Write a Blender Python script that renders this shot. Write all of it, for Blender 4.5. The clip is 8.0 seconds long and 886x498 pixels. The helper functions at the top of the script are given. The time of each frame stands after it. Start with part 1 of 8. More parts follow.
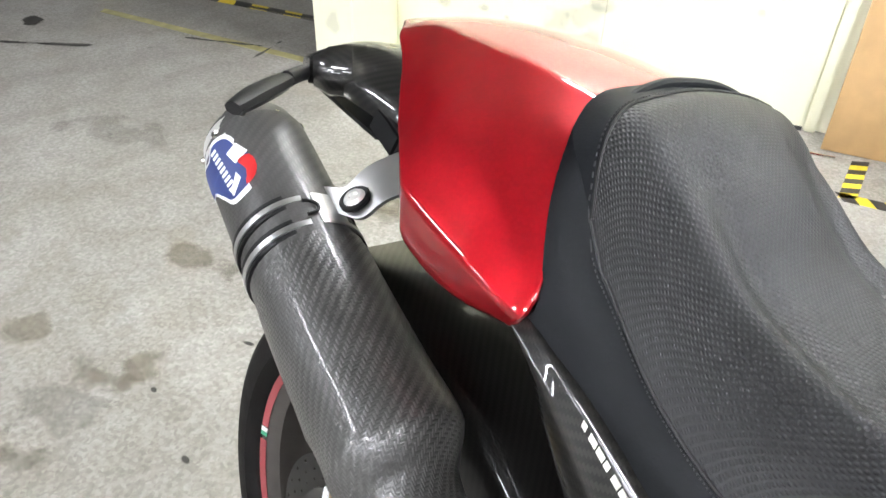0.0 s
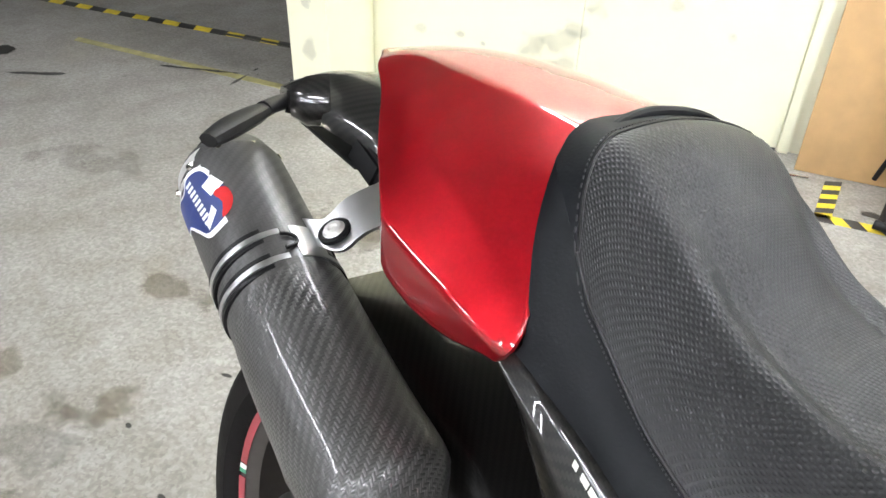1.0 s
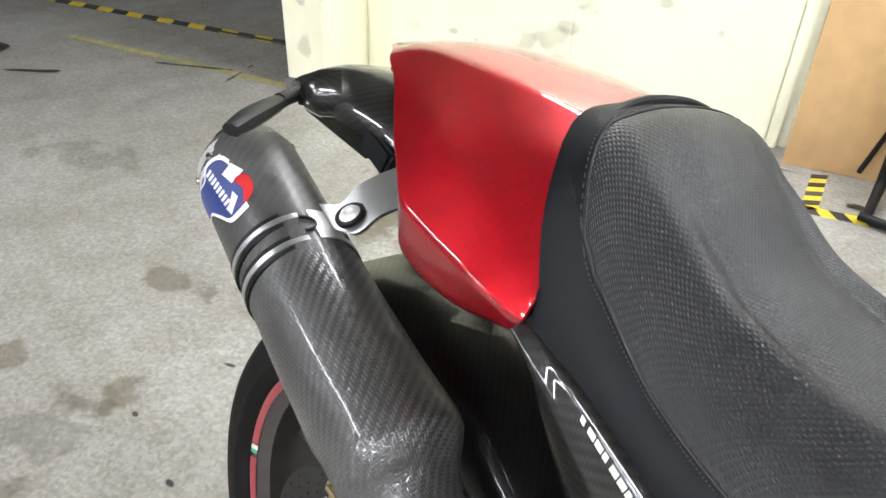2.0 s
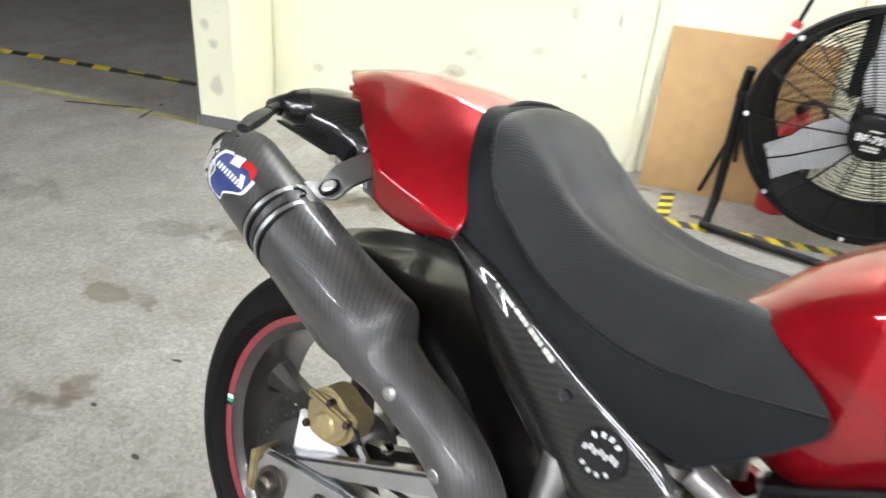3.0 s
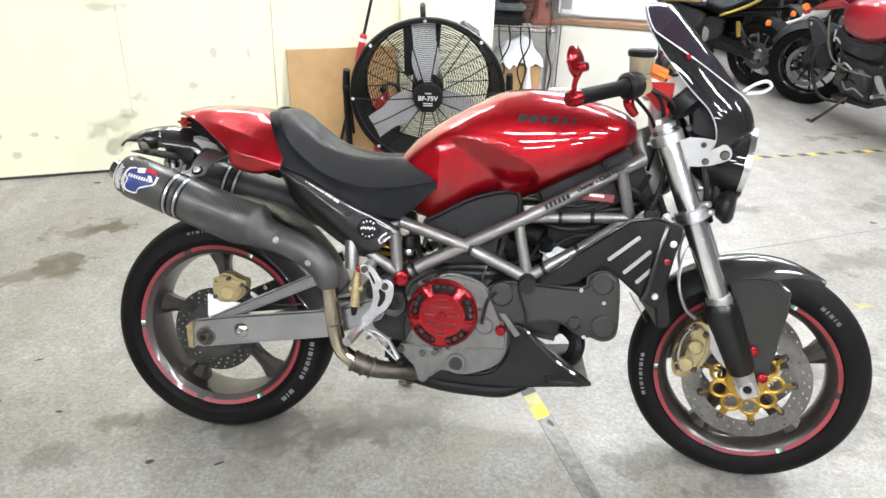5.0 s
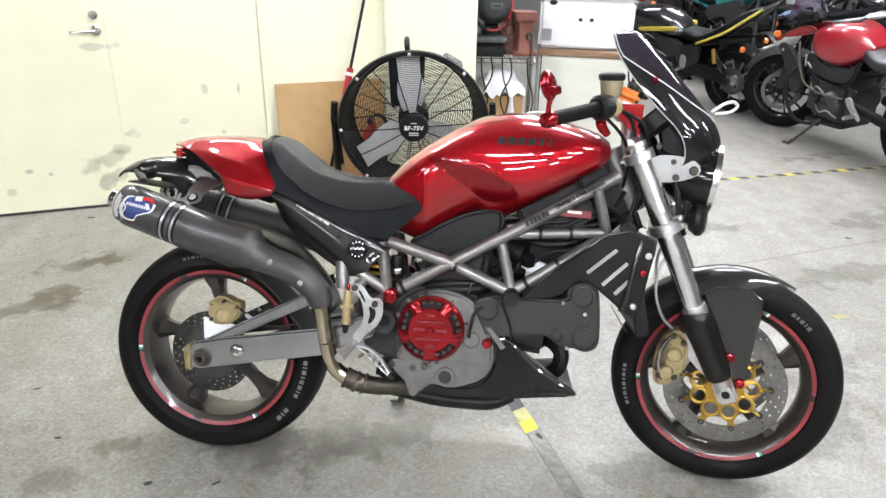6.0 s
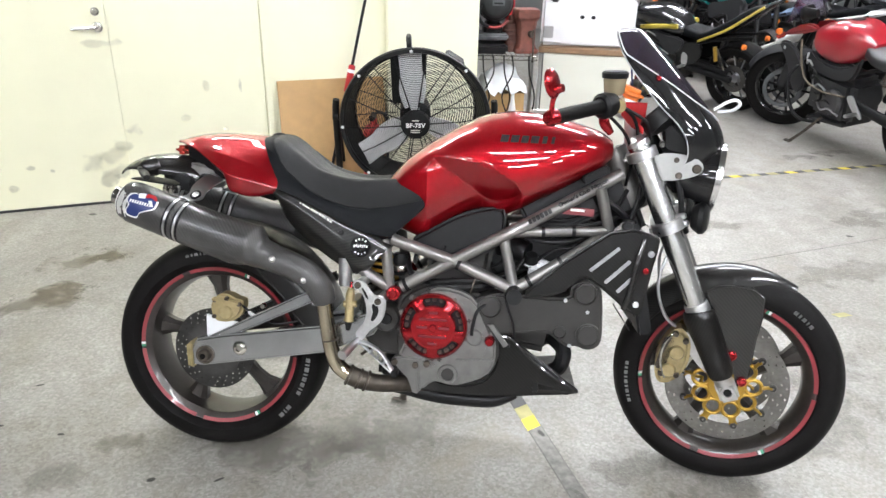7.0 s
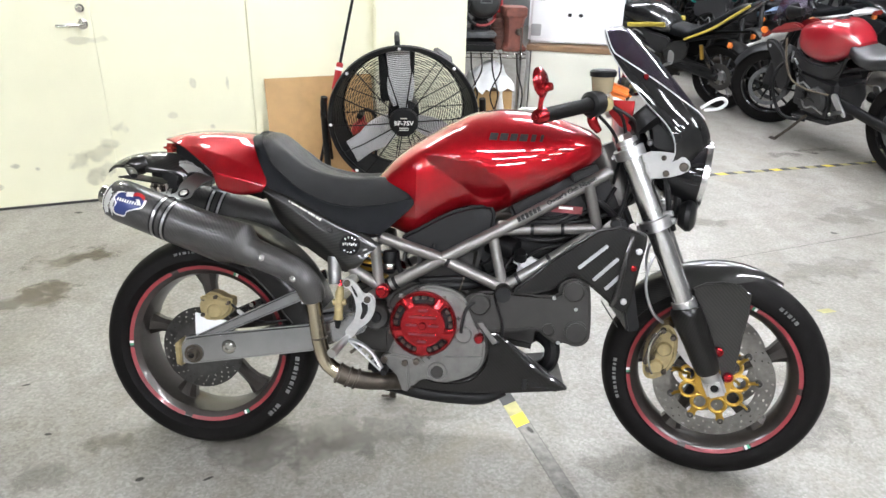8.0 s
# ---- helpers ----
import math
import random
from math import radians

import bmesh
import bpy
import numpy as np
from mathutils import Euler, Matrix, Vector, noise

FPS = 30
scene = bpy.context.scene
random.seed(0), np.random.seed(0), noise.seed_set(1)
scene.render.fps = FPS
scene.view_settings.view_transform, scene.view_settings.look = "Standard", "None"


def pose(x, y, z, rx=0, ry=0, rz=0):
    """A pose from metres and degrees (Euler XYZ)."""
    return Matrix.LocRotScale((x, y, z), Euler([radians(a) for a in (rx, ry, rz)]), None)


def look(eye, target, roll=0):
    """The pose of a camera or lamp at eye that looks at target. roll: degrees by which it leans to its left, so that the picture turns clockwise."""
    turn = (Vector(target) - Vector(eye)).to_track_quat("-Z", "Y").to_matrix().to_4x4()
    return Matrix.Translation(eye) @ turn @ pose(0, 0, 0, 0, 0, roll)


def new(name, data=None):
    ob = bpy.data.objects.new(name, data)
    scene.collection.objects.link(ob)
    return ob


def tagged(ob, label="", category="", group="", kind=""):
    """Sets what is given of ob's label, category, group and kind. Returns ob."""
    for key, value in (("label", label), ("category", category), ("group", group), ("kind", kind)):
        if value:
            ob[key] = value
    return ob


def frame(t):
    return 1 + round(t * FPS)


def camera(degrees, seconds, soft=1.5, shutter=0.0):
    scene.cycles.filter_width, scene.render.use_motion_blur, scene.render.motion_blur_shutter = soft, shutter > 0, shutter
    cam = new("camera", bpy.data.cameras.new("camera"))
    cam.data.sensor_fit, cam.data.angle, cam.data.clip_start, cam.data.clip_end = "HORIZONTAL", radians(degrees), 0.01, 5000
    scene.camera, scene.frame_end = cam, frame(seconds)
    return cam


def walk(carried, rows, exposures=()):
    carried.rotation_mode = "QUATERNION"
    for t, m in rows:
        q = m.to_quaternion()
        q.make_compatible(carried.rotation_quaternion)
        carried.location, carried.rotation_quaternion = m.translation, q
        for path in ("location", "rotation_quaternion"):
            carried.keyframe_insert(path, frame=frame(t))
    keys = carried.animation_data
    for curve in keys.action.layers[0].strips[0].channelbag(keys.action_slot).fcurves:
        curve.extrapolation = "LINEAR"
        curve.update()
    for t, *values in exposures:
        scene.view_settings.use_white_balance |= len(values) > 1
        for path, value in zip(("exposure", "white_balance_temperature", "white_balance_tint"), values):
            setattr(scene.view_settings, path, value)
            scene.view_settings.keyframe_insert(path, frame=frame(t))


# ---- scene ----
cam = camera(63.8, 8.0, shutter=0.35)
PATH = [
    (0, (0.426, -0.247, 1.1), (-0.82, 0.793, -0.069), 1.6),
    (0.5, (0.418, -0.242, 1.101), (-0.834, 0.836, -0.026), 1.8),
    (1, (0.414, -0.24, 1.099), (-0.824, 0.867, -0.015), 1.8),
    (1.5, (0.422, -0.246, 1.1), (-0.804, 0.866, -0.023), 1.8),
    (3, (0.599, -0.543, 1.175), (-0.447, 0.84, 0.178), 5.4),
    (3.5, (0.8, -0.81, 1.237), (0.136, 0.847, 0.336), 5.9),
    (4, (0.885, -1.123, 1.306), (0.503, 0.581, 0.33), 5.0),
    (4.5, (0.759, -1.459, 1.396), (0.571, 0.298, 0.459), 3.7),
    (5.8, (0.773, -1.702, 1.46), (0.624, 0.105, 0.615), 1.2),
    (6, (0.78, -1.717, 1.448), (0.645, 0.1, 0.623), 1.1),
    (6.5, (0.777, -1.717, 1.449), (0.637, 0.098, 0.621), 0.8),
    (7, (0.773, -1.719, 1.45), (0.638, 0.094, 0.618), 1.2),
    (7.5, (0.768, -1.72, 1.451), (0.638, 0.091, 0.614), 1.4),
    (8, (0.77, -1.723, 1.453), (0.669, 0.09, 0.615), 1.5),
]
walk(cam, [(t, look(eye, target, roll)) for t, eye, target, roll in PATH], [(0.0, 0.64), (0.5, 0.55), (1.5, 0.50), (3.0, 0.33), (4.0, 0.48), (4.5, 0.44), (5.8, 0.09), (8.0, 0.09)])

# ---- world and light ----
world = bpy.data.worlds.new("world")
scene.world = world
world.use_nodes = True
world.node_tree.nodes["Background"].inputs[0].default_value = (0.9, 0.95, 1.0, 1)
world.node_tree.nodes["Background"].inputs[1].default_value = 0.03


# ---- materials ----
def mat(name, color, rough=0.5, metal=0.0, coat=0.0, var=0.0, scale=20.0, bump=0.0, bscale=200.0, emit=0.0, trans=0.0, var2=None, coord="Object", spec=0.5):
    """A node material: base colour varied by noise at two scales, with fine relief."""
    m = bpy.data.materials.new(name)
    m.use_nodes = True
    nt = m.node_tree
    b = nt.nodes["Principled BSDF"]
    b.inputs["Base Color"].default_value = (*color, 1)
    b.inputs["Roughness"].default_value = rough
    b.inputs["Metallic"].default_value = metal
    b.inputs["Coat Weight"].default_value = coat
    b.inputs["Coat Roughness"].default_value = 0.03
    b.inputs["Transmission Weight"].default_value = trans
    b.inputs["Specular IOR Level"].default_value = spec
    if emit:
        b.inputs["Emission Color"].default_value = (*color, 1)
        b.inputs["Emission Strength"].default_value = emit
    tc = nt.nodes.new("ShaderNodeTexCoord")
    if var:
        n1 = nt.nodes.new("ShaderNodeTexNoise")
        n1.inputs["Scale"].default_value, n1.inputs["Detail"].default_value = scale, 6
        n2 = nt.nodes.new("ShaderNodeTexNoise")
        n2.inputs["Scale"].default_value, n2.inputs["Detail"].default_value = scale * 0.13, 3
        nt.links.new(tc.outputs[coord], n1.inputs["Vector"])
        nt.links.new(tc.outputs[coord], n2.inputs["Vector"])
        add = nt.nodes.new("ShaderNodeMath")
        add.operation = "MULTIPLY_ADD"
        add.inputs[1].default_value = 0.6
        nt.links.new(n1.outputs[0], add.inputs[0])
        half = nt.nodes.new("ShaderNodeMath")
        half.operation = "MULTIPLY"
        half.inputs[1].default_value = 0.4
        nt.links.new(n2.outputs[0], half.inputs[0])
        nt.links.new(half.outputs[0], add.inputs[2])
        ramp = nt.nodes.new("ShaderNodeValToRGB")
        lo = var2 if var2 else tuple(c * (1 - var) for c in color)
        hi = tuple(min(1, c * (1 + var * 0.6)) for c in color)
        ramp.color_ramp.elements[0].position, ramp.color_ramp.elements[1].position = 0.35, 0.65
        ramp.color_ramp.elements[0].color, ramp.color_ramp.elements[1].color = (*lo, 1), (*hi, 1)
        nt.links.new(add.outputs[0], ramp.inputs[0])
        nt.links.new(ramp.outputs[0], b.inputs["Base Color"])
        rr = nt.nodes.new("ShaderNodeMapRange")
        rr.inputs["To Min"].default_value, rr.inputs["To Max"].default_value = max(0.02, rough * 0.8), min(1, rough * 1.2)
        nt.links.new(n1.outputs[0], rr.inputs["Value"])
        nt.links.new(rr.outputs[0], b.inputs["Roughness"])
    if bump:
        nb = nt.nodes.new("ShaderNodeTexNoise")
        nb.inputs["Scale"].default_value, nb.inputs["Detail"].default_value = bscale, 4
        nt.links.new(tc.outputs[coord], nb.inputs["Vector"])
        bp = nt.nodes.new("ShaderNodeBump")
        bp.inputs["Strength"].default_value, bp.inputs["Distance"].default_value = bump, 0.002
        nt.links.new(nb.outputs[0], bp.inputs["Height"])
        nt.links.new(bp.outputs[0], b.inputs["Normal"])
    return m


def carbon(name, tow, rough, coat, lo, hi, blotch=0.25, spec=0.4, weave=0.55, relief=0.12, worn=False):
    """Twill-weave carbon on the surface's own metres: tows pass over two and under two, which tilts and shades them in turn."""
    m = mat(name, lo, rough, 0.0, coat, spec=spec)
    nt = m.node_tree
    b, k = nt.nodes["Principled BSDF"], nt.links.new

    def math_node(op, *ins):
        n = nt.nodes.new("ShaderNodeMath")
        n.operation = op
        for i, v in enumerate(ins):
            if isinstance(v, (int, float)):
                n.inputs[i].default_value = v
            else:
                k(v, n.inputs[i])
        return n.outputs[0]

    tc = nt.nodes.new("ShaderNodeTexCoord")
    sep = nt.nodes.new("ShaderNodeSeparateXYZ")
    k(tc.outputs["UV"], sep.inputs[0])
    u, v = math_node("MULTIPLY", sep.outputs[0], 1 / tow), math_node("MULTIPLY", sep.outputs[1], 1 / tow)
    over = math_node("LESS_THAN", math_node("FLOORED_MODULO", math_node("ADD", math_node("FLOOR", u), math_node("FLOOR", v)), 4.0), 2.0)
    fu, fv = math_node("FRACT", u), math_node("FRACT", v)
    rise = math_node("SINE", math_node("MULTIPLY", math_node("ADD", math_node("MULTIPLY", over, fu), math_node("MULTIPLY", math_node("SUBTRACT", 1.0, over), fv)), 3.14159))
    nz = nt.nodes.new("ShaderNodeTexNoise")
    nz.inputs["Scale"].default_value, nz.inputs["Detail"].default_value = 22, 6
    k(tc.outputs["Object"], nz.inputs[0])
    big = nt.nodes.new("ShaderNodeTexNoise")
    big.inputs["Scale"].default_value, big.inputs["Detail"].default_value = 9, 7
    k(tc.outputs["Object"], big.inputs[0])
    shown = over
    if worn:
        patch = nt.nodes.new("ShaderNodeMapRange")
        patch.inputs["From Min"].default_value, patch.inputs["From Max"].default_value, patch.inputs["To Min"].default_value = 0.42, 0.60, 0.12
        k(big.outputs[0], patch.inputs[0])
        shown = math_node("ADD", math_node("MULTIPLY", math_node("SUBTRACT", over, 0.5), patch.outputs[0]), 0.5)
    tone = math_node("ADD", math_node("MULTIPLY", shown, weave), math_node("ADD", math_node("MULTIPLY", rise, 0.2), math_node("MULTIPLY", nz.outputs[0], blotch)))
    tone = math_node("ADD", tone, math_node("MULTIPLY", math_node("SUBTRACT", big.outputs[0], 0.55), blotch * 1.6))
    ramp = nt.nodes.new("ShaderNodeValToRGB")
    ramp.color_ramp.elements[0].color, ramp.color_ramp.elements[1].color = (*lo, 1), (*hi, 1)
    k(tone, ramp.inputs[0]), k(ramp.outputs[0], b.inputs["Base Color"])
    rr = nt.nodes.new("ShaderNodeMapRange")
    rr.inputs["To Min"].default_value, rr.inputs["To Max"].default_value = rough * 0.6, min(1, rough * 1.5)
    k(nz.outputs[0], rr.inputs[0]), k(rr.outputs[0], b.inputs["Roughness"])
    bp = nt.nodes.new("ShaderNodeBump")
    bp.inputs["Strength"].default_value, bp.inputs["Distance"].default_value = relief, 0.0004
    k(math_node("ADD", over, rise), bp.inputs["Height"]), k(bp.outputs[0], b.inputs["Normal"])
    return m


def floor_mat(name, dark, mid, light):
    """Speckled sheet vinyl: soft chips of three greys at two sizes, faint worn drifts, dry streaks and fine dirt."""
    m = mat(name, mid, 0.42)
    nt = m.node_tree
    b, k = nt.nodes["Principled BSDF"], nt.links.new
    tc = nt.nodes.new("ShaderNodeTexCoord")

    def noise_node(scale, detail, distortion=0.0, stretch=None):
        n = nt.nodes.new("ShaderNodeTexNoise")
        n.inputs["Scale"].default_value, n.inputs["Detail"].default_value, n.inputs["Distortion"].default_value = scale, detail, distortion
        if stretch:
            mp = nt.nodes.new("ShaderNodeMapping")
            mp.inputs["Scale"].default_value, mp.inputs["Rotation"].default_value = stretch, (0, 0, radians(24))
            k(tc.outputs["Object"], mp.inputs["Vector"]), k(mp.outputs[0], n.inputs["Vector"])
        else:
            k(tc.outputs["Object"], n.inputs["Vector"])
        return n.outputs[0]

    def ramp_node(fac, stops):
        r = nt.nodes.new("ShaderNodeValToRGB")
        e = r.color_ramp.elements
        e[0].position, e[0].color = stops[0][0], (*stops[0][1], 1)
        e[1].position, e[1].color = stops[-1][0], (*stops[-1][1], 1)
        for pos, col in stops[1:-1]:
            e.new(pos).color = (*col, 1)
        k(fac, r.inputs[0])
        return r.outputs[0]

    def mix_node(kind, fac, a, c):
        x = nt.nodes.new("ShaderNodeMix")
        x.data_type, x.blend_type = "RGBA", kind
        for sock, val in ((x.inputs["Factor"], fac), (x.inputs["A"], a), (x.inputs["B"], c)):
            if isinstance(val, (int, float)):
                sock.default_value = val
            elif isinstance(val, tuple):
                sock.default_value = (*val, 1)
            else:
                k(val, sock)
        return x.outputs["Result"]

    vor = nt.nodes.new("ShaderNodeTexVoronoi")
    vor.inputs["Scale"].default_value = 125
    k(tc.outputs["Object"], vor.inputs["Vector"])
    sep = nt.nodes.new("ShaderNodeSeparateColor")
    k(vor.outputs["Color"], sep.inputs[0])
    av = nt.nodes.new("ShaderNodeMath")
    av.operation = "MULTIPLY_ADD"
    av.inputs[1].default_value = 0.30
    hf = nt.nodes.new("ShaderNodeMath")
    hf.operation = "MULTIPLY"
    hf.inputs[1].default_value = 0.70
    k(noise_node(75, 5, 0.6), hf.inputs[0])
    k(sep.outputs[0], av.inputs[0]), k(hf.outputs[0], av.inputs[2])
    chips = ramp_node(av.outputs[0], [(0.30, dark), (0.5, mid), (0.70, light)])
    drift = ramp_node(noise_node(1.3, 6), [(0.36, (0.88, 0.875, 0.86)), (0.64, (1.06, 1.06, 1.055))])
    streak = ramp_node(noise_node(3.2, 8, 0.4, (1.0, 0.22, 1.0)), [(0.38, (0.90, 0.89, 0.87)), (0.60, (1.03, 1.03, 1.03))])
    mottle = ramp_node(noise_node(7.5, 7, 0.5), [(0.34, (0.86, 0.845, 0.81)), (0.62, (1.05, 1.05, 1.05))])
    base = mix_node("MULTIPLY", 1.0, mix_node("MULTIPLY", 1.0, mix_node("MULTIPLY", 1.0, chips, drift), streak), mottle)
    brown = ramp_node(noise_node(2.1, 7, 0.9), [(0.60, (0, 0, 0)), (0.78, (0.5, 0.5, 0.5))])
    base = mix_node("MIX", brown, base, (0.27, 0.235, 0.175))
    dirt = ramp_node(noise_node(34, 3, 1.5), [(0.735, (0, 0, 0)), (0.77, (0.55, 0.55, 0.55))])
    k(mix_node("MIX", dirt, base, (0.09, 0.08, 0.07)), b.inputs["Base Color"])
    rr = nt.nodes.new("ShaderNodeMapRange")
    rr.inputs["To Min"].default_value, rr.inputs["To Max"].default_value = 0.30, 0.56
    k(noise_node(2.6, 9), rr.inputs[0]), k(rr.outputs[0], b.inputs["Roughness"])
    return m


def soft_stain(name, color, strength):
    """A stain that fades out raggedly towards the rim of its patch."""
    m = mat(name, color, 0.5, var=0.3, scale=14)
    nt = m.node_tree
    k = nt.links.new
    tc, ln, nz = nt.nodes.new("ShaderNodeTexCoord"), nt.nodes.new("ShaderNodeVectorMath"), nt.nodes.new("ShaderNodeTexNoise")
    ln.operation = "LENGTH"
    nz.inputs["Scale"].default_value, nz.inputs["Detail"].default_value = 9, 9
    k(tc.outputs["UV"], ln.inputs[0]), k(tc.outputs["Object"], nz.inputs["Vector"])
    s = nt.nodes.new("ShaderNodeMath")
    s.operation = "SUBTRACT"
    s.inputs[0].default_value = 0.30
    k(ln.outputs["Value"], s.inputs[1])
    a = nt.nodes.new("ShaderNodeMath")
    a.operation = "MULTIPLY_ADD"
    a.inputs[1].default_value = 2.6
    k(nz.outputs[0], a.inputs[0]), k(s.outputs[0], a.inputs[2])
    r = nt.nodes.new("ShaderNodeMapRange")
    r.inputs["From Min"].default_value, r.inputs["From Max"].default_value, r.inputs["To Max"].default_value = 0.95, 1.25, strength
    k(a.outputs[0], r.inputs["Value"]), k(r.outputs[0], nt.nodes["Principled BSDF"].inputs["Alpha"])
    return m


def leather(name, color, rough, pitch):
    """Black seat vinyl pressed with staggered rows of small round dimples, on the surface's own metres."""
    m = mat(name, color, rough, var=0.25, scale=30, spec=0.22)
    nt = m.node_tree
    b, k = nt.nodes["Principled BSDF"], nt.links.new

    def math_node(op, *ins):
        n = nt.nodes.new("ShaderNodeMath")
        n.operation = op
        for i, v in enumerate(ins):
            if isinstance(v, (int, float)):
                n.inputs[i].default_value = v
            else:
                k(v, n.inputs[i])
        return n.outputs[0]

    tc = nt.nodes.new("ShaderNodeTexCoord")
    sep = nt.nodes.new("ShaderNodeSeparateXYZ")
    k(tc.outputs["UV"], sep.inputs[0])
    u, v = math_node("MULTIPLY", sep.outputs[0], 1 / pitch), math_node("MULTIPLY", sep.outputs[1], 1 / pitch)
    a_, b_ = math_node("ADD", u, v), math_node("SUBTRACT", u, v)
    fa, fb = math_node("SUBTRACT", math_node("FRACT", a_), 0.5), math_node("SUBTRACT", math_node("FRACT", b_), 0.5)
    d = math_node("ADD", math_node("MULTIPLY", fa, fa), math_node("MULTIPLY", fb, fb))
    pit = math_node("MINIMUM", math_node("MULTIPLY", d, 6.0), 1.0)
    bp = nt.nodes.new("ShaderNodeBump")
    bp.inputs["Strength"].default_value, bp.inputs["Distance"].default_value = 0.6, 0.0008
    k(pit, bp.inputs["Height"]), k(bp.outputs[0], b.inputs["Normal"])
    return m


RED = mat("candy_red_paint", (0.270, 0.0036, 0.008), 0.42, 0.62, 1.0, var=0.10, scale=400, spec=0.05)
RED.node_tree.nodes["Principled BSDF"].inputs["Coat IOR"].default_value = 1.55
RED_GROOVE_SHADE = mat("groove_shade_red", (0.10, 0.006, 0.012), 0.35, 0.3, 1.0)
CARBON = carbon("gloss_carbon", 0.0026, 0.4, 1.0, (0.003, 0.003, 0.003), (0.015, 0.0142, 0.0128), 0.1, 0.2, 0.7)
CARBON_SATIN = carbon("satin_carbon", 0.0026, 0.34, 0.35, (0.0035, 0.0033, 0.003), (0.010, 0.0093, 0.0085), 0.2, 0.16)
CARBON_SHIELD = carbon("scuffed_carbon", 0.0027, 0.34, 0.2, (0.004, 0.0038, 0.0036), (0.060, 0.058, 0.056), 0.7, 0.5, 0.62, 0.45, True)
CARBON_DULL = carbon("worn_carbon", 0.0034, 0.42, 0.12, (0.004, 0.0038, 0.0036), (0.058, 0.056, 0.054), 1.0, 0.5, 0.42, 0.2, True)
SEAT_TOP = leather("dimpled_vinyl", (0.0105, 0.0105, 0.011), 0.42, 0.0056)
SEAT_SIDE = mat("smooth_vinyl", (0.0065, 0.0072, 0.0085), 0.5, spec=0.08, var=0.2, scale=40, bump=0.1, bscale=500)
WORNPRINT = mat("worn_grey_print", (0.030, 0.026, 0.026), 0.45, 0.3, 0.6, var=0.5, scale=120)
STITCH = mat("grey_thread", (0.016, 0.016, 0.017), 0.7)
RUBBER = mat("tyre_rubber", (0.0060, 0.0054, 0.0053), 0.6, spec=0.11, var=0.3, scale=30, bump=0.15, bscale=300)
BLACK = mat("black_plastic", (0.0065, 0.0065, 0.007), 0.45, spec=0.22, var=0.3, scale=60, bump=0.1, bscale=400)
GLOSSBLACK = mat("gloss_black", (0.006, 0.006, 0.0065), 0.5, 0, 1.0, spec=0.1)
WHEEL = mat("bronze_grey_wheel", (0.050, 0.044, 0.040), 0.34, 0.6, 0.4, var=0.15, scale=60)
ALU = mat("brushed_aluminium", (0.60, 0.60, 0.60), 0.37, 1.0, var=0.15, scale=90, bump=0.05, bscale=400)
SWINGARM = mat("polished_swingarm_alloy", (0.60, 0.61, 0.63), 0.22, 1.0, var=0.12, scale=25, bump=0.04, bscale=90)
ALU_SATIN = mat("satin_bright_aluminium", (0.62, 0.62, 0.62), 0.37, 1.0, var=0.05, scale=60)
ALU_BRIGHT = mat("polished_aluminium", (0.80, 0.80, 0.80), 0.2, 1.0, var=0.06, scale=60)
ALU_DARK = mat("grey_swingarm_metal", (0.42, 0.423, 0.43), 0.37, 0.9, var=0.07, scale=50)
ZINC = mat("bright_zinc_plate", (0.78, 0.77, 0.74), 0.32, 0.45, var=0.08, scale=40)
ZINC_DULL = mat("dull_alloy_plate", (0.42, 0.42, 0.41), 0.4, 0.5, var=0.1, scale=40)
CHROME = mat("polished_steel", (0.72, 0.70, 0.66), 0.12, 1.0, var=0.1, scale=30)
SILVER = mat("satin_silver_fork", (0.90, 0.90, 0.89), 0.25, 1.0, var=0.04, scale=40)
STEEL_HOT = mat("heat_tinted_steel", (0.62, 0.55, 0.42), 0.16, 1.0, var=0.3, scale=14)
STEEL_DARK = mat("sooty_steel", (0.10, 0.085, 0.07), 0.45, 0.8, var=0.4, scale=40, bump=0.2, bscale=200)
FRAME = mat("silver_grey_frame_paint", (0.21, 0.202, 0.192), 0.38, 0.7, 0.3, var=0.1, scale=90)
ENGINE = mat("dark_grey_crankcase", (0.0195, 0.0178, 0.0158), 0.5, 0.2, var=0.25, scale=50, bump=0.2, bscale=350)
CASE = mat("light_grey_casting", (0.165, 0.162, 0.154), 0.36, 0.6, var=0.2, scale=40, bump=0.25, bscale=350)
GOLD = mat("gold_anodised", (0.50, 0.31, 0.06), 0.38, 0.9, var=0.15, scale=50)
BRASS = mat("aged_gold_caliper", (0.36, 0.29, 0.15), 0.45, 0.6, var=0.25, scale=60)
REDANO = mat("red_anodised", (0.36, 0.010, 0.015), 0.2, 0.75, 0.4, var=0.1, scale=80)
REDSTRIPE = mat("red_rim_tape", (0.20, 0.022, 0.028), 0.4, 0, 0.3)
WHITE = mat("white_print", (0.82, 0.82, 0.80), 0.5, var=0.06, scale=30)
NAVY = mat("navy_print", (0.02, 0.035, 0.14), 0.4)
GREEN = mat("green_print", (0.03, 0.28, 0.14), 0.4)
DISC = mat("steel_disc", (0.40, 0.39, 0.37), 0.37, 1.0, var=0.2, scale=70)
DISC_DARK = mat("dark_steel_disc", (0.09, 0.088, 0.085), 0.4, 0.8, var=0.2, scale=70)
WALL = mat("cream_wall_paint", (0.83, 0.815, 0.615), 0.55, var=0.035, scale=4, bump=0.06, bscale=90)
DOORP = mat("cream_door_paint", (0.83, 0.815, 0.615), 0.38, var=0.03, scale=5)
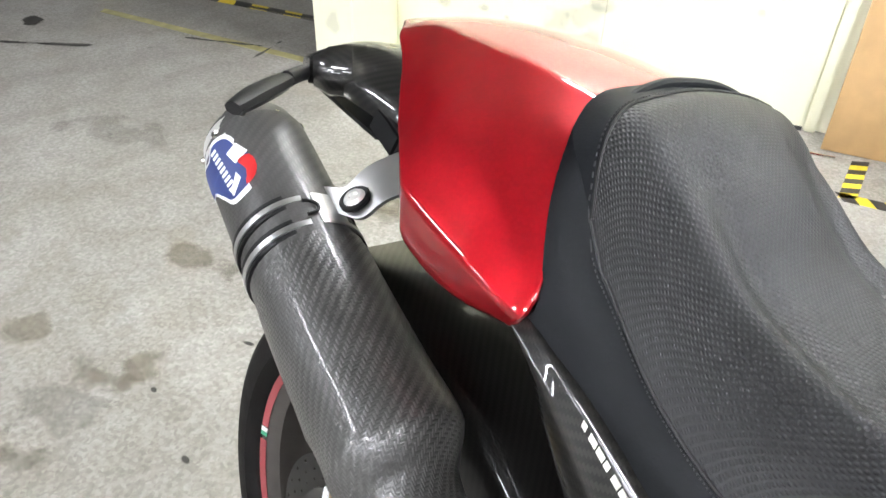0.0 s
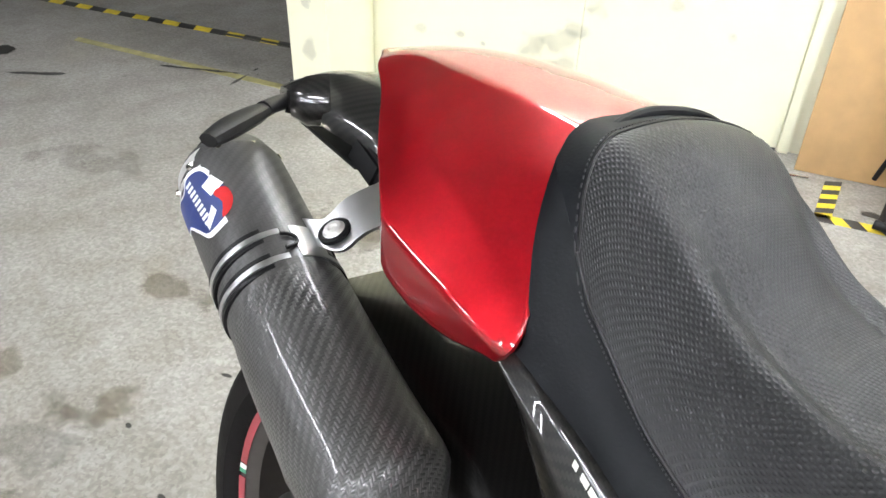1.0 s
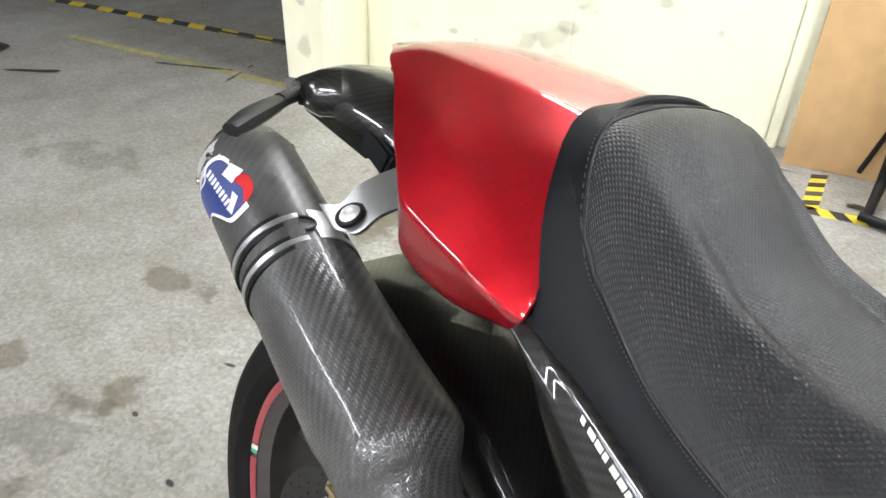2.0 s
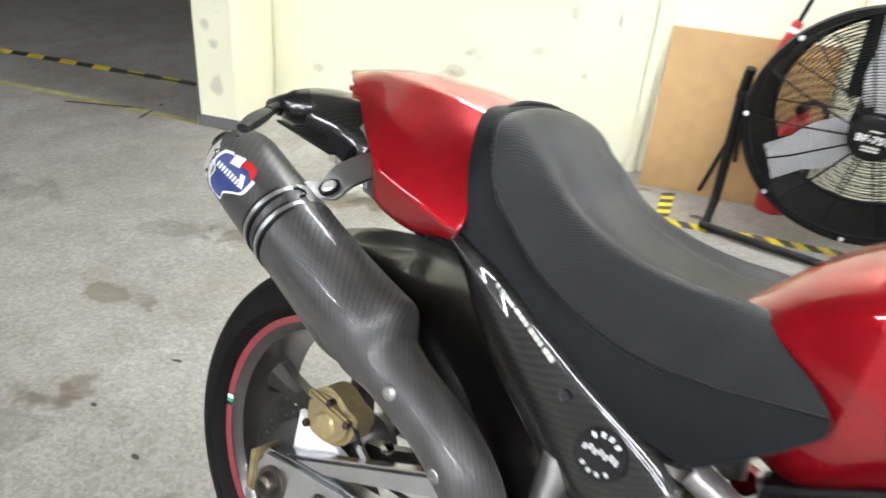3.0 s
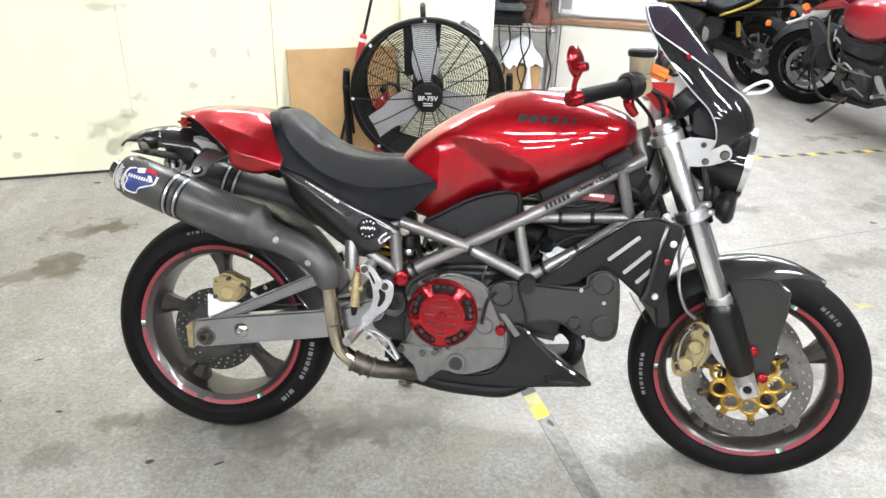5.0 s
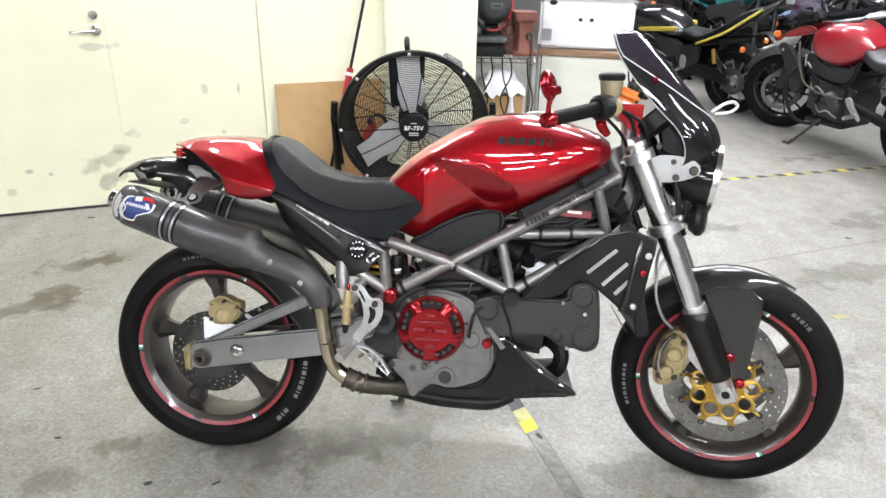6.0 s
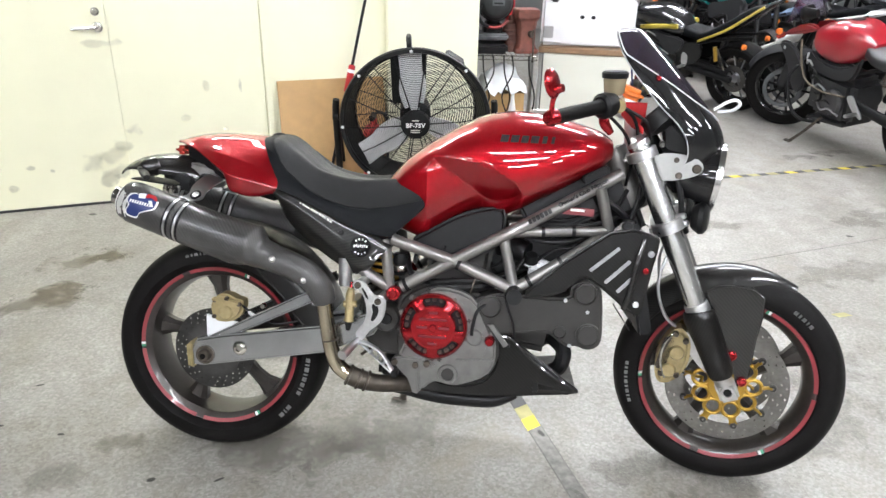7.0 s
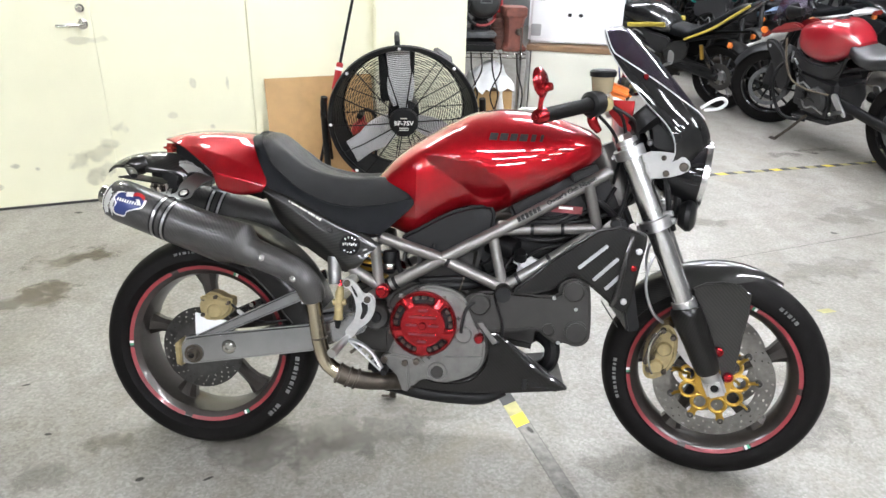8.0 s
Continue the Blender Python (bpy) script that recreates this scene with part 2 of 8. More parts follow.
CEIL = mat("grey_ceiling_board", (0.13, 0.13, 0.125), 0.8, var=0.06, scale=6)
FLOOR = floor_mat("speckled_grey_vinyl", (0.222, 0.213, 0.196), (0.280, 0.270, 0.251), (0.352, 0.341, 0.320))
BOARD = mat("brown_hardboard", (0.42, 0.26, 0.11), 0.6, var=0.12, scale=18)
YELLOW = mat("yellow_tape", (0.75, 0.58, 0.04), 0.5, var=0.2, scale=25)
BLACKTAPE = mat("black_tape", (0.03, 0.03, 0.03), 0.5, var=0.3, scale=25)
OLDTAPE = mat("worn_yellow_tape", (0.42, 0.38, 0.16), 0.55, var=0.4, scale=18)
TUBE = mat("fluorescent_diffuser", (0.95, 0.97, 1.02), 0.5, emit=74.0)
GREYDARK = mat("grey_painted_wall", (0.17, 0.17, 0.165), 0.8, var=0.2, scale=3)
WOOD = mat("brown_worktop", (0.22, 0.13, 0.07), 0.55, var=0.25, scale=14)
PLASTICW = mat("white_plastic", (0.78, 0.79, 0.80), 0.4, var=0.03, scale=10)
SHADOWGREY = mat("dark_and_shaded_grey", (0.12, 0.12, 0.12), 0.8, var=0.2, scale=3)
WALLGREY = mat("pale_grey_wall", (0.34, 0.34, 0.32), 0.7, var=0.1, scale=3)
TRIM = mat("grey_edge_trim", (0.42, 0.42, 0.43), 0.35, var=0.1, scale=40)
PANEL = mat("off_white_panel", (0.66, 0.66, 0.58), 0.5, var=0.05, scale=5)
BLADE = mat("bare_aluminium_blade", (0.92, 0.92, 0.93), 0.35, 0.0, var=0.05, scale=20)
ORANGE = mat("orange_plastic", (0.8, 0.2, 0.03), 0.4)
FLUID = mat("amber_fluid_plastic", (0.28, 0.235, 0.15), 0.25, coat=0.5)
GLASS = mat("smoked_screen", (0.20, 0.17, 0.24), 0.05, trans=0.9, coat=1.0)
REDLENS = mat("red_lens", (0.28, 0.03, 0.02), 0.15, coat=1.0)
REDPLAST = mat("red_plastic", (0.42, 0.016, 0.018), 0.4, coat=0.3, var=0.1, scale=20)
RUST = mat("rusty_red_metal", (0.17, 0.055, 0.038), 0.75, var=0.5, scale=22, bump=0.25, bscale=150)


# ---- mesh helpers ----
def part(name, bm, material, parent=None, label="", smooth=35, m=None):
    """Links a bmesh as one mesh object under a thing or part; faces smooth up to that many degrees."""
    if m is not None:
        bmesh.ops.transform(bm, matrix=m, verts=bm.verts)
    bmesh.ops.recalc_face_normals(bm, faces=bm.faces)
    me = bpy.data.meshes.new(name)
    if smooth:
        for e in bm.edges:
            e.smooth = not (len(e.link_faces) == 2 and e.calc_face_angle(0) > radians(smooth))
        for f in bm.faces:
            f.smooth = True
    bm.to_mesh(me)
    bm.free()
    for mm in (material if isinstance(material, (list, tuple)) else [material]):
        me.materials.append(mm)
    ob = new(name, me)
    if parent is not None:
        ob.parent = parent
    if label:
        tagged(ob, label)
    return ob


def thing(name, m, label, category, group="", kind=""):
    ob = new(name)
    ob.empty_display_size = 0.05
    ob.matrix_basis = m
    return tagged(ob, label, category, group, kind)


def merge(*bms):
    out = bmesh.new()
    for b in bms:
        me = bpy.data.meshes.new("tmp")
        b.to_mesh(me)
        out.from_mesh(me)
        bpy.data.meshes.remove(me)
        b.free()
    return out


def box(size, at=(0, 0, 0), rot=(0, 0, 0), bevel=0.004, seg=2):
    bm = bmesh.new()
    bmesh.ops.create_cube(bm, size=1)
    bmesh.ops.scale(bm, vec=size, verts=bm.verts)
    if bevel:
        bmesh.ops.bevel(bm, geom=bm.edges[:], offset=min(bevel, min(size) * 0.45), segments=seg, affect="EDGES")
    bmesh.ops.transform(bm, matrix=pose(*at, *rot), verts=bm.verts)
    return bm


def spline(pts, n=6):
    """Catmull-Rom points through pts."""
    P = [Vector(p) for p in pts]
    out = []
    for i in range(len(P) - 1):
        a, b, c, d = P[max(i - 1, 0)], P[i], P[i + 1], P[min(i + 2, len(P) - 1)]
        for j in range(n):
            t = j / n
            out.append(0.5 * (2 * b + (c - a) * t + (2 * a - 5 * b + 4 * c - d) * t * t + (3 * b - a - 3 * c + d) * t ** 3))
    out.append(P[-1])
    return out


def loft(rings, cap=True, closed=False):
    bm = bmesh.new()
    uv = bm.loops.layers.uv.new("UVMap")
    V = [[bm.verts.new(p) for p in r] for r in rings]
    n = len(V[0])
    mid = max(range(len(V)), key=lambda i: sum((V[i][j].co - V[i][j - 1].co).length for j in range(n)))
    around = [0.0]
    for j in range(n):
        around.append(around[-1] + (V[mid][(j + 1) % n].co - V[mid][j].co).length)
    far = 0.0
    for i in range(len(V) - (0 if closed else 1)):
        a, b = V[i], V[(i + 1) % len(V)]
        stepl = sum((p.co - q.co).length for p, q in zip(a, b)) / n
        for j in range(n):
            f = bm.faces.new((a[j], a[(j + 1) % n], b[(j + 1) % n], b[j]))
            for lp, c in zip(f.loops, ((around[j], far), (around[j + 1], far), (around[j + 1], far + stepl), (around[j], far + stepl))):
                lp[uv].uv = c
        far += stepl
    if cap and not closed:
        bm.faces.new(V[0][::-1])
        bm.faces.new(V[-1])
    return bm


def sheet(rows, thick=0.0):
    """A surface over a grid of points, given some thickness along its normals."""
    bm = bmesh.new()
    uv = bm.loops.layers.uv.new("UVMap")
    V = [[bm.verts.new(p) for p in r] for r in rows]
    n, c = len(V[0]), len(V[0]) // 2
    U = [[0.0] * n for _ in V]
    W = [[0.0] * n for _ in V]
    for i, r in enumerate(V):
        for j in range(c + 1, n):
            U[i][j] = U[i][j - 1] + (r[j].co - r[j - 1].co).length
        for j in range(c - 1, -1, -1):
            U[i][j] = U[i][j + 1] - (r[j].co - r[j + 1].co).length
        for j in range(n if i else 0):
            W[i][j] = W[i - 1][j] + (r[j].co - V[i - 1][j].co).length
    for i in range(len(V) - 1):
        for j in range(n - 1):
            at = ((i, j), (i, j + 1), (i + 1, j + 1), (i + 1, j))
            f = bm.faces.new([V[q][s] for q, s in at])
            for lp, (q, s) in zip(f.loops, at):
                lp[uv].uv = (U[q][s], W[q][s])
    bmesh.ops.recalc_face_normals(bm, faces=bm.faces)
    if thick:
        bmesh.ops.solidify(bm, geom=bm.faces[:], thickness=thick)
    return bm


def corner(a, b, c, r, n=4):
    """The polyline's corner b, rounded over r metres to both sides."""
    A, B, C = Vector(a), Vector(b), Vector(c)
    p, q = B + (A - B).normalized() * min(r, (A - B).length * 0.45), B + (C - B).normalized() * min(r, (C - B).length * 0.45)
    return [tuple(p * (1 - t) ** 2 + B * 2 * t * (1 - t) + q * t * t) for t in (k / n for k in range(n + 1))]


def tube(pts, r, seg=12, n=5, flat=1.0, curve=True, closed=False):
    """A round bar swept along pts; r: one radius or one for each point."""
    rs = list(r) if isinstance(r, (list, tuple)) else [r] * len(pts)
    if curve and len(pts) > 2:
        q = spline(pts, n)
        rr = [v.x for v in spline([(a, 0, 0) for a in rs], n)]
    else:
        q, rr = [Vector(p) for p in pts], rs
    rings, up = [], None
    for i, p in enumerate(q):
        if closed:
            d = (q[(i + 1) % len(q)] - q[i - 1]).normalized()
        else:
            d = (q[min(i + 1, len(q) - 1)] - q[max(i - 1, 0)]).normalized()
        if up is None:
            up = Vector((0, 0, 1)) if abs(d.z) < 0.9 else Vector((0, 1, 0))
        s = d.cross(up).normalized()
        up = s.cross(d).normalized()
        rings.append([p + rr[i] * (math.cos(a) * s + flat * math.sin(a) * up) for a in (2 * math.pi * k / seg for k in range(seg))])
    return loft(rings, not closed, closed)


def lathe(profile, at=(0, 0, 0), axis=(0, 1, 0), seg=48, close=False):
    """Turns a profile of (radius, height along the axis)."""
    q = Vector((0, 0, 1)).rotation_difference(Vector(axis)).to_matrix().to_4x4()
    rings = []
    for k in range(seg):
        a = 2 * math.pi * k / seg
        rings.append([(max(r, 1e-4) * math.cos(a), max(r, 1e-4) * math.sin(a), h) for r, h in profile])
    bm = bmesh.new()
    V = [[bm.verts.new(p) for p in r] for r in rings]
    n = len(profile)
    for i in range(seg):
        a, b = V[i], V[(i + 1) % seg]
        for j in range(n if close else n - 1):
            bm.faces.new((a[j], a[(j + 1) % n], b[(j + 1) % n], b[j]))
    bmesh.ops.remove_doubles(bm, verts=bm.verts, dist=3e-4)
    bmesh.ops.transform(bm, matrix=Matrix.Translation(at) @ q, verts=bm.verts)
    return bm


def slab(outline, y0, y1, bevel=0.003, seg=2, holes=()):
    """A plate: an outline of (x, z), from y0 to y1, with softened rims."""
    bm = bmesh.new()
    f = bm.faces.new([bm.verts.new((x, y0, z)) for x, z in outline])
    ex = bmesh.ops.extrude_face_region(bm, geom=[f])
    bmesh.ops.translate(bm, vec=(0, y1 - y0, 0), verts=[v for v in ex["geom"] if isinstance(v, bmesh.types.BMVert)])
    bmesh.ops.recalc_face_normals(bm, faces=bm.faces)
    if bevel:
        rim = [e for e in bm.edges if abs(e.verts[0].co.y - e.verts[1].co.y) < 1e-6]
        bmesh.ops.bevel(bm, geom=rim, offset=bevel, segments=seg, affect="EDGES")
    uv = bm.loops.layers.uv.new("UVMap")
    for f in bm.faces:
        for lp in f.loops:
            lp[uv].uv = (lp.vert.co.x + lp.vert.co.y, lp.vert.co.z)
    return bm


def smooth_outline(pts, n=4):
    """A closed, rounded outline through (x, z) points."""
    k = len(pts)
    out = []
    for i in range(k):
        a, b, c, d = (Vector(pts[(i + j) % k]) for j in (-1, 0, 1, 2))
        for j in range(n):
            t = j / n
            out.append(tuple(0.5 * (2 * b + (c - a) * t + (2 * a - 5 * b + 4 * c - d) * t * t + (3 * b - a - 3 * c + d) * t ** 3)))
    return out


def interp(table, x):
    """Smooth values between the rows (x, a, b, ...) of a small table."""
    xs = [r[0] for r in table]
    x = min(max(x, xs[0]), xs[-1])
    i = max(j for j in range(len(xs) - 1) if xs[j] <= x)
    t = (x - xs[i]) / (xs[i + 1] - xs[i])
    A, B, C, D = table[max(i - 1, 0)], table[i], table[i + 1], table[min(i + 2, len(xs) - 1)]
    out = []
    for a, b, c, d in zip(A[1:], B[1:], C[1:], D[1:]):
        h = 0.5 * (2 * b + (c - a) * t + (2 * a - 5 * b + 4 * c - d) * t * t + (3 * b - a - 3 * c + d) * t ** 3)
        out.append(min(max(h, min(b, c) - 0.004), max(b, c) + 0.004))
    return out


def text(name, body, size, m, material, parent, depth=0.0006, spread=1.0, shear=0.0):
    """Lettering in the built-in font, as a mesh laid at the pose m."""
    cu = bpy.data.curves.new(name, "FONT")
    cu.body, cu.size, cu.align_x, cu.align_y, cu.extrude = body, size, "CENTER", "CENTER", depth
    cu.space_character, cu.shear, cu.offset = spread, shear, 0.035 * size
    cu.resolution_u = 3
    tmp = bpy.data.objects.new("tmp", cu)
    scene.collection.objects.link(tmp)
    me = bpy.data.meshes.new_from_object(tmp.evaluated_get(bpy.context.evaluated_depsgraph_get()))
    bpy.data.objects.remove(tmp)
    bpy.data.curves.remove(cu)
    me.name = name
    me.transform(m)
    me.materials.clear()
    me.materials.append(material)
    ob = new(name, me)
    ob.parent = parent
    return ob


# ---- the room ----
WA = 24.5
WU = Vector((math.cos(radians(WA)), math.sin(radians(WA)), 0))
WN = Vector((-WU.y, WU.x, 0))
W0 = Vector((-1.849, 1.611, 0))


def on_wall(s, out=0.0, z=0.0):
    """A place s metres along the cream wall, out metres in front of it."""
    return W0 + WU * s - WN * out + Vector((0, 0, z))


def wall_pose(s, out=0.0, z=0.0):
    return Matrix.Translation(on_wall(s, out, z)) @ pose(0, 0, 0, 0, 0, WA)


H = 2.75
tagged(part("floor", box((16, 19.4, 0.1), (0.5, 0.3, -0.05), bevel=0), FLOOR), "speckled light grey sheet vinyl workshop floor, worn and stained", "floor", kind="structure")
tagged(part("ceiling", box((16, 19.4, 0.1), (0.5, 0.3, H + 0.05), bevel=0), CEIL), "plain grey workshop ceiling boards", "ceiling", kind="structure")
wall_n = tagged(part("wall_north", box((2.92, 0.15, H), (1.23, 0.075, H / 2), bevel=0.003), WALL, m=wall_pose(0)), "cream painted smooth workshop wall with scuffs", "wall", kind="structure")
tagged(part("wall_pier", box((0.18, 0.5, H), (-0.30, -0.1, H / 2), bevel=0.004), WALL, m=wall_pose(0)), "cream painted projecting wall pier with grey marks", "wall", kind="structure")
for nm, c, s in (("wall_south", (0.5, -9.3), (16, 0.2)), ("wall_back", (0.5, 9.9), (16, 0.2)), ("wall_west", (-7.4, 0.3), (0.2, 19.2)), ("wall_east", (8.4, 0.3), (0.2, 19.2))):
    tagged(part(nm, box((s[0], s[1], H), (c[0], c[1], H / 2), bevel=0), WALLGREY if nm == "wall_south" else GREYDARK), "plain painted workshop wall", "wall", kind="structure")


def fluorescent(x, y, turn=0):
    t = thing("ceiling_light", pose(x, y, H, 0, 0, turn), "white fluorescent fitting with a lit diffuser on the ceiling", "light", "ceiling lights")
    part("housing", box((1.28, 0.26, 0.05), (0, 0, -0.027), bevel=0.008), PLASTICW, t)
    for dy in (-0.065, 0.065):
        part("diffuser", box((1.2, 0.075, 0.03), (0, dy, -0.069), bevel=0.012), TUBE, t, "lit white diffuser")
    return t


for ly, rows_x in ((-2.3, (-1.9, 0.9, 2.9)), (-4.0, (-1.1, 0.9, 2.9)), (-6.4, (-1.1, 0.9, 2.9))):
    for lx in rows_x:
        fluorescent(lx, ly, 0)
for lx, rows_y in ((-0.7, (1.6,)), (1.5, (1.6, 4.4, 6.6)), (3.0, (-0.7,)), (3.3, (2.6, 4.4, 6.6)), (4.8, (0.8,))):
    for ly in rows_y:
        fluorescent(lx, ly, 0)


# ---- the red motorcycle ----
BIKE = thing("motorcycle", pose(0, -0.028, 0.003, -15.3, 0, -1.0), "candy red naked sports motorcycle leaning on its side stand", "motorcycle")
HEAD = Vector((1.1485, 0, 0.93))
RAKE = radians(24.3)
AXIS = Vector((-math.sin(RAKE), 0, math.cos(RAKE)))
STEER = Matrix.Translation(HEAD) @ Matrix.Rotation(radians(-12.4), 4, AXIS) @ Matrix.Translation(-HEAD)
PIVOT = Vector((1.13, 0, 0.93))
BARS = Matrix.Translation(PIVOT) @ Matrix.Rotation(radians(-25), 4, AXIS) @ Matrix.Translation(-PIVOT)
FWD = Vector((math.cos(RAKE), 0, math.sin(RAKE)))
FRONT = HEAD - AXIS * 0.6852 + FWD * 0.0168


def wheel(name, at, r, half, rimw, spokes, m, label):
    """A cast wheel: rim, hub and Y spokes, with its tyre and rim tape."""
    rim_r = 0.2300
    M = (m if m is not None else Matrix.Identity(4)) @ Matrix.Translation(at)
    h = rimw / 2
    prof = [(rim_r, -h), (rim_r + 0.004, -h + 0.004), (rim_r - 0.004, -h + 0.012), (rim_r - 0.018, -h + 0.02), (rim_r - 0.024, -h * 0.3), (rim_r - 0.024, h * 0.3),
            (rim_r - 0.018, h - 0.02), (rim_r - 0.004, h - 0.012), (rim_r + 0.004, h - 0.004), (rim_r, h), (rim_r - 0.008, h - 0.004), (rim_r - 0.022, h - 0.016),
            (rim_r - 0.030, h * 0.35), (rim_r - 0.030, -h * 0.35), (rim_r - 0.022, -h + 0.016), (rim_r - 0.008, -h + 0.004)]
    w = part(name, lathe(prof, seg=72, close=True), WHEEL, BIKE, label, m=M)
    part("hub", lathe([(0.02, -h * 0.8), (0.045, -h * 0.8), (0.055, -h * 0.5), (0.045, 0), (0.055, h * 0.5), (0.045, h * 0.8), (0.02, h * 0.8)], seg=32, close=True), WHEEL, w, m=M)
    for k in range(spokes):
        a = 2 * math.pi * k / spokes + 0.35
        ring = []
        for rr, sw, t in ((0.04, 0.024, 0.026), (0.075, 0.019, 0.023), (0.13, 0.0165, 0.019), (0.165, 0.02, 0.02), (rim_r - 0.027, 0.034, 0.024)):
            tw = a + 0.10 * (rr - 0.04) / 0.14
            c, s = math.cos(tw), math.sin(tw)
            pts = []
            for u, v in ((-1, -0.5), (-0.45, -1), (0.45, -1), (1, -0.5), (1, 0.5), (0.45, 1), (-0.45, 1), (-1, 0.5)):
                pts.append((rr * c - u * sw * s, v * t, rr * s + u * sw * c))
            ring.append(pts)
        part("spoke", loft(ring), WHEEL, w, m=M)
    T = [(rim_r + 0.001, -h + 0.006), (rim_r + 0.006, -h - 0.004)]
    for k in range(15):
        a = math.pi * (k / 14) - math.pi / 2
        T.append((rim_r + 0.02 + (r - rim_r - 0.02) * math.cos(a) ** 0.62 if abs(a) < 1.57 else rim_r + 0.02, half * math.sin(a)))
    T += [(rim_r + 0.006, h + 0.004), (rim_r + 0.001, h - 0.006)]
    tyre = part("tyre", lathe(T, seg=96, close=True), RUBBER, w, "black sports tyre with white lettering", m=M)
    segs = [(0.0, 1.15, REDSTRIPE), (1.22, 1.95, REDSTRIPE), (2.05, 3.15, REDSTRIPE), (3.25, 4.4, REDSTRIPE), (4.5, 5.2, REDSTRIPE), (5.3, 6.2, REDSTRIPE), (1.16, 1.19, WHITE), (1.19, 1.22, GREEN), (3.16, 3.19, WHITE), (3.19, 3.22, GREEN), (5.22, 5.25, WHITE), (5.25, 5.28, GREEN)]
    for a0, a1, mm in segs:
        n = max(2, int((a1 - a0) * 12))
        rows = []
        for rr, yy in ((rim_r + 0.0025, -h - 0.0008), (rim_r - 0.008, -h + 0.0026)):
            rows.append([(rr * math.cos(a0 + (a1 - a0) * i / n), yy, rr * math.sin(a0 + (a1 - a0) * i / n)) for i in range(n + 1)])
        part("rim_tape", sheet(rows, 0.0008), mm, w, m=M)
    return w, tyre, M


rear, rear_tyre, RM = wheel("rear_wheel", (0, 0, 0.312), 0.314, 0.09, 0.148, 5, None, "bronze-grey cast wheel with red rim tape")
front, front_tyre, FM = wheel("front_wheel", FRONT, 0.3053, 0.06, 0.1, 5, STEER, "bronze-grey cast wheel with red rim tape")



LETTER = mat("worn_white_print", (0.13, 0.13, 0.127), 0.6, var=0.5, scale=90)


def sidewall_print(w, M, r, y, start, widths, h, turn=1):
    """White block lettering on a tyre's side, one small bar for each stroke group."""
    a = start
    for k, wd in enumerate(widths):
        if wd > 0:
            n = 3
            rows = [[(rr * math.cos(a + turn * wd * i / n / r), y, rr * math.sin(a + turn * wd * i / n / r)) for i in range(n + 1)] for rr in (r - h / 2, r + h / 2)]
            part("lettering", sheet(rows, 0.0008), LETTER, w, m=M)
        a += turn * (abs(wd) + 0.006) / r


sidewall_print(rear, RM, 0.270, -0.0905, -0.05, [0.012, 0.004, 0.013, 0.005, 0.012, 0.012, 0.004, 0.011, -0.03, 0.014, 0.005, 0.014], 0.012, -1)
sidewall_print(rear, RM, 0.274, -0.0905, 1.9, [0.01, 0.005, 0.01, 0.004, 0.01, 0.005, 0.01, 0.004, 0.01], 0.007, -1)
sidewall_print(front, FM, 0.266, -0.0605, 3.05, [0.01, 0.006, 0.011, 0.005, 0.011, 0.006, 0.011, 0.005, 0.011], 0.009, 1)
sidewall_print(front, FM, 0.266, -0.0605, 1.0, [0.01, 0.005, 0.01, 0.004, 0.01], 0.01, -1)


def step(a, b, v):
    t = min(1, max(0, (v - a) / (b - a)))
    return t * t * (3 - 2 * t)


# fuel tank: stations along the bike (x, top, bottom, half width, height of the widest line)
TANK = [(0.445, 0.775, 0.71, 0.07, 0.745), (0.475, 0.815, 0.69, 0.095, 0.765), (0.525, 0.874, 0.677, 0.122, 0.800), (0.58, 0.918, 0.664, 0.143, 0.838), (0.64, 0.956, 0.694, 0.161, 0.862), (0.70, 0.988, 0.726, 0.169, 0.870), (0.74, 1.005, 0.738, 0.172, 0.868), (0.765, 1.011, 0.716, 0.174, 0.864),
        (0.81, 1.018, 0.735, 0.176, 0.862), (0.88, 1.016, 0.775, 0.175, 0.875), (0.94, 1.006, 0.808, 0.17, 0.89), (1.0, 0.99, 0.842, 0.155, 0.905), (1.045, 0.975, 0.868, 0.13, 0.915), (1.075, 0.955, 0.895, 0.09, 0.922), (1.088, 0.935, 0.91, 0.04, 0.922)]
HOLLOW = [(0.588, 0.894, 0.893), (0.60, 0.893, 0.889), (0.645, 0.889, 0.858), (0.69, 0.883, 0.828), (0.754, 0.868, 0.787), (0.79, 0.852, 0.784), (0.823, 0.834, 0.792), (0.845, 0.808, 0.806)]


def hollow(x, z):
    """Depth of the knee hollow in the side of the tank: a facet that tucks under a crisp upper edge, then a set-in lower panel."""
    if not 0.588 < x < 0.845:
        return 0
    hi, lo = interp(HOLLOW, x)
    return max(0.0, 0.56 * (hi - lo) * min(1.0, max(0.0, (hi - z) / max(hi - lo, 0.004))))


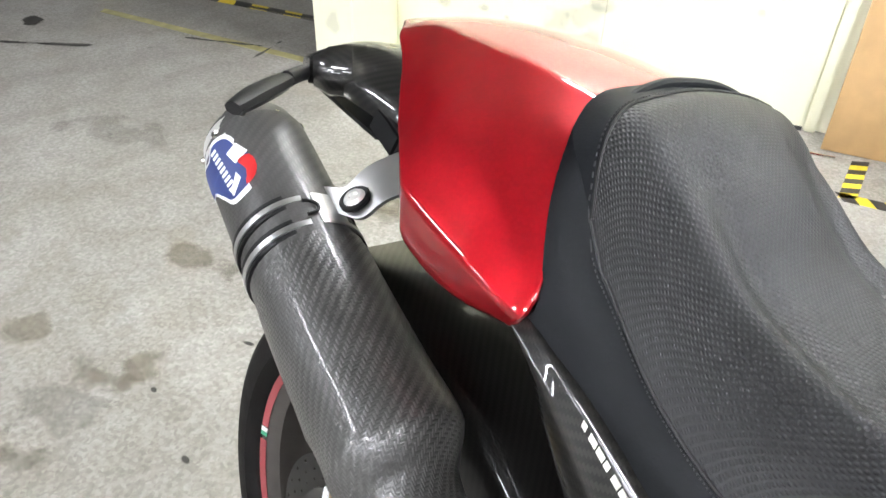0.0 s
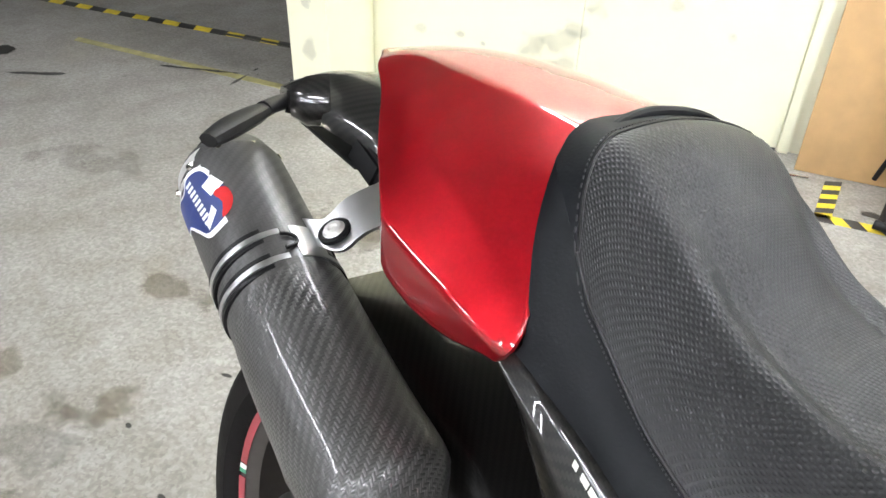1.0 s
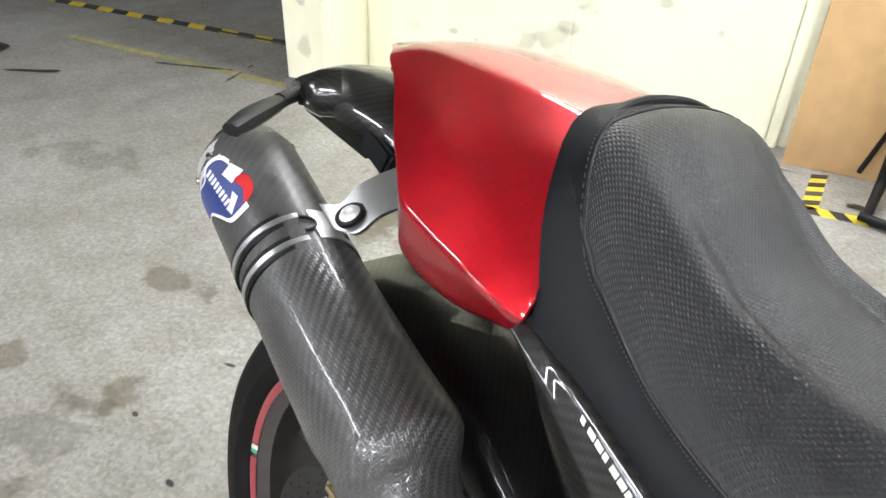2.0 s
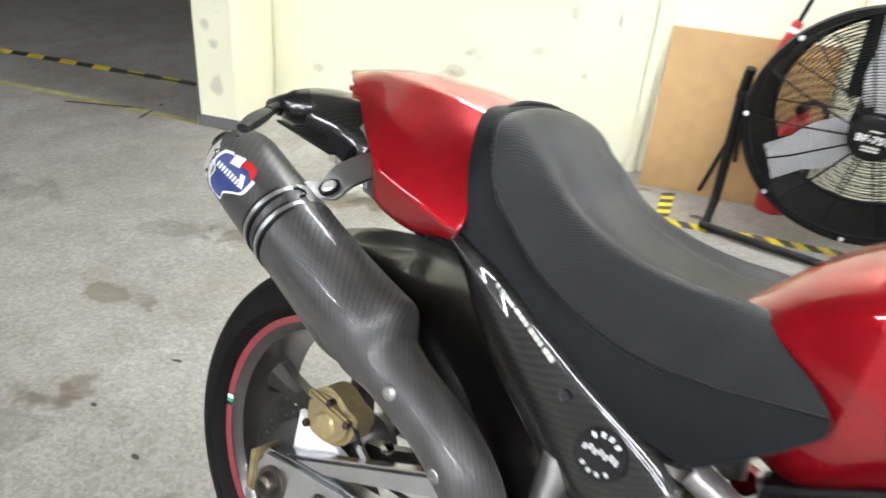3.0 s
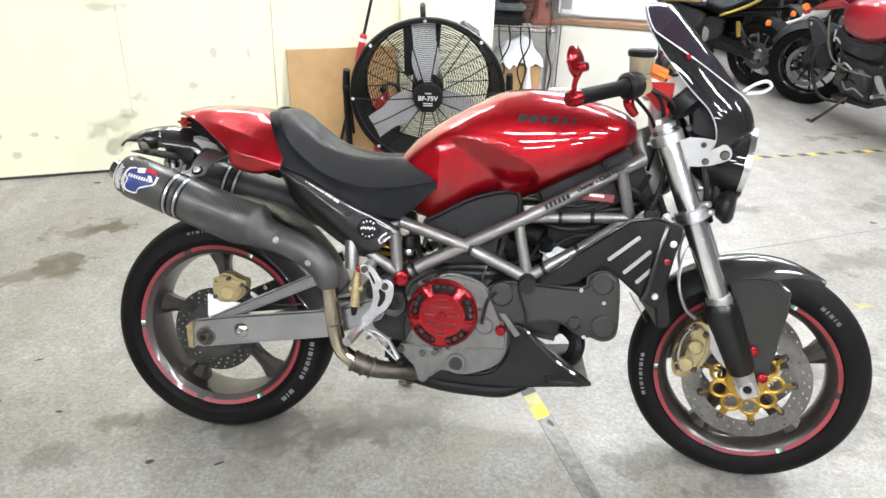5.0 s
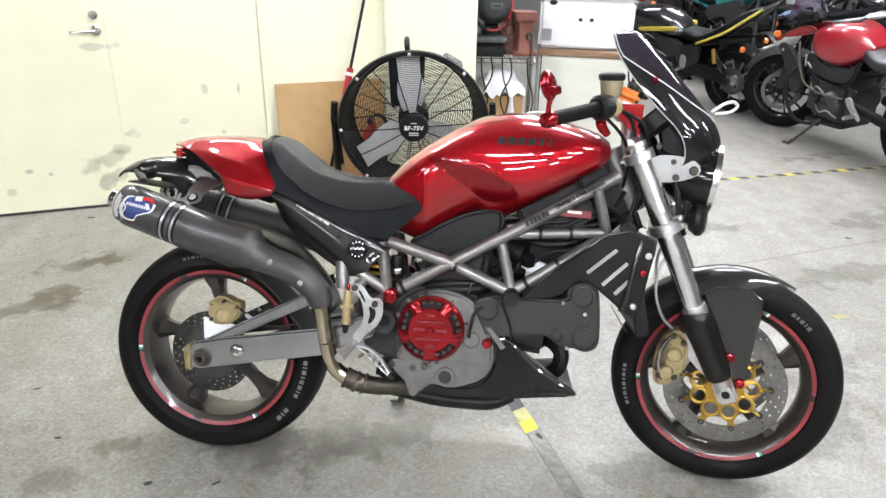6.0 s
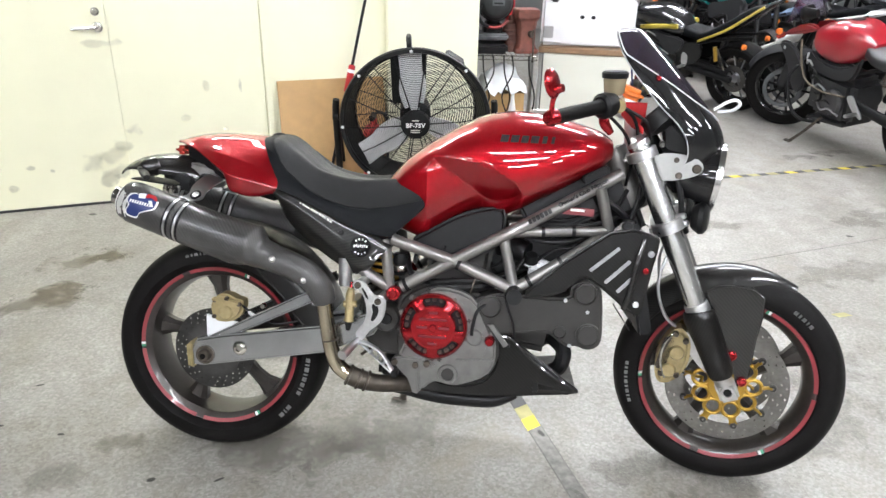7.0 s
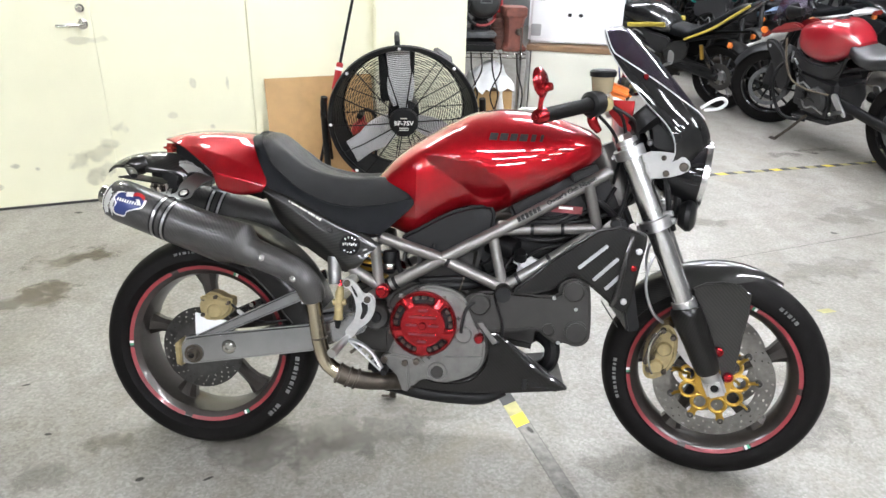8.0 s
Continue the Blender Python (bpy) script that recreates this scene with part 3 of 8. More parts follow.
rings = []
for i in range(151):
    x = 0.445 + (1.088 - 0.445) * i / 150
    zt, zb, w, zm = interp(TANK, x)
    ring = []
    for k in range(160):
        a = 2 * math.pi * k / 160
        s, c = math.sin(a), math.cos(a)
        y = w * math.copysign(abs(s) ** (0.86 if c > 0 else 0.5), s)
        z = zm + (zt - zm) * abs(c) ** 0.82 if c > 0 else zm - (zm - zb) * abs(c) ** 0.8
        if abs(y) > 0.05:
            y -= math.copysign(hollow(x, z), y)
        ring.append((x, y, z))
    rings.append(ring)
tank = part("fuel_tank", loft(rings), RED, BIKE, "glossy candy red steel tank with knee hollows", smooth=17)
part("filler_cap", lathe([(0, 0.012), (0.03, 0.012), (0.045, 0.008), (0.05, 0.0), (0.05, -0.01)], (0.90, 0, 1.012), (0.06, 0, 1), 40), ALU, tank, "flush aluminium filler cap")
# maker's name on the tank as a row of dark bars
for x, wd in ((0.792, 0.02), (0.818, 0.02), (0.843, 0.018), (0.868, 0.02), (0.893, 0.012), (0.914, 0.008)):
    for sg in (-1,):
        zt, zb, w, zm = interp(TANK, x)
        rows = []
        for k in range(5):
            z = 0.935 + 0.018 * k / 4
            c = ((z - zm) / (zt - zm)) ** (1 / 0.82)
            y = w * (1 - c * c) ** 0.43
            rows.append([(x - wd / 2 + 0.2 * (z - 0.944), sg * (y + 0.0012), z), (x + wd / 2 + 0.2 * (z - 0.944), sg * (y + 0.0012), z)])
        part("tank_lettering", sheet(rows, 0.0006), WORNPRINT, tank, "row of plain dark bars")

# where the tail cowl ends and the seat begins: setback by height
FRONT_EDGE = [(0.755, 0.020), (0.768, 0.012), (0.78, 0.003), (0.793, -0.0035), (0.808, 0.0), (0.83, 0.0105), (0.853, 0.024), (0.878, 0.038), (0.895, 0.049), (0.905, 0.056), (0.915, 0.058), (0.93, 0.058)]

# seat: stations (x, centre z, crease y, crease z, seam y, seam z, bottom y, bottom z)
SEAT = [(0.138, 0.921, 0.080, 0.916, 0.112, 0.900, 0.170, 0.802), (0.165, 0.925, 0.086, 0.917, 0.134, 0.887, 0.172, 0.796), (0.19, 0.923, 0.092, 0.912, 0.1465, 0.871, 0.172, 0.789), (0.225, 0.897, 0.095, 0.884, 0.149, 0.830, 0.170, 0.777), (0.29, 0.843, 0.097, 0.838, 0.152, 0.782, 0.167, 0.750), (0.36, 0.815, 0.100, 0.818, 0.154, 0.754, 0.167, 0.709), (0.43, 0.806, 0.100, 0.814, 0.155, 0.745, 0.168, 0.684), (0.50, 0.812, 0.096, 0.822, 0.156, 0.752, 0.168, 0.674)]


def seat_point(u, v):
    """u from the tail (0) to the tank (1); v from the centre line (0) over crease (0.4) and seam (0.7) to the lower rim (1)."""
    xend = 0.488 + 0.022 * step(0, 0.4, v) + 0.082 * step(0.42, 0.74, v) - 0.082 * max(0, (v - 0.76) / 0.24) ** 1.15
    xbeg = 0.175
    for _ in range(6):
        cz, ky, kz, sy, sz, by, bz = interp(SEAT, xbeg)
        edge = kz if v < 0.4 else kz + (sz - kz) * ((v - 0.4) / 0.3) ** 1.25 if v < 0.7 else sz + (bz - sz) * (v - 0.7) / 0.3
        xbeg = 0.5 * xbeg + 0.5 * (0.2005 - interp(FRONT_EDGE, edge)[0])
    x = xbeg + (xend - xbeg) * u
    cz, ky, kz, sy, sz, by, bz = interp(SEAT, min(x, 0.5))
    if v < 0.4:
        t = v / 0.4
        y, z = ky * t, cz + (kz - cz) * t ** 2.2
    elif v < 0.7:
        t = (v - 0.4) / 0.3
        y, z = ky + (sy - ky) * t ** 0.75, kz + (sz - kz) * t ** 1.25
    else:
        t = (v - 0.7) / 0.3
        y, z = sy + (by - sy) * t + 0.003 * math.sin(math.pi * t), sz + (bz - sz) * t
    lift = step(0.1, 0.38, u) * (1 - step(0.85, 1.0, u))
    z += lift * (0.0045 * math.exp(-((v - 0.41) / 0.05) ** 2) - 0.004 * math.exp(-((v - 0.30) / 0.06) ** 2))
    if x > 0.5:
        z += (x - 0.5) * 0.24
    return x, y, z


def seat_patch(v0, v1, nv, sg, both=False):
    vs = [v0 + (v1 - v0) * k / nv for k in range(nv + 1)]
    return [[(lambda p: (p[0], sg * p[1], p[2]))(seat_point(i / 60, v)) for v in vs] for i in range(61)]


def rear_u(v):
    """Where the dimpled top begins behind the rider: the seam swings forward in a round corner at the sides."""
    return 0.075 + 0.045 * (v / 0.7) ** 5


def seat_row(f, g):
    """Points from rim to rim across the seat, f of the way from the rear seam (or from the cowl, g = 0) forwards."""
    vs = [0.7 * (1 - k / 32) for k in range(32)]
    us = lambda v: rear_u(v) + (1 - rear_u(v)) * f if g else rear_u(v) * f
    return [(p[0], -p[1], p[2]) for p in (seat_point(us(v), v) for v in vs)] + [seat_point(us(0.7 * k / 32), 0.7 * k / 32) for k in range(33)]


rows = [seat_row(i / 60, 1) for i in range(61)]
seat = part("seat", sheet(rows, 0.008), SEAT_TOP, BIKE, "black dimpled vinyl rider seat with bolstered edges", smooth=75)
for sg in (-1, 1):
    part("seat_skirt", sheet(seat_patch(0.7, 1.0, 10, sg), 0.008), SEAT_SIDE, seat, "smooth black vinyl skirt", smooth=75)
    part("seat_seam", tube([(p[0], sg * (p[1] + 0.0005), p[2]) for p in (seat_point(rear_u(0.7) + (1 - rear_u(0.7)) * i / 40, 0.7) for i in range(41))], 0.0013, 6, 1, curve=False), BLACK, seat, "black stitched piping")
part("seat_rear", sheet([seat_row(i / 8, 0) for i in range(9)], 0.008), SEAT_SIDE, seat, "smooth black vinyl rear border", smooth=75)
part("seat_seam", tube([(p[0], p[1], p[2] + 0.0004) for p in seat_row(0, 1)], 0.0013, 6, 1, curve=False), BLACK, seat, "black stitched piping")
for sg in (-1, 1):
    run = [seat_point(rear_u(0.7 * k / 30) - 0.010, 0.7 * k / 30) for k in range(4, 31)] + [seat_point(rear_u(0.7) + 0.55 * k / 60, 0.722) for k in range(1, 61)]
    run = [(p[0], sg * (p[1] + 0.0004), p[2] + 0.0004) for p in spline(run, 3)]
    for k in range(0, len(run) - 2, 2):
        part("stitch", tube([run[k], run[k + 1]], 0.0006, 4, 1, curve=False), STITCH, seat, smooth=0)
part("seat_roll", tube([(0.152 + 0.006 * abs(k / 8) ** 3, 0.080 * k / 8, 0.913 + 0.012 * (1 - abs(k / 8) ** 2.6)) for k in range(-8, 9)], 0.0045, 10, 2), SEAT_SIDE, seat, "smooth padded rear edge")

# tail cowl: stations (x, top, ridge y, ridge z, widest y, widest z, bottom y, bottom z)
TAIL = [(-0.112, 0.902, 0.056, 0.898, 0.061, 0.8975, 0.067, 0.896, 0.070, 0.893, 0.05, 0.887), (-0.08, 0.912, 0.066, 0.905, 0.077, 0.900, 0.089, 0.893, 0.097, 0.888, 0.07, 0.878), (-0.045, 0.919, 0.073, 0.909, 0.087, 0.899, 0.103, 0.887, 0.116, 0.877, 0.09, 0.865), (0.0, 0.923, 0.080, 0.911, 0.102, 0.895, 0.124, 0.879, 0.145, 0.856, 0.115, 0.840),
        (0.04, 0.924, 0.084, 0.912, 0.112, 0.891, 0.141, 0.872, 0.168, 0.836, 0.14, 0.815), (0.057, 0.924, 0.085, 0.912, 0.115, 0.889, 0.147, 0.868, 0.178, 0.827, 0.158, 0.806), (0.066, 0.924, 0.0855, 0.912, 0.117, 0.888, 0.150, 0.866, 0.183, 0.821, 0.177, 0.782), (0.080, 0.924, 0.086, 0.912, 0.120, 0.886, 0.154, 0.863, 0.1875, 0.8155, 0.178, 0.770), (0.12, 0.923, 0.086, 0.911, 0.126, 0.883, 0.160, 0.853, 0.1885, 0.806, 0.177, 0.761),
        (0.16, 0.922, 0.085, 0.909, 0.130, 0.881, 0.166, 0.838, 0.188, 0.797, 0.174, 0.760), (0.20, 0.920, 0.082, 0.907, 0.132, 0.879, 0.1735, 0.803, 0.181, 0.785, 0.172, 0.769)]


def tail_ring(x, shrink=0.0):
    near = [interp(TAIL, min(0.20, max(-0.112, x + d))) for d in (-0.006, -0.004, -0.002, 0, 0.002, 0.004, 0.006)]
    zt, ry, rz, my, mz_, cy, cz, ly, lz, by, bz = [sum(c) / 7 for c in zip(*near)]
    f = (x + 0.115) / 0.312
    R, M, C, L, B = (ry, rz), (my, mz_), (cy, cz), (ly, lz), (by, bz)
    half = [(0, zt), (ry * 0.35, zt - (zt - rz) * 0.1), (ry * 0.65, zt - (zt - rz) * 0.36)]
    half += corner(half[-1], R, M, 0.007, 7)
    half += corner(R, M, C, 0.022, 8)
    half += corner(M, C, L, 0.006, 6)
    half += corner(C, L, B, 0.0045, 8)
    half += corner(L, B, (by * 0.5, bz + 0.008), 0.014, 6) + [(by * 0.5, bz + 0.008)]
    back = lambda z: x - interp(FRONT_EDGE, z)[0] * max(0, f) ** 2.5
    mz = (zt + bz) / 2
    half = [(y * (1 - shrink), mz + (z - mz) * (1 - shrink)) for y, z in half]
    return [(back(z), -y, z) for y, z in half] + [(back(z), y, z) for y, z in half[:0:-1]]


rings = [[(p[0] - back_, p[1], p[2]) for p in tail_ring(-0.112, k)] for back_, k in ((0.004, 0.16), (0.0038, 0.09), (0.002, 0.045), (-0.002, 0.015))]
rings += [tail_ring(-0.104 + 0.302 * i / 56) for i in range(57)]
rings += [[(p[0] + 0.0022, p[1], p[2]) for p in tail_ring(0.198, 0.006)], [(p[0] + 0.003, p[1], p[2]) for p in tail_ring(0.198, 0.02)]]
tail = part("tail_cowl", loft(rings), RED, BIKE, "glossy candy red single-seat tail cowl", smooth=42)
part("tail_light", box((0.036, 0.108, 0.026), (-0.116, 0, 0.870), bevel=0.010, seg=3), REDLENS, BIKE, "red tail lamp lens")
part("undertail", loft([[(x, y * w, z0 + (z1 - z0) * t) for y, t in ((-1, 1), (-0.9, 0), (0.9, 0), (1, 1))] for x, w, z0, z1 in ((-0.10, 0.04, 0.855, 0.885), (0.0, 0.065, 0.80, 0.86), (0.08, 0.09, 0.765, 0.81), (0.17, 0.11, 0.745, 0.78))]), BLACK, BIKE, "black plastic undertail")

# number-plate carrier mudguard behind the tail
MUD = [(0.0, -0.03, 0.815, 0.05), (0.2, -0.08, 0.845, 0.07), (0.45, -0.15, 0.857, 0.082), (0.7, -0.22, 0.848, 0.085), (0.88, -0.265, 0.830, 0.078), (1.0, -0.288, 0.808, 0.062)]
rows = []
for i in range(17):
    x, z, w = interp(MUD, i / 16)
    rows.append([(x, w * (1 - 0.08 * abs(u) ** 6) * max(-1, min(1, 1.15 * u)), z - 0.058 * (1 - 0.72 * step(0.45, 1.0, i / 16)) * max(0, abs(u) - 0.25) ** 1.6 / 0.75 ** 1.6) for u in (k / 8 for k in range(-8, 9))])
guard = part("rear_mudguard", sheet(rows, 0.005), CARBON, BIKE, "glossy carbon fibre rear mudguard", smooth=60)
part("plate_holder", box((0.13, 0.11, 0.004), (-0.20, 0, 0.775), (0, 6, 0), 0.002), BLACK, guard, "black plate holder")
part("lamp_box", box((0.055, 0.11, 0.03), (-0.15, 0, 0.80), (0, 8, 0), 0.01, 3), BLACK, guard, "black plate lamp box")
part("plate_tab", box((0.05, 0.03, 0.03), (-0.10, -0.06, 0.79), (0, 20, 0), 0.004), BLACK, guard, "stepped black tab")
part("loom_box", box((0.05, 0.05, 0.06), (-0.10, -0.02, 0.782), (0, 12, 0), 0.008), BLACK, guard, "black wiring box")
for sg in (-1, 1):
    stalk = part("indicator", tube([(-0.212, sg * 0.098, 0.814), (-0.200, sg * 0.118, 0.8135), (-0.187, sg * 0.137, 0.812)], [0.0085, 0.0080, 0.0085], 12, 4), BLACK, guard, "slim black indicator stalk")
    part("indicator_lens", tube([(-0.189, sg * 0.135, 0.812), (-0.175, sg * 0.153, 0.8105), (-0.15, sg * 0.190, 0.806), (-0.132, sg * 0.217, 0.801)], [0.0085, 0.0115, 0.0125, 0.009], 8, 3, flat=0.7), BLACK, stalk, "smoked paddle lens")
    part("indicator_boot", tube([(-0.206, sg * 0.092, 0.8145), (-0.210, sg * 0.100, 0.814)], [0.0125, 0.0115], 14, 1, curve=False), RUBBER, stalk, "black rubber ring")
    part("indicator_socket", tube([(-0.188, sg * 0.062, 0.822), (-0.200, sg * 0.082, 0.8175), (-0.208, sg * 0.096, 0.8145)], [0.029, 0.026, 0.0155], 8, 1, curve=False), CARBON, guard, "carbon indicator socket", smooth=60)
bracket = part("subframe_casting", slab(smooth_outline([(-0.085, 0.835), (-0.035, 0.828), (0.003, 0.811), (0.012, 0.78), (-0.01, 0.768), (-0.07, 0.775), (-0.09, 0.80)], 3), -0.055, -0.03, 0.006, 3), FRAME, BIKE, "grey cast tail bracket")
part("casting_bolt", lathe([(0, 0.003), (0.01, 0.003), (0.012, 0.006), (0.016, 0.005), (0.017, 0)], (-0.046, -0.055, 0.79), (0, -1, 0), 20), BLACK, bracket, "black rubber bolt cap")
for x in (-0.175, -0.193):
    part("bracket_bolt", lathe([(0, 0.02), (0.010, 0.02), (0.011, 0.016), (0.011, 0.004), (0.013, 0.003), (0.013, -0.012)], (x, 0.02, 0.752), (0.1, -0.2, 1), 16), CHROME, BIKE, "bright hex spacer")

# side panels in glossy carbon under the seat: stations (upper edge x z, ridge x z, lower edge x z)
PANEL_AT = [(0.0, 0.186, 0.790, 0.190, 0.779, 0.187, 0.766), (0.22, 0.245, 0.7715, 0.250, 0.744, 0.215, 0.706), (0.45, 0.32, 0.738, 0.309, 0.705, 0.272, 0.652), (0.68, 0.39, 0.706, 0.369, 0.663, 0.335, 0.608), (0.84, 0.448, 0.684, 0.410, 0.634, 0.380, 0.583), (0.94, 0.490, 0.665, 0.452, 0.607, 0.420, 0.566), (1.0, 0.508, 0.650, 0.478, 0.617, 0.455, 0.585)]


def panel_row(s, sg):
    tx, tz, rx, rz, lx, lz = interp(PANEL_AT, s)
    up, rg, lo = Vector((tx, sg * 0.160, tz)), Vector((rx, sg * 0.178, rz)), Vector((lx, sg * (0.128 + 0.03 * s), lz))
    flat = [up + Vector((0, -sg * 0.03, 0.004)), up + Vector((0, -sg * 0.006, 0.001))] + [up.lerp(rg, t) + Vector((0, sg * o_ * min(1, s * 5), 0)) for t, o_ in ((0.04, 0.003), (0.12, 0.0065), (0.22, 0.0080), (0.34, 0.0072), (0.5, 0.005))]
    under = [rg.lerp(lo, t) + Vector((0, sg * 0.008 * math.sin(math.pi * t), 0)) for t in (0.4, 0.55, 0.7, 0.9, 1.0)]
    return flat + [Vector(q) for q in corner(flat[-1], rg, under[0], 0.024, 9)] + under + [lo + Vector((0.004, -sg * 0.02, 0.006))]


for sg in (-1, 1):
    pn = part("side_panel", sheet([panel_row(k / 30, sg) for k in range(31)], 0.003), CARBON, BIKE, "glossy carbon fibre side panel", smooth=60)
    for k in range(12):
        wd = (0.0062 if k % 3 else 0.0038)
        bars = []
        for dx in (0, wd):
            tx, tz, rx, rz, lx, lz = interp(PANEL_AT, 0.28 + 0.0245 * k + dx * 3.3)
            up, rg = Vector((tx, sg * 0.160, tz)), Vector((rx, sg * 0.178, rz))
            bars.append([up.lerp(rg, t) + Vector((0, sg * (o_ + 0.0006), 0.0004)) for t, o_ in ((0.33, 0.0074), (0.40, 0.0066), (0.47, 0.0055))])
        part("panel_lettering", sheet(bars, 0.0006), PANEL, pn, "small silver bar")
    badge = part("panel_badge", lathe([(0, 0.003), (0.026, 0.003), (0.028, 0)], (0.430, sg * 0.1765, 0.645), (0.05, sg, 0.22), 28), GLOSSBLACK, pn, "round black badge")
    by = Vector((0.05, sg, 0.22)).normalized()
    bx = Vector((1, 0, 0)) - by * by.x
    bz_ = by.cross(bx.normalized()) * -sg
    Mb = Matrix(((bx.x, by.x, bz_.x, 0), (bx.y, by.y, bz_.y, 0), (bx.z, by.z, bz_.z, 0), (0, 0, 0, 1)))
    Mb.translation = Vector((0.430, sg * 0.1765, 0.645)) + by * 0.0035
    for k in range(4):
        a_ = radians(130 - 27 * k)
        part("badge_bar", box((0.0036, 0.0008, 0.0052), (0.0195 * math.cos(a_), 0, 0.0195 * math.sin(a_)), (0, 90 - math.degrees(a_), 0), 0.0003, 1), WHITE, badge, "white bar on badge", m=Mb)
        a_ = radians(230 + 27 * k)
        part("badge_bar", box((0.0034, 0.0008, 0.0042), (0.0195 * math.cos(a_), 0, 0.0195 * math.sin(a_)), (0, 90 - math.degrees(a_), 0), 0.0003, 1), WHITE, badge, "white bar on badge", m=Mb)
    for k in range(7):
        part("badge_bar", box((0.0034, 0.0008, 0.0062), (-0.0165 + 0.0055 * k, 0, 0.0005 + 0.002 * (k % 2)), (0, 8, 0), 0.0003, 1), WHITE, badge, "white bar on badge", m=Mb)
    part("panel_bolt", lathe([(0, 0.003), (0.005, 0.003), (0.007, 0)], (0.377, sg * 0.1775, 0.681), (0, sg, 0.25), 14), BLACK, pn)

# silencers
def muffler(sg):
    a, b = Vector((-0.222, sg * 0.148, 0.732)), Vector((0.16, sg * 0.197, 0.620))
    d = (b - a).normalized()
    root = part("silencer", tube([a, a + d * 0.02, a + d * 0.05, a + d * 0.3, a + d * 0.345, a + d * 0.385], [0.048, 0.052, 0.0540, 0.0540, 0.053, 0.042], 40, 4, flat=1.07), CARBON_DULL, BIKE, "worn carbon fibre exhaust silencer")
    line = [(-0.018, 0.674, 0.0560, 0.1745), (0.03, 0.661, 0.0562, 0.181), (0.085, 0.648, 0.0563, 0.188), (0.12, 0.641, 0.0565, 0.192), (0.143, 0.637, 0.0560, 0.196), (0.153, 0.633, 0.054, 0.198), (0.162, 0.626, 0.048, 0.200), (0.173, 0.617, 0.0415, 0.201), (0.19, 0.610, 0.0385, 0.202), (0.215, 0.602, 0.0365, 0.204), (0.26, 0.588, 0.0355, 0.208), (0.305, 0.564, 0.0355, 0.211), (0.333, 0.53, 0.034, 0.205), (0.341, 0.498, 0.031, 0.197)]
    q_ = spline([(x, sg * y, z) for x, z, r, y in line], 5)
    r_ = [v.x for v in spline([(r, 0, 0) for x, z, r, y in line], 5)]
    rings_ = []
    for i, c in enumerate(q_):
        t_ = (q_[min(i + 3, len(q_) - 1)] - q_[max(i - 3, 0)]).normalized()
        t_ = t_.lerp(d, 1 - step(34, 46, i)).normalized()
        s_ = t_.cross(Vector((0, 0, 1))).normalized()
        u_ = s_.cross(t_).normalized()
        ring = []
        for k in range(36):
            a_ = 2 * math.pi * k / 36
            slant = (1 - step(0, 14, i)) * 0.022 * math.sin(a_)
            rr = r_[i] * (1 + 0.012 * math.sin(3 * a_ + i * 0.35) * step(8, 20, i))
            ring.append(c + rr * (math.cos(a_) * s_ + math.sin(a_) * u_) - d * slant)
        rings_.append(ring)
    part("heat_shield", loft(rings_), CARBON_SHIELD, root, "worn carbon exhaust shield", smooth=60)
    for x, z, y in ((0.212, 0.609, 0.2385), (0.297, 0.560, 0.2435)):
        part("shield_bolt", lathe([(0, 0.003), (0.004, 0.003), (0.0045, 0.0045), (0.0065, 0.004), (0.0092, 0.001), (0.0092, -0.008)], (x, sg * y, z), (0, sg, 0.15), 18), DISC, root, "dull button-head bolt")
    part("end_cap", lathe([(0, -0.008), (0.026, -0.008), (0.03, -0.014), (0.042, -0.008), (0.051, 0.006), (0.0545, 0.03), (0.0552, 0.032), (0.0552, 0.034)], a, d, 40), ZINC, root, "aluminium end cap")
    for k in range(10):
        q = Matrix.Rotation(2 * math.pi * k / 10, 4, d) @ d.orthogonal().normalized()
        part("rivet", lathe([(0, 0.003), (0.003, 0.0025), (0.0042, 0)], a + d * 0.022 + q * 0.0540, q, 8), CHROME, root)
    part("outlet", lathe([(0.02, -0.035), (0.025, -0.035), (0.026, 0), (0.02, 0)], a, d, 28, True), CHROME, root, "polished outlet pipe")
    for k in (0.151, 0.181):
        part("clamp_band", lathe([(0.054, -0.0035), (0.0578, -0.0030), (0.0578, 0.0030), (0.054, 0.0035)], a + d * k, d, 56, True), ALU_SATIN, root, "bright steel clamp band")
        for e_ in (-0.0062, 0.0062):
            part("clamp_rubber", lathe([(0.054, -0.0024), (0.0572, -0.0022), (0.0572, 0.0022), (0.054, 0.0024)], a + d * (k + e_), d, 56, True), BLACK, root, "black rubber strip")
    c = a + d * 0.166
    out = Vector((0, sg, 0)) - d * (sg * d.y)
    out.normalize()
    top = Vector((0, 0, 1)) - d * d.z
    top.normalize()
    saddle = []
    for k in range(13):
        a_ = radians(89 + 29 * k / 12)
        u0, u1 = 0.1475, 0.1845
        saddle.append([a + d * (u0 + (u1 - u0) * t) + (math.cos(a_) * out + math.sin(a_) * top) * 0.0592 for t in (0, 0.25, 0.5, 0.75, 1)])
    part("clamp_saddle", sheet(saddle, 0.002), ALU_SATIN, root, "bright steel saddle joining the clamp bands", smooth=50)
    slot = [a + d * (0.166 + 0.0085 * math.cos(q_)) + (math.cos(w_) * out + math.sin(w_) * top) * 0.0602 for q_, w_ in ((math.pi * k / 10, radians(78 + 12 * math.sin(math.pi * k / 10))) for k in range(11))]
    part("slot_rubber", tube(slot, 0.0018, 8, 2), BLACK, root, "black rubber slot edge")
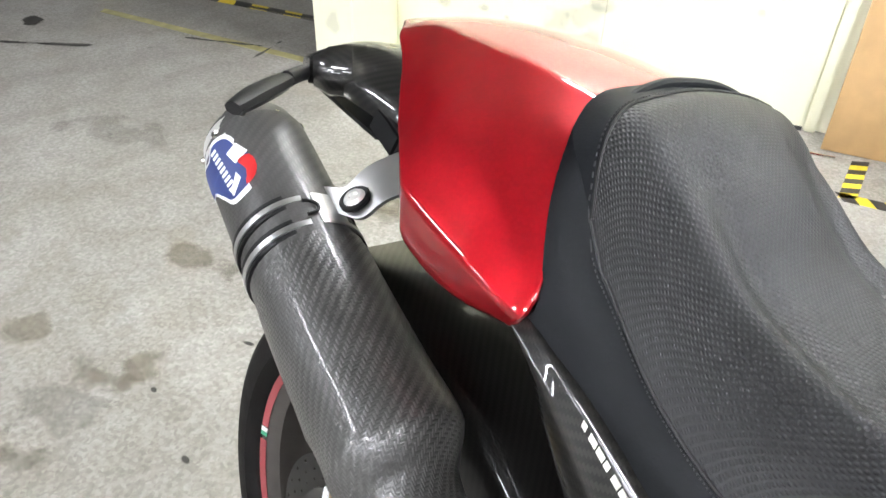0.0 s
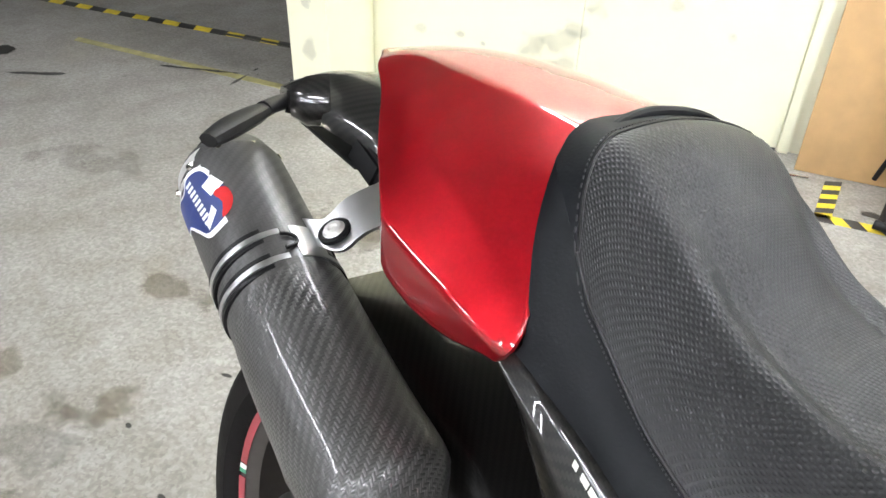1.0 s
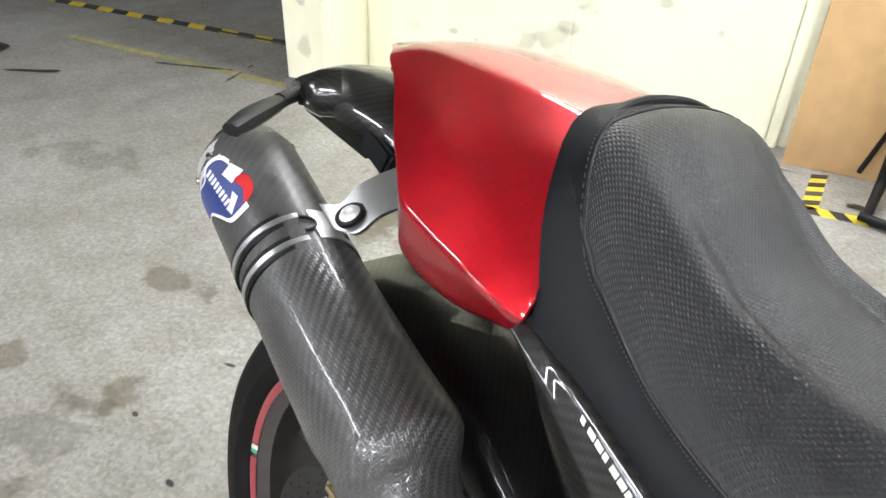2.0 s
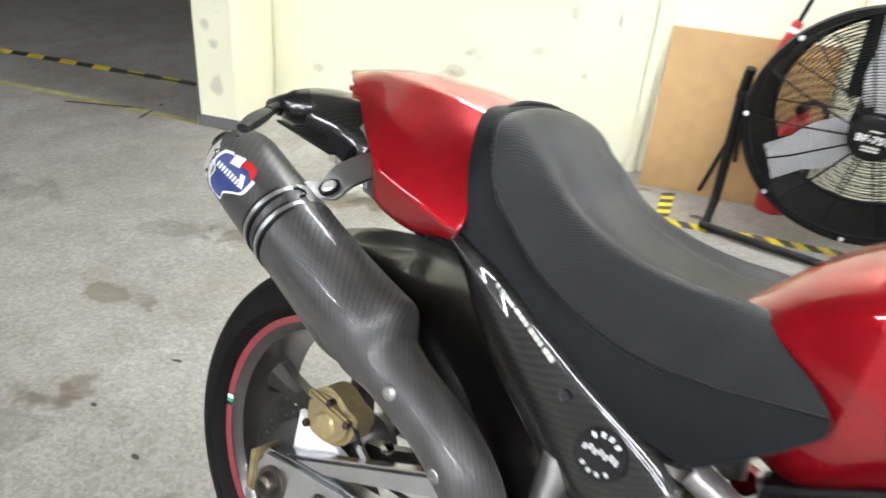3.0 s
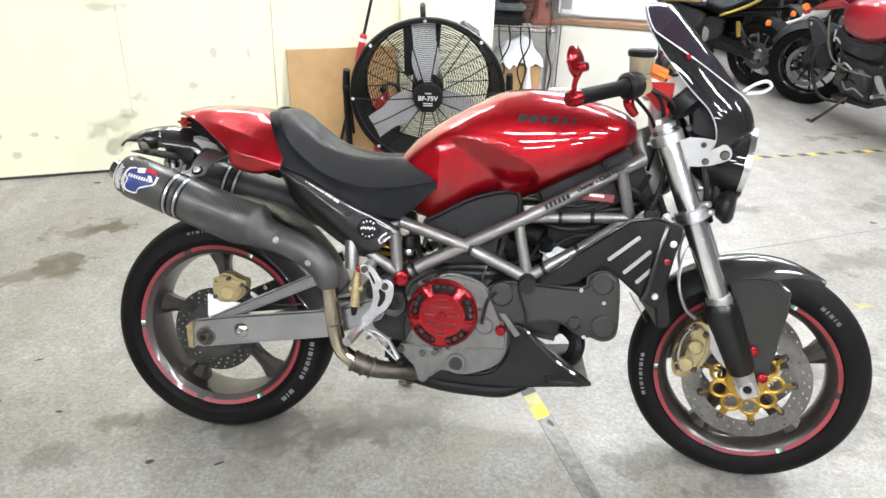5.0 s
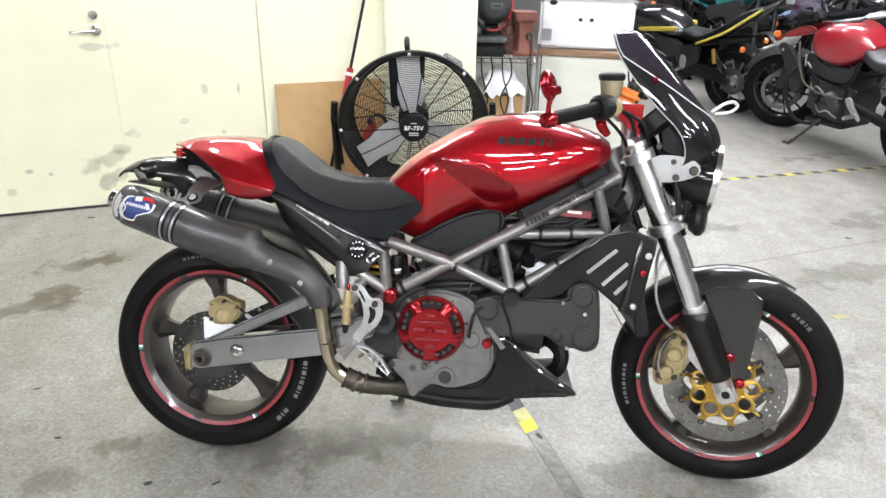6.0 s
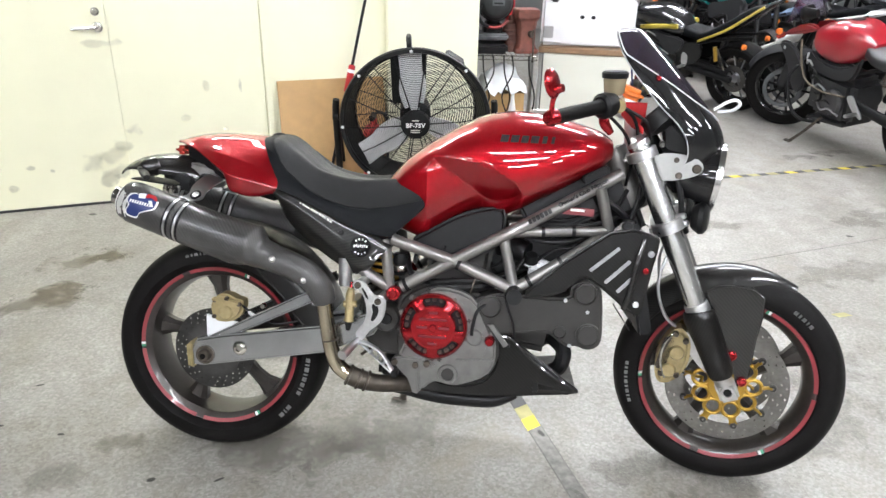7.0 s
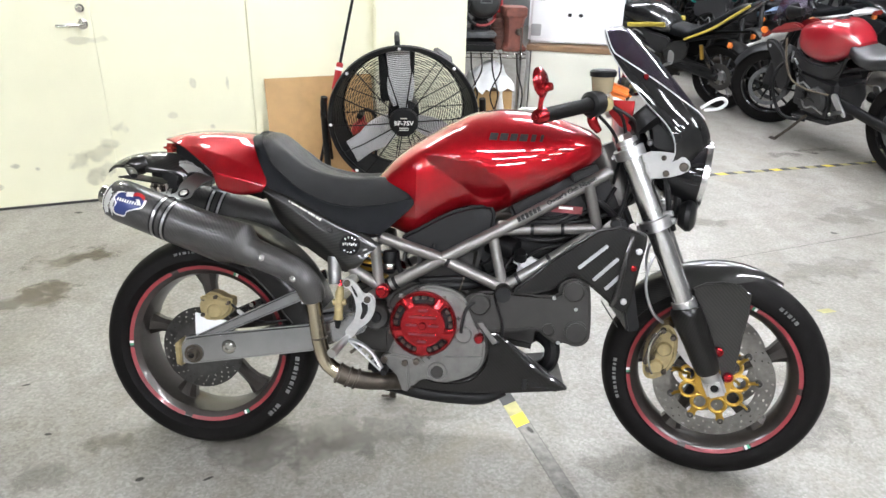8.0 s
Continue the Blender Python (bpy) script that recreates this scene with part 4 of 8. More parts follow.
    path = [c + Vector((-0.004, -sg * 0.018, 0.054)), c + Vector((0.012, -sg * 0.019, 0.059)), c + Vector((0.030, -sg * 0.025, 0.066)), c + Vector((0.036, -sg * 0.040, 0.086)), c + Vector((0.052, -sg * 0.066, 0.106)), c + Vector((0.066, -sg * 0.088, 0.116))]
    rows_ = [[q + d * (w_ * u) for u in (-1, -0.6, 0, 0.6, 1)] for q, w_ in zip(spline(path, 3), [0.017 + 0.0006 * n_ for n_ in range(16)])]
    part("hanger_bracket", sheet(rows_, 0.004), ALU_SATIN, root, "bent steel hanger plate", smooth=50)
    knob = c + Vector((0.031, -sg * 0.024, 0.0700))
    part("hanger_washer", lathe([(0.0105, 0.001), (0.0125, 0.0022), (0.0150, 0.001), (0.0150, -0.003)], knob, (-0.1, sg * 0.6, 0.75), 24), BLACK, root, "black rubber ring")
    part("hanger_bolt", lathe([(0, 0.0012), (0.0035, 0.0015), (0.0045, 0.004), (0.008, 0.004), (0.0105, 0.001), (0.0105, -0.004)], knob, (-0.1, sg * 0.6, 0.75), 18), ZINC, root, "bright button-head bolt")
    return root, a, d


msil, ma, md = muffler(-1)
muffler(1)


def on_muffler(u, ang, lift=0.0012):
    """A place u metres along the right silencer from its end, at an angle round it."""
    s = md.cross(Vector((0, 0, 1))).normalized()
    up = s.cross(md).normalized()
    return ma + md * u + (0.0545 + lift) * (math.cos(ang) * s + math.sin(ang) * up)


def muffler_patch(name, outline, material, lift, label=""):
    bm = bmesh.new()
    ctr = (sum(p[0] for p in outline) / len(outline), sum(p[1] for p in outline) / len(outline))
    rings_ = []
    for f in (0.0, 0.25, 0.5, 0.75, 1.0):
        rings_.append([on_muffler(ctr[0] + (p[0] - ctr[0]) * max(f, 0.001), (ctr[1] + (p[1] - ctr[1]) * max(f, 0.001)) / 0.0545, lift) for p in outline])
    bm = loft(rings_, cap=False)
    return part(name, bm, material, msil, label, smooth=80)


side = 0.0545 * 0.32
EM = [(u * 0.00062 + 0.072, side + v * 0.00062) for u, v in ((-70, 1), (-60, 32), (-23, 47), (8, 62), (40, 66), (68, 46), (73, 5), (43, -16), (10, -38), (-3, -64), (-48, -70), (-62, -49), (-52, -19))]
muffler_patch("sticker_border", smooth_outline(EM, 4), WHITE, 0.0012, "white rounded emblem outline")
cx, cy = 0.0715, side
muffler_patch("sticker_field", smooth_outline([(cx + (x - cx) * 0.87, cy + (y - cy) * 0.87) for x, y in EM], 4), NAVY, 0.0019, "navy emblem field")


def em(pts):
    return [(0.072 + u * 0.00062, side + v * 0.00062) for u, v in pts]


muffler_patch("sticker_bar", em([(-20, 22), (10, 30), (0, 54), (-28, 42)]), WHITE, 0.0026, "white block on emblem")
muffler_patch("sticker_red", smooth_outline(em([(8, 34), (34, 42), (60, 34), (56, 48), (36, 58), (8, 54)]), 3), REDPLAST, 0.0027, "red emblem shape")
muffler_patch("sticker_bar", em([(26, 26), (42, 30), (62, 8), (48, 6)]), WHITE, 0.0028, "white block on emblem")
for k in range(9):
    u0 = -50 + 11.5 * k
    muffler_patch("sticker_letter", em([(u0, -6 + 1.2 * k), (u0 + 7, -5 + 1.2 * k), (u0 + 7, 8 + 1.2 * k), (u0, 7 + 1.2 * k)]), WHITE, 0.0026, "small white bar")

part("exhaust_pipe", tube([(0.335, -0.2, 0.525), (0.345, -0.195, 0.46), (0.36, -0.19, 0.37), (0.38, -0.185, 0.318), (0.415, -0.18, 0.29)], 0.021, 20, 6), STEEL_HOT, BIKE, "polished heat-tinted exhaust pipe")
part("pipe_weld", lathe([(0.0205, -0.003), (0.023, 0), (0.0205, 0.003)], (0.3565, -0.191, 0.392), (0.16, 0.05, -1), 24), STEEL_DARK, BIKE)
joint = part("exhaust_joint", tube([(0.405, -0.18, 0.295), (0.44, -0.175, 0.28), (0.49, -0.16, 0.268), (0.56, -0.13, 0.262), (0.64, -0.09, 0.25)], [0.027, 0.026, 0.024, 0.024, 0.024], 20, 6), STEEL_DARK, BIKE, "sooty dark exhaust joint pipe")
for k, q in enumerate(((0.408, -0.18, 0.293), (0.435, -0.176, 0.282), (0.455, -0.171, 0.276))):
    part("joint_ring", lathe([(0.025, -0.004), (0.03, -0.003), (0.03, 0.003), (0.025, 0.004)], q, (0.93, 0.14, -0.36), 24, True), STEEL_DARK, joint)

# trellis frame
def bar(name, pts, r, material=None, label="", **kw):
    return part(name, tube(pts, r, 14, 4, **kw), material or FRAME, BIKE, label)


for sg in (-1, 1):
    bar("frame_rail", [(0.54, sg * 0.155, 0.54), (0.70, sg * 0.165, 0.635), (0.86, sg * 0.165, 0.727), (1.10, sg * 0.10, 0.865)], 0.0165, None, "silver-grey painted trellis tube")
    bar("frame_brace", [(0.51, sg * 0.155, 0.667), (0.67, sg * 0.165, 0.622), (0.832, sg * 0.175, 0.556)], 0.0155, curve=False)
    bar("frame_brace", [(0.832, sg * 0.172, 0.552), (0.964, sg * 0.16, 0.638), (1.085, sg * 0.10, 0.712)], 0.0155, curve=False)
    bar("frame_brace", [(0.803, sg * 0.165, 0.692), (0.835, sg * 0.172, 0.565)], 0.014)
    bar("frame_brace", [(0.815, sg * 0.162, 0.703), (1.078, sg * 0.11, 0.715)], 0.0135)
    bar("frame_brace", [(1.045, sg * 0.13, 0.83), (1.08, sg * 0.11, 0.71)], 0.0145)
    bar("frame_brace", [(0.49, sg * 0.15, 0.665), (0.508, sg * 0.155, 0.535)], 0.015)
    bar("frame_brace", [(0.508, sg * 0.155, 0.535), (0.42, sg * 0.15, 0.585)], 0.015)
    part("engine_mount", lathe([(0, 0.012), (0.009, 0.012), (0.011, 0.008), (0.017, 0.007), (0.019, 0.003), (0.019, -0.02)], (0.522, sg * 0.185, 0.527), (0, sg, 0), 20), REDANO, BIKE, "red anodised mount bolt")
    part("frame_slider", tube([(0.838, sg * 0.17, 0.548), (0.838, sg * 0.235, 0.548)], [0.022, 0.02], 18), BLACK, BIKE, "black plastic crash bobbin")
    for p0, dv, r in (((0.552, 0.547), (0.16, 0.095), 0.0185), ((0.69, 0.614), (0.15, -0.06), 0.0175), ((0.875, 0.58), (0.13, 0.085), 0.0175), ((0.955, 0.632), (0.13, 0.085), 0.0175), ((0.905, 0.707), (0.2, 0.01), 0.0152), ((0.985, 0.711), (0.2, 0.01), 0.0152)):
        yy = 0.157 if p0[0] < 0.6 else 0.166 if p0[0] < 0.8 else 0.169 if p0[0] < 0.9 and p0[1] < 0.65 else 0.1605 if p0[1] < 0.65 else 0.144 if p0[0] < 0.95 else 0.129
        part("cable_tie", lathe([(r - 0.002, -0.005), (r, -0.004), (r, 0.004), (r - 0.002, 0.005)], (p0[0], sg * yy, p0[1]), (dv[0], 0, dv[1]), 16, True), BLACK, BIKE, "black tie strap")
part("steering_head", lathe([(0.0, -0.09), (0.034, -0.09), (0.034, 0.09), (0.0, 0.09)], (1.125, 0, 0.85), AXIS, 24), FRAME, BIKE)
# lettering along the right-hand rail
rail_d = Vector((1.10 - 0.86, 0.055, 0.865 - 0.727)).normalized()
rot_rail = Matrix(((rail_d.x, 0, 0, 0), (rail_d.y, 0, -1, 0), (rail_d.z, 1, 0, 0), (0, 0, 0, 1)))
text("rail_lettering", "Owner's Club Nippon", 0.016, Matrix.Translation((1.0, -0.1505, 0.815)) @ Matrix.Rotation(radians(12.9), 4, "Z") @ Matrix.Rotation(radians(-29.5), 4, "Y") @ Matrix.Rotation(radians(90), 4, "X"), BLACK, BIKE)
for k in range(6):
    part("rail_bar", box((0.0085, 0.001, 0.013), (0.868 + 0.0098 * k, -0.1825 + 0.0012 * k, 0.737 + 0.0057 * k), (0, -29, 8), 0.0003, 1), BLACK, BIKE)
part("rail_pad", box((0.075, 0.02, 0.022), (1.03, -0.135, 0.862), (0, -26, 13), 0.004), BLACK, BIKE, "black rubber pad on the rail")


# engine
def bolt(at, axis, r, material, parent, label=""):
    return part("bolt", lathe([(0, r * 0.55), (r * 0.5, r * 0.55), (r * 0.55, r * 0.7), (r * 0.9, r * 0.65), (r, r * 0.3), (r, -r)], at, axis, 14), material, parent, label)


CASE_OUT = [(0.525, 0.47), (0.555, 0.525), (0.64, 0.56), (0.75, 0.53), (0.80, 0.45), (0.825, 0.39), (0.80, 0.325), (0.705, 0.276), (0.64, 0.28), (0.60, 0.262), (0.53, 0.33)]
crank = part("crankcase", slab(smooth_outline(CASE_OUT, 3), -0.15, 0.15, 0.012, 3), ENGINE, BIKE, "dark grey cast engine crankcase")
COVER_OUT = [(0.565, 0.42), (0.58, 0.505), (0.64, 0.55), (0.73, 0.53), (0.775, 0.46), (0.80, 0.395), (0.785, 0.325), (0.70, 0.286), (0.64, 0.292), (0.605, 0.268), (0.565, 0.30), (0.54, 0.345)]
part("clutch_cover_base", slab(smooth_outline(COVER_OUT, 3), -0.188, -0.15, 0.008, 3), CASE, BIKE, "light grey cast clutch case")
CL = Vector((0.634, -0.19, 0.448))
clutch = part("clutch_cover", lathe([(0.079, 0.0), (0.089, 0.0), (0.089, 0.006), (0.086, 0.013), (0.080, 0.019), (0.078, 0.014)], CL, (0, -1, 0), 64, True), REDANO, BIKE, "red anodised clutch cover with cut-outs")
part("clutch_basket", lathe([(0, 0.004), (0.08, 0.004), (0.08, 0.0)], CL, (0, -1, 0), 40), BLACK, clutch, "dark clutch basket")
for k in range(24):
    a = 2 * math.pi * k / 24
    part("basket_tab", box((0.010, 0.006, 0.012), (CL.x + 0.072 * math.cos(a), CL.y - 0.006, CL.z + 0.072 * math.sin(a)), (0, -math.degrees(a), 0), 0.002, 1), STEEL_DARK, clutch)
part("cover_face", lathe([(0, 0.026), (0.030, 0.027), (0.050, 0.029), (0.056, 0.0285), (0.059, 0.025), (0.059, 0.01)], CL, (0, -1, 0), 56), REDANO, clutch, "red machined cover face")
for k in range(5):
    a = radians(54 + 72 * k)
    ring = []
    for r, h, hw in ((0.054, 0.0275, 0.36), (0.062, 0.0265, 0.23), (0.071, 0.0225, 0.20), (0.077, 0.0195, 0.24), (0.084, 0.015, 0.36)):
        ring.append([(CL.x + r * math.cos(a + t * hw), CL.y - h + d, CL.z + r * math.sin(a + t * hw)) for t, d in ((-1, 0.003), (-0.8, 0), (0, -0.001), (0.8, 0), (1, 0.003), (1, 0.012), (-1, 0.012))])
    part("cover_arm", loft(ring), REDANO, clutch, "red cover arm", smooth=60)
    bolt((CL.x + 0.089 * math.cos(a), CL.y - 0.004, CL.z + 0.089 * math.sin(a)), (0, -1, 0), 0.006, STEEL_DARK, clutch)


def cover_slot(x0, x1, z, h):
    """A rounded groove across the cover's face, its shade coloured on as a dark inset, with a thin raised lip."""
    out = [(x1 - h / 2 + h / 2 * math.cos(t), z + h / 2 * math.sin(t)) for t in (math.pi * (k / 6 - 0.5) for k in range(7))] + [(x0 + h / 2 - h / 2 * math.cos(t), z - h / 2 * math.sin(t)) for t in (math.pi * (k / 6 - 0.5) for k in range(7))]
    grow = lambda k: [((x0 + x1) / 2 + (x - (x0 + x1) / 2) * (1 + 2 * k / (x1 - x0)), z + (q - z) * (1 + 2 * k / h)) for x, q in out]
    lip = part("cover_slot", slab([(CL.x + x, CL.z + q) for x, q in grow(0.0016)], CL.y - 0.0296, CL.y - 0.02, 0.0008, 1), REDANO, clutch)
    # no real recess: the groove's shade is this slightly proud dark red inset
    part("slot_groove", slab([(CL.x + x, CL.z + q) for x, q in out], CL.y - 0.0301, CL.y - 0.02, 0), RED_GROOVE_SHADE, lip, "dark red inset for the shade in a groove")


for x0, x1, z, h in ((-0.012, 0.012, 0.042, 0.006), (-0.036, 0.036, 0.024, 0.0055), (-0.043, -0.014, 0.002, 0.006), (0.014, 0.043, 0.002, 0.006), (-0.036, 0.036, -0.022, 0.0055), (-0.012, 0.012, -0.041, 0.006)):
    cover_slot(x0, x1, z, h)
part("cover_boss", lathe([(0, 0.0325), (0.008, 0.0325), (0.01, 0.03)], CL, (0, -1, 0), 20), REDANO, clutch)
for k in range(12):
    a = 2 * math.pi * k / 12 + 0.2
    part("case_fin", box((0.012, 0.02, 0.012), (CL.x + 0.094 * math.cos(a), -0.183, CL.z + 0.094 * math.sin(a)), (0, -math.degrees(a), 0), 0.004), CASE if k % 3 else ENGINE, crank)
part("oil_sight_glass", lathe([(0, 0.002), (0.017, 0.002), (0.018, 0.006), (0.025, 0.006), (0.027, 0.0), (0.027, -0.01)], (0.676, -0.189, 0.318), (0, -1, 0), 32), CASE, BIKE, "round oil sight glass")
part("sight_lens", lathe([(0, 0.003), (0.017, 0.003)], (0.676, -0.189, 0.318), (0, -1, 0), 24), ENGINE, BIKE)
part("round_cap", lathe([(0, 0.012), (0.018, 0.012), (0.022, 0.008), (0.022, -0.01)], (0.742, -0.188, 0.425), (0, -1, 0), 32), CASE, BIKE, "grey round case cap")
part("oil_plug", lathe([(0, 0.02), (0.010, 0.02), (0.012, 0.016), (0.014, 0.004), (0.014, -0.01)], (0.782, -0.186, 0.417), (0, -1, 0), 10), REDANO, BIKE, "red anodised oil filler plug")
part("case_boss", box((0.03, 0.03, 0.05), (0.775, -0.175, 0.385), (0, 10, 0), 0.01, 3), CASE, BIKE)
part("case_rib", box((0.10, 0.012, 0.006), (0.745, -0.19, 0.362), (0, -4, 0), 0.002), CASE, BIKE)
part("sprocket_bracket", slab(smooth_outline([(0.525, 0.348), (0.56, 0.36), (0.63, 0.352), (0.64, 0.33), (0.60, 0.32), (0.605, 0.268), (0.585, 0.262), (0.57, 0.30)], 2), -0.2, -0.16, 0.005, 2), CASE, BIKE, "cast alloy rear-set bracket")
for x, z in ((0.535, 0.345), (0.59, 0.34), (0.62, 0.345)):
    bolt((x, -0.2, z), (0, -1, 0), 0.009, STEEL_DARK, BIKE)
part("gearbox", slab(smooth_outline([(0.42, 0.50), (0.56, 0.53), (0.57, 0.38), (0.53, 0.33), (0.44, 0.36)], 3), -0.10, 0.12, 0.012, 3), ENGINE, BIKE, "dark grey gearbox casting")
part("pivot_boss", lathe([(0, 0.004), (0.014, 0.004), (0.017, 0.006), (0.032, 0.006), (0.036, 0.0), (0.036, -0.05)], (0.503, -0.165, 0.452), (0, -1, 0), 32), ENGINE, BIKE, "grey swingarm pivot boss")
part("pivot_plug", lathe([(0, 0.01), (0.014, 0.01), (0.016, 0.006)], (0.503, -0.165, 0.452), (0, -1, 0), 20), BLACK, BIKE)
# belt covers: the horizontal cylinder runs forward
BELT = [(0.735, 0.50), (0.76, 0.535), (0.83, 0.545), (0.97, 0.543), (0.985, 0.572), (1.018, 0.590), (1.052, 0.580), (1.065, 0.555), (1.072, 0.45), (1.062, 0.418), (1.035, 0.408), (1.005, 0.416), (0.985, 0.412), (0.955, 0.43), (0.925, 0.447), (0.86, 0.44), (0.77, 0.433)]
belt = part("belt_cover", slab(smooth_outline(BELT, 3), -0.185, -0.11, 0.008, 3), ENGINE, BIKE, "dark grey timing belt cover")
for x, z, r in ((0.779, 0.508, 0.032), (1.022, 0.557, 0.03), (1.035, 0.448, 0.032), (0.963, 0.452, 0.017)):
    part("cover_ring", lathe([(0, 0.002), (r * 0.8, 0.002), (r * 0.86, 0.006), (r, 0.005), (r, -0.004)], (x, -0.185, z), (0, -1, 0), 32), ENGINE, belt)
for x, z in ((0.972, 0.537), (1.03, 0.51), (0.99, 0.418)):
    bolt((x, -0.184, z), (0, -1, 0), 0.005, ALU, belt)
part("front_cylinder", box((0.26, 0.2, 0.15), (0.93, 0.0, 0.49), (0, -4, 0), 0.02, 3), ENGINE, BIKE, "dark finned front cylinder")
part("exhaust_header", box((0.15, 0.18, 0.09), (0.885, 0.02, 0.405), (0, 8, 0), 0.025, 3), ENGINE, BIKE, "sooty front exhaust header")
part("rear_cylinder", box((0.17, 0.22, 0.20), (0.69, 0.0, 0.62), (0, 8, 0), 0.02, 3), ENGINE, BIKE, "dark finned upright cylinder")
part("airbox", slab(smooth_outline([(0.56, 0.655), (0.60, 0.69), (0.70, 0.745), (0.80, 0.76), (0.80, 0.68), (0.77, 0.64), (0.66, 0.60)], 3), -0.12, 0.12, 0.01, 3), BLACK, BIKE, "black moulded airbox")
part("battery_box", box((0.2, 0.19, 0.12), (0.95, 0.0, 0.765), (0, -28, 0), 0.012, 3), BLACK, BIKE, "black electrics box")
lab = part("red_sticker", box((0.082, 0.0015, 0.02), (0.995, -0.112, 0.762), (0, 3, 6), 0.0005, 1), REDSTRIPE, BIKE, "red sticker with a white bar")
part("sticker_bar", box((0.038, 0.001, 0.007), (0.992, -0.1135, 0.7655), (0, 3, 6), 0.0003, 1), WHITE, lab)
part("coil_pack", box((0.30, 0.15, 0.13), (0.90, 0.02, 0.645), (0, -22, 0), 0.02, 3), BLACK, BIKE, "black ignition unit")
part("throttle_body", tube([(0.80, -0.06, 0.66), (0.87, -0.09, 0.64)], [0.035, 0.03], 20), BLACK, BIKE, "black throttle body")
part("coolant_bottle", box((0.085, 0.06, 0.05), (0.905, -0.095, 0.602), (0, 20, 0), 0.018, 3), PLASTICW, BIKE, "white translucent coolant bottle")
part("bottle_cap", lathe([(0, 0.012), (0.016, 0.012), (0.018, 0.0), (0.018, -0.012)], (0.88, -0.12, 0.632), (0, -0.5, 1), 20), BLACK, BIKE, "black screw cap")
HOSES = [([(0.60, -0.13, 0.53), (0.66, -0.15, 0.545), (0.74, -0.15, 0.55), (0.80, -0.12, 0.56), (0.86, -0.09, 0.56)], 0.013), ([(0.58, -0.12, 0.545), (0.68, -0.15, 0.562), (0.78, -0.14, 0.572), (0.87, -0.08, 0.60)], 0.01),
         ([(0.545, -0.10, 0.62), (0.56, -0.14, 0.58), (0.585, -0.15, 0.56), (0.62, -0.13, 0.55)], 0.008), ([(0.735, -0.2, 0.432), (0.737, -0.2, 0.46), (0.75, -0.19, 0.50), (0.80, -0.17, 0.53), (0.84, -0.15, 0.56)], 0.0045),
         ([(0.845, -0.19, 0.43), (0.84, -0.2, 0.47), (0.822, -0.2, 0.52), (0.82, -0.17, 0.56), (0.86, -0.12, 0.63)], 0.0035), ([(0.86, -0.12, 0.69), (0.92, -0.14, 0.68), (1.0, -0.11, 0.69), (1.08, -0.06, 0.74), (1.13, -0.03, 0.82)], 0.006),
         ([(0.80, -0.15, 0.70), (0.88, -0.13, 0.735), (0.98, -0.1, 0.74), (1.08, -0.05, 0.79)], 0.005), ([(0.79, -0.11, 0.68), (0.81, -0.14, 0.65), (0.80, -0.14, 0.62), (0.775, -0.11, 0.60)], 0.004), ([(0.955, -0.05, 0.40), (0.985, -0.08, 0.375), (0.98, -0.08, 0.33), (0.95, -0.06, 0.30)], 0.022),
         ([(0.65, -0.12, 0.60), (0.645, -0.15, 0.62), (0.65, -0.14, 0.655)], 0.004), ([(0.87, -0.10, 0.60), (0.93, -0.13, 0.655), (1.0, -0.11, 0.67), (1.07, -0.08, 0.70)], 0.0045), ([(0.60, -0.08, 0.66), (0.575, -0.12, 0.63), (0.57, -0.13, 0.60)], 0.006)]
for pts, r in HOSES:
    part("hose", tube(pts, r, 10, 6), BLACK, BIKE, "black rubber hose")
part("hose_clip", tube([(0.735, -0.165, 0.575), (0.728, -0.17, 0.55), (0.722, -0.165, 0.53)], 0.002, 6), STEEL_DARK, BIKE)
part("reservoir_small", lathe([(0, 0.03), (0.018, 0.03), (0.02, 0.02), (0.02, -0.02), (0.014, -0.03)], (0.53, -0.12, 0.595), (0, 0, 1), 20), BLACK, BIKE, "black capped brake reservoir")
part("reservoir_band", lathe([(0.0203, -0.008), (0.0215, -0.006), (0.0215, 0.006), (0.0203, 0.008)], (0.53, -0.12, 0.585), (0, 0, 1), 20, True), CHROME, BIKE)
# belly pan
BELLY = [(0.592, 0.285), (0.605, 0.302), (0.622, 0.304), (0.642, 0.288), (0.669, 0.280), (0.717, 0.279), (0.764, 0.291), (0.795, 0.325), (0.806, 0.369), (0.801, 0.412), (0.819, 0.431), (0.842, 0.418), (0.867, 0.398), (0.941, 0.347), (0.985, 0.315), (1.025, 0.286), (1.012, 0.274), (0.923, 0.263), (0.837, 0.254), (0.718, 0.249), (0.638, 0.252), (0.594, 0.256)]
pan = part("belly_pan", slab(smooth_outline(BELLY, 2), -0.155, -0.135, 0.006, 3), CARBON_SATIN, BIKE, "satin carbon fibre belly pan", smooth=50)
part("pan_floor", loft([[(x, y, z) for y, z in ((-0.15, z1), (-0.11, z0), (0.11, z0), (0.15, z1), (0.11, z0 + 0.012), (-0.11, z0 + 0.012))] for x, z0, z1 in ((0.59, 0.242, 0.262), (0.70, 0.238, 0.258), (0.80, 0.240, 0.262), (0.90, 0.252, 0.275), (1.02, 0.272, 0.29))]), CARBON_SATIN, pan)
part("pan_lip", tube([(0.815, -0.157, 0.422), (0.842, -0.158, 0.416), (0.88, -0.158, 0.38), (0.93, -0.157, 0.338), (0.98, -0.157, 0.308), (1.022, -0.155, 0.282)], 0.006, 8, 4), CARBON, pan, "glossy carbon edge")
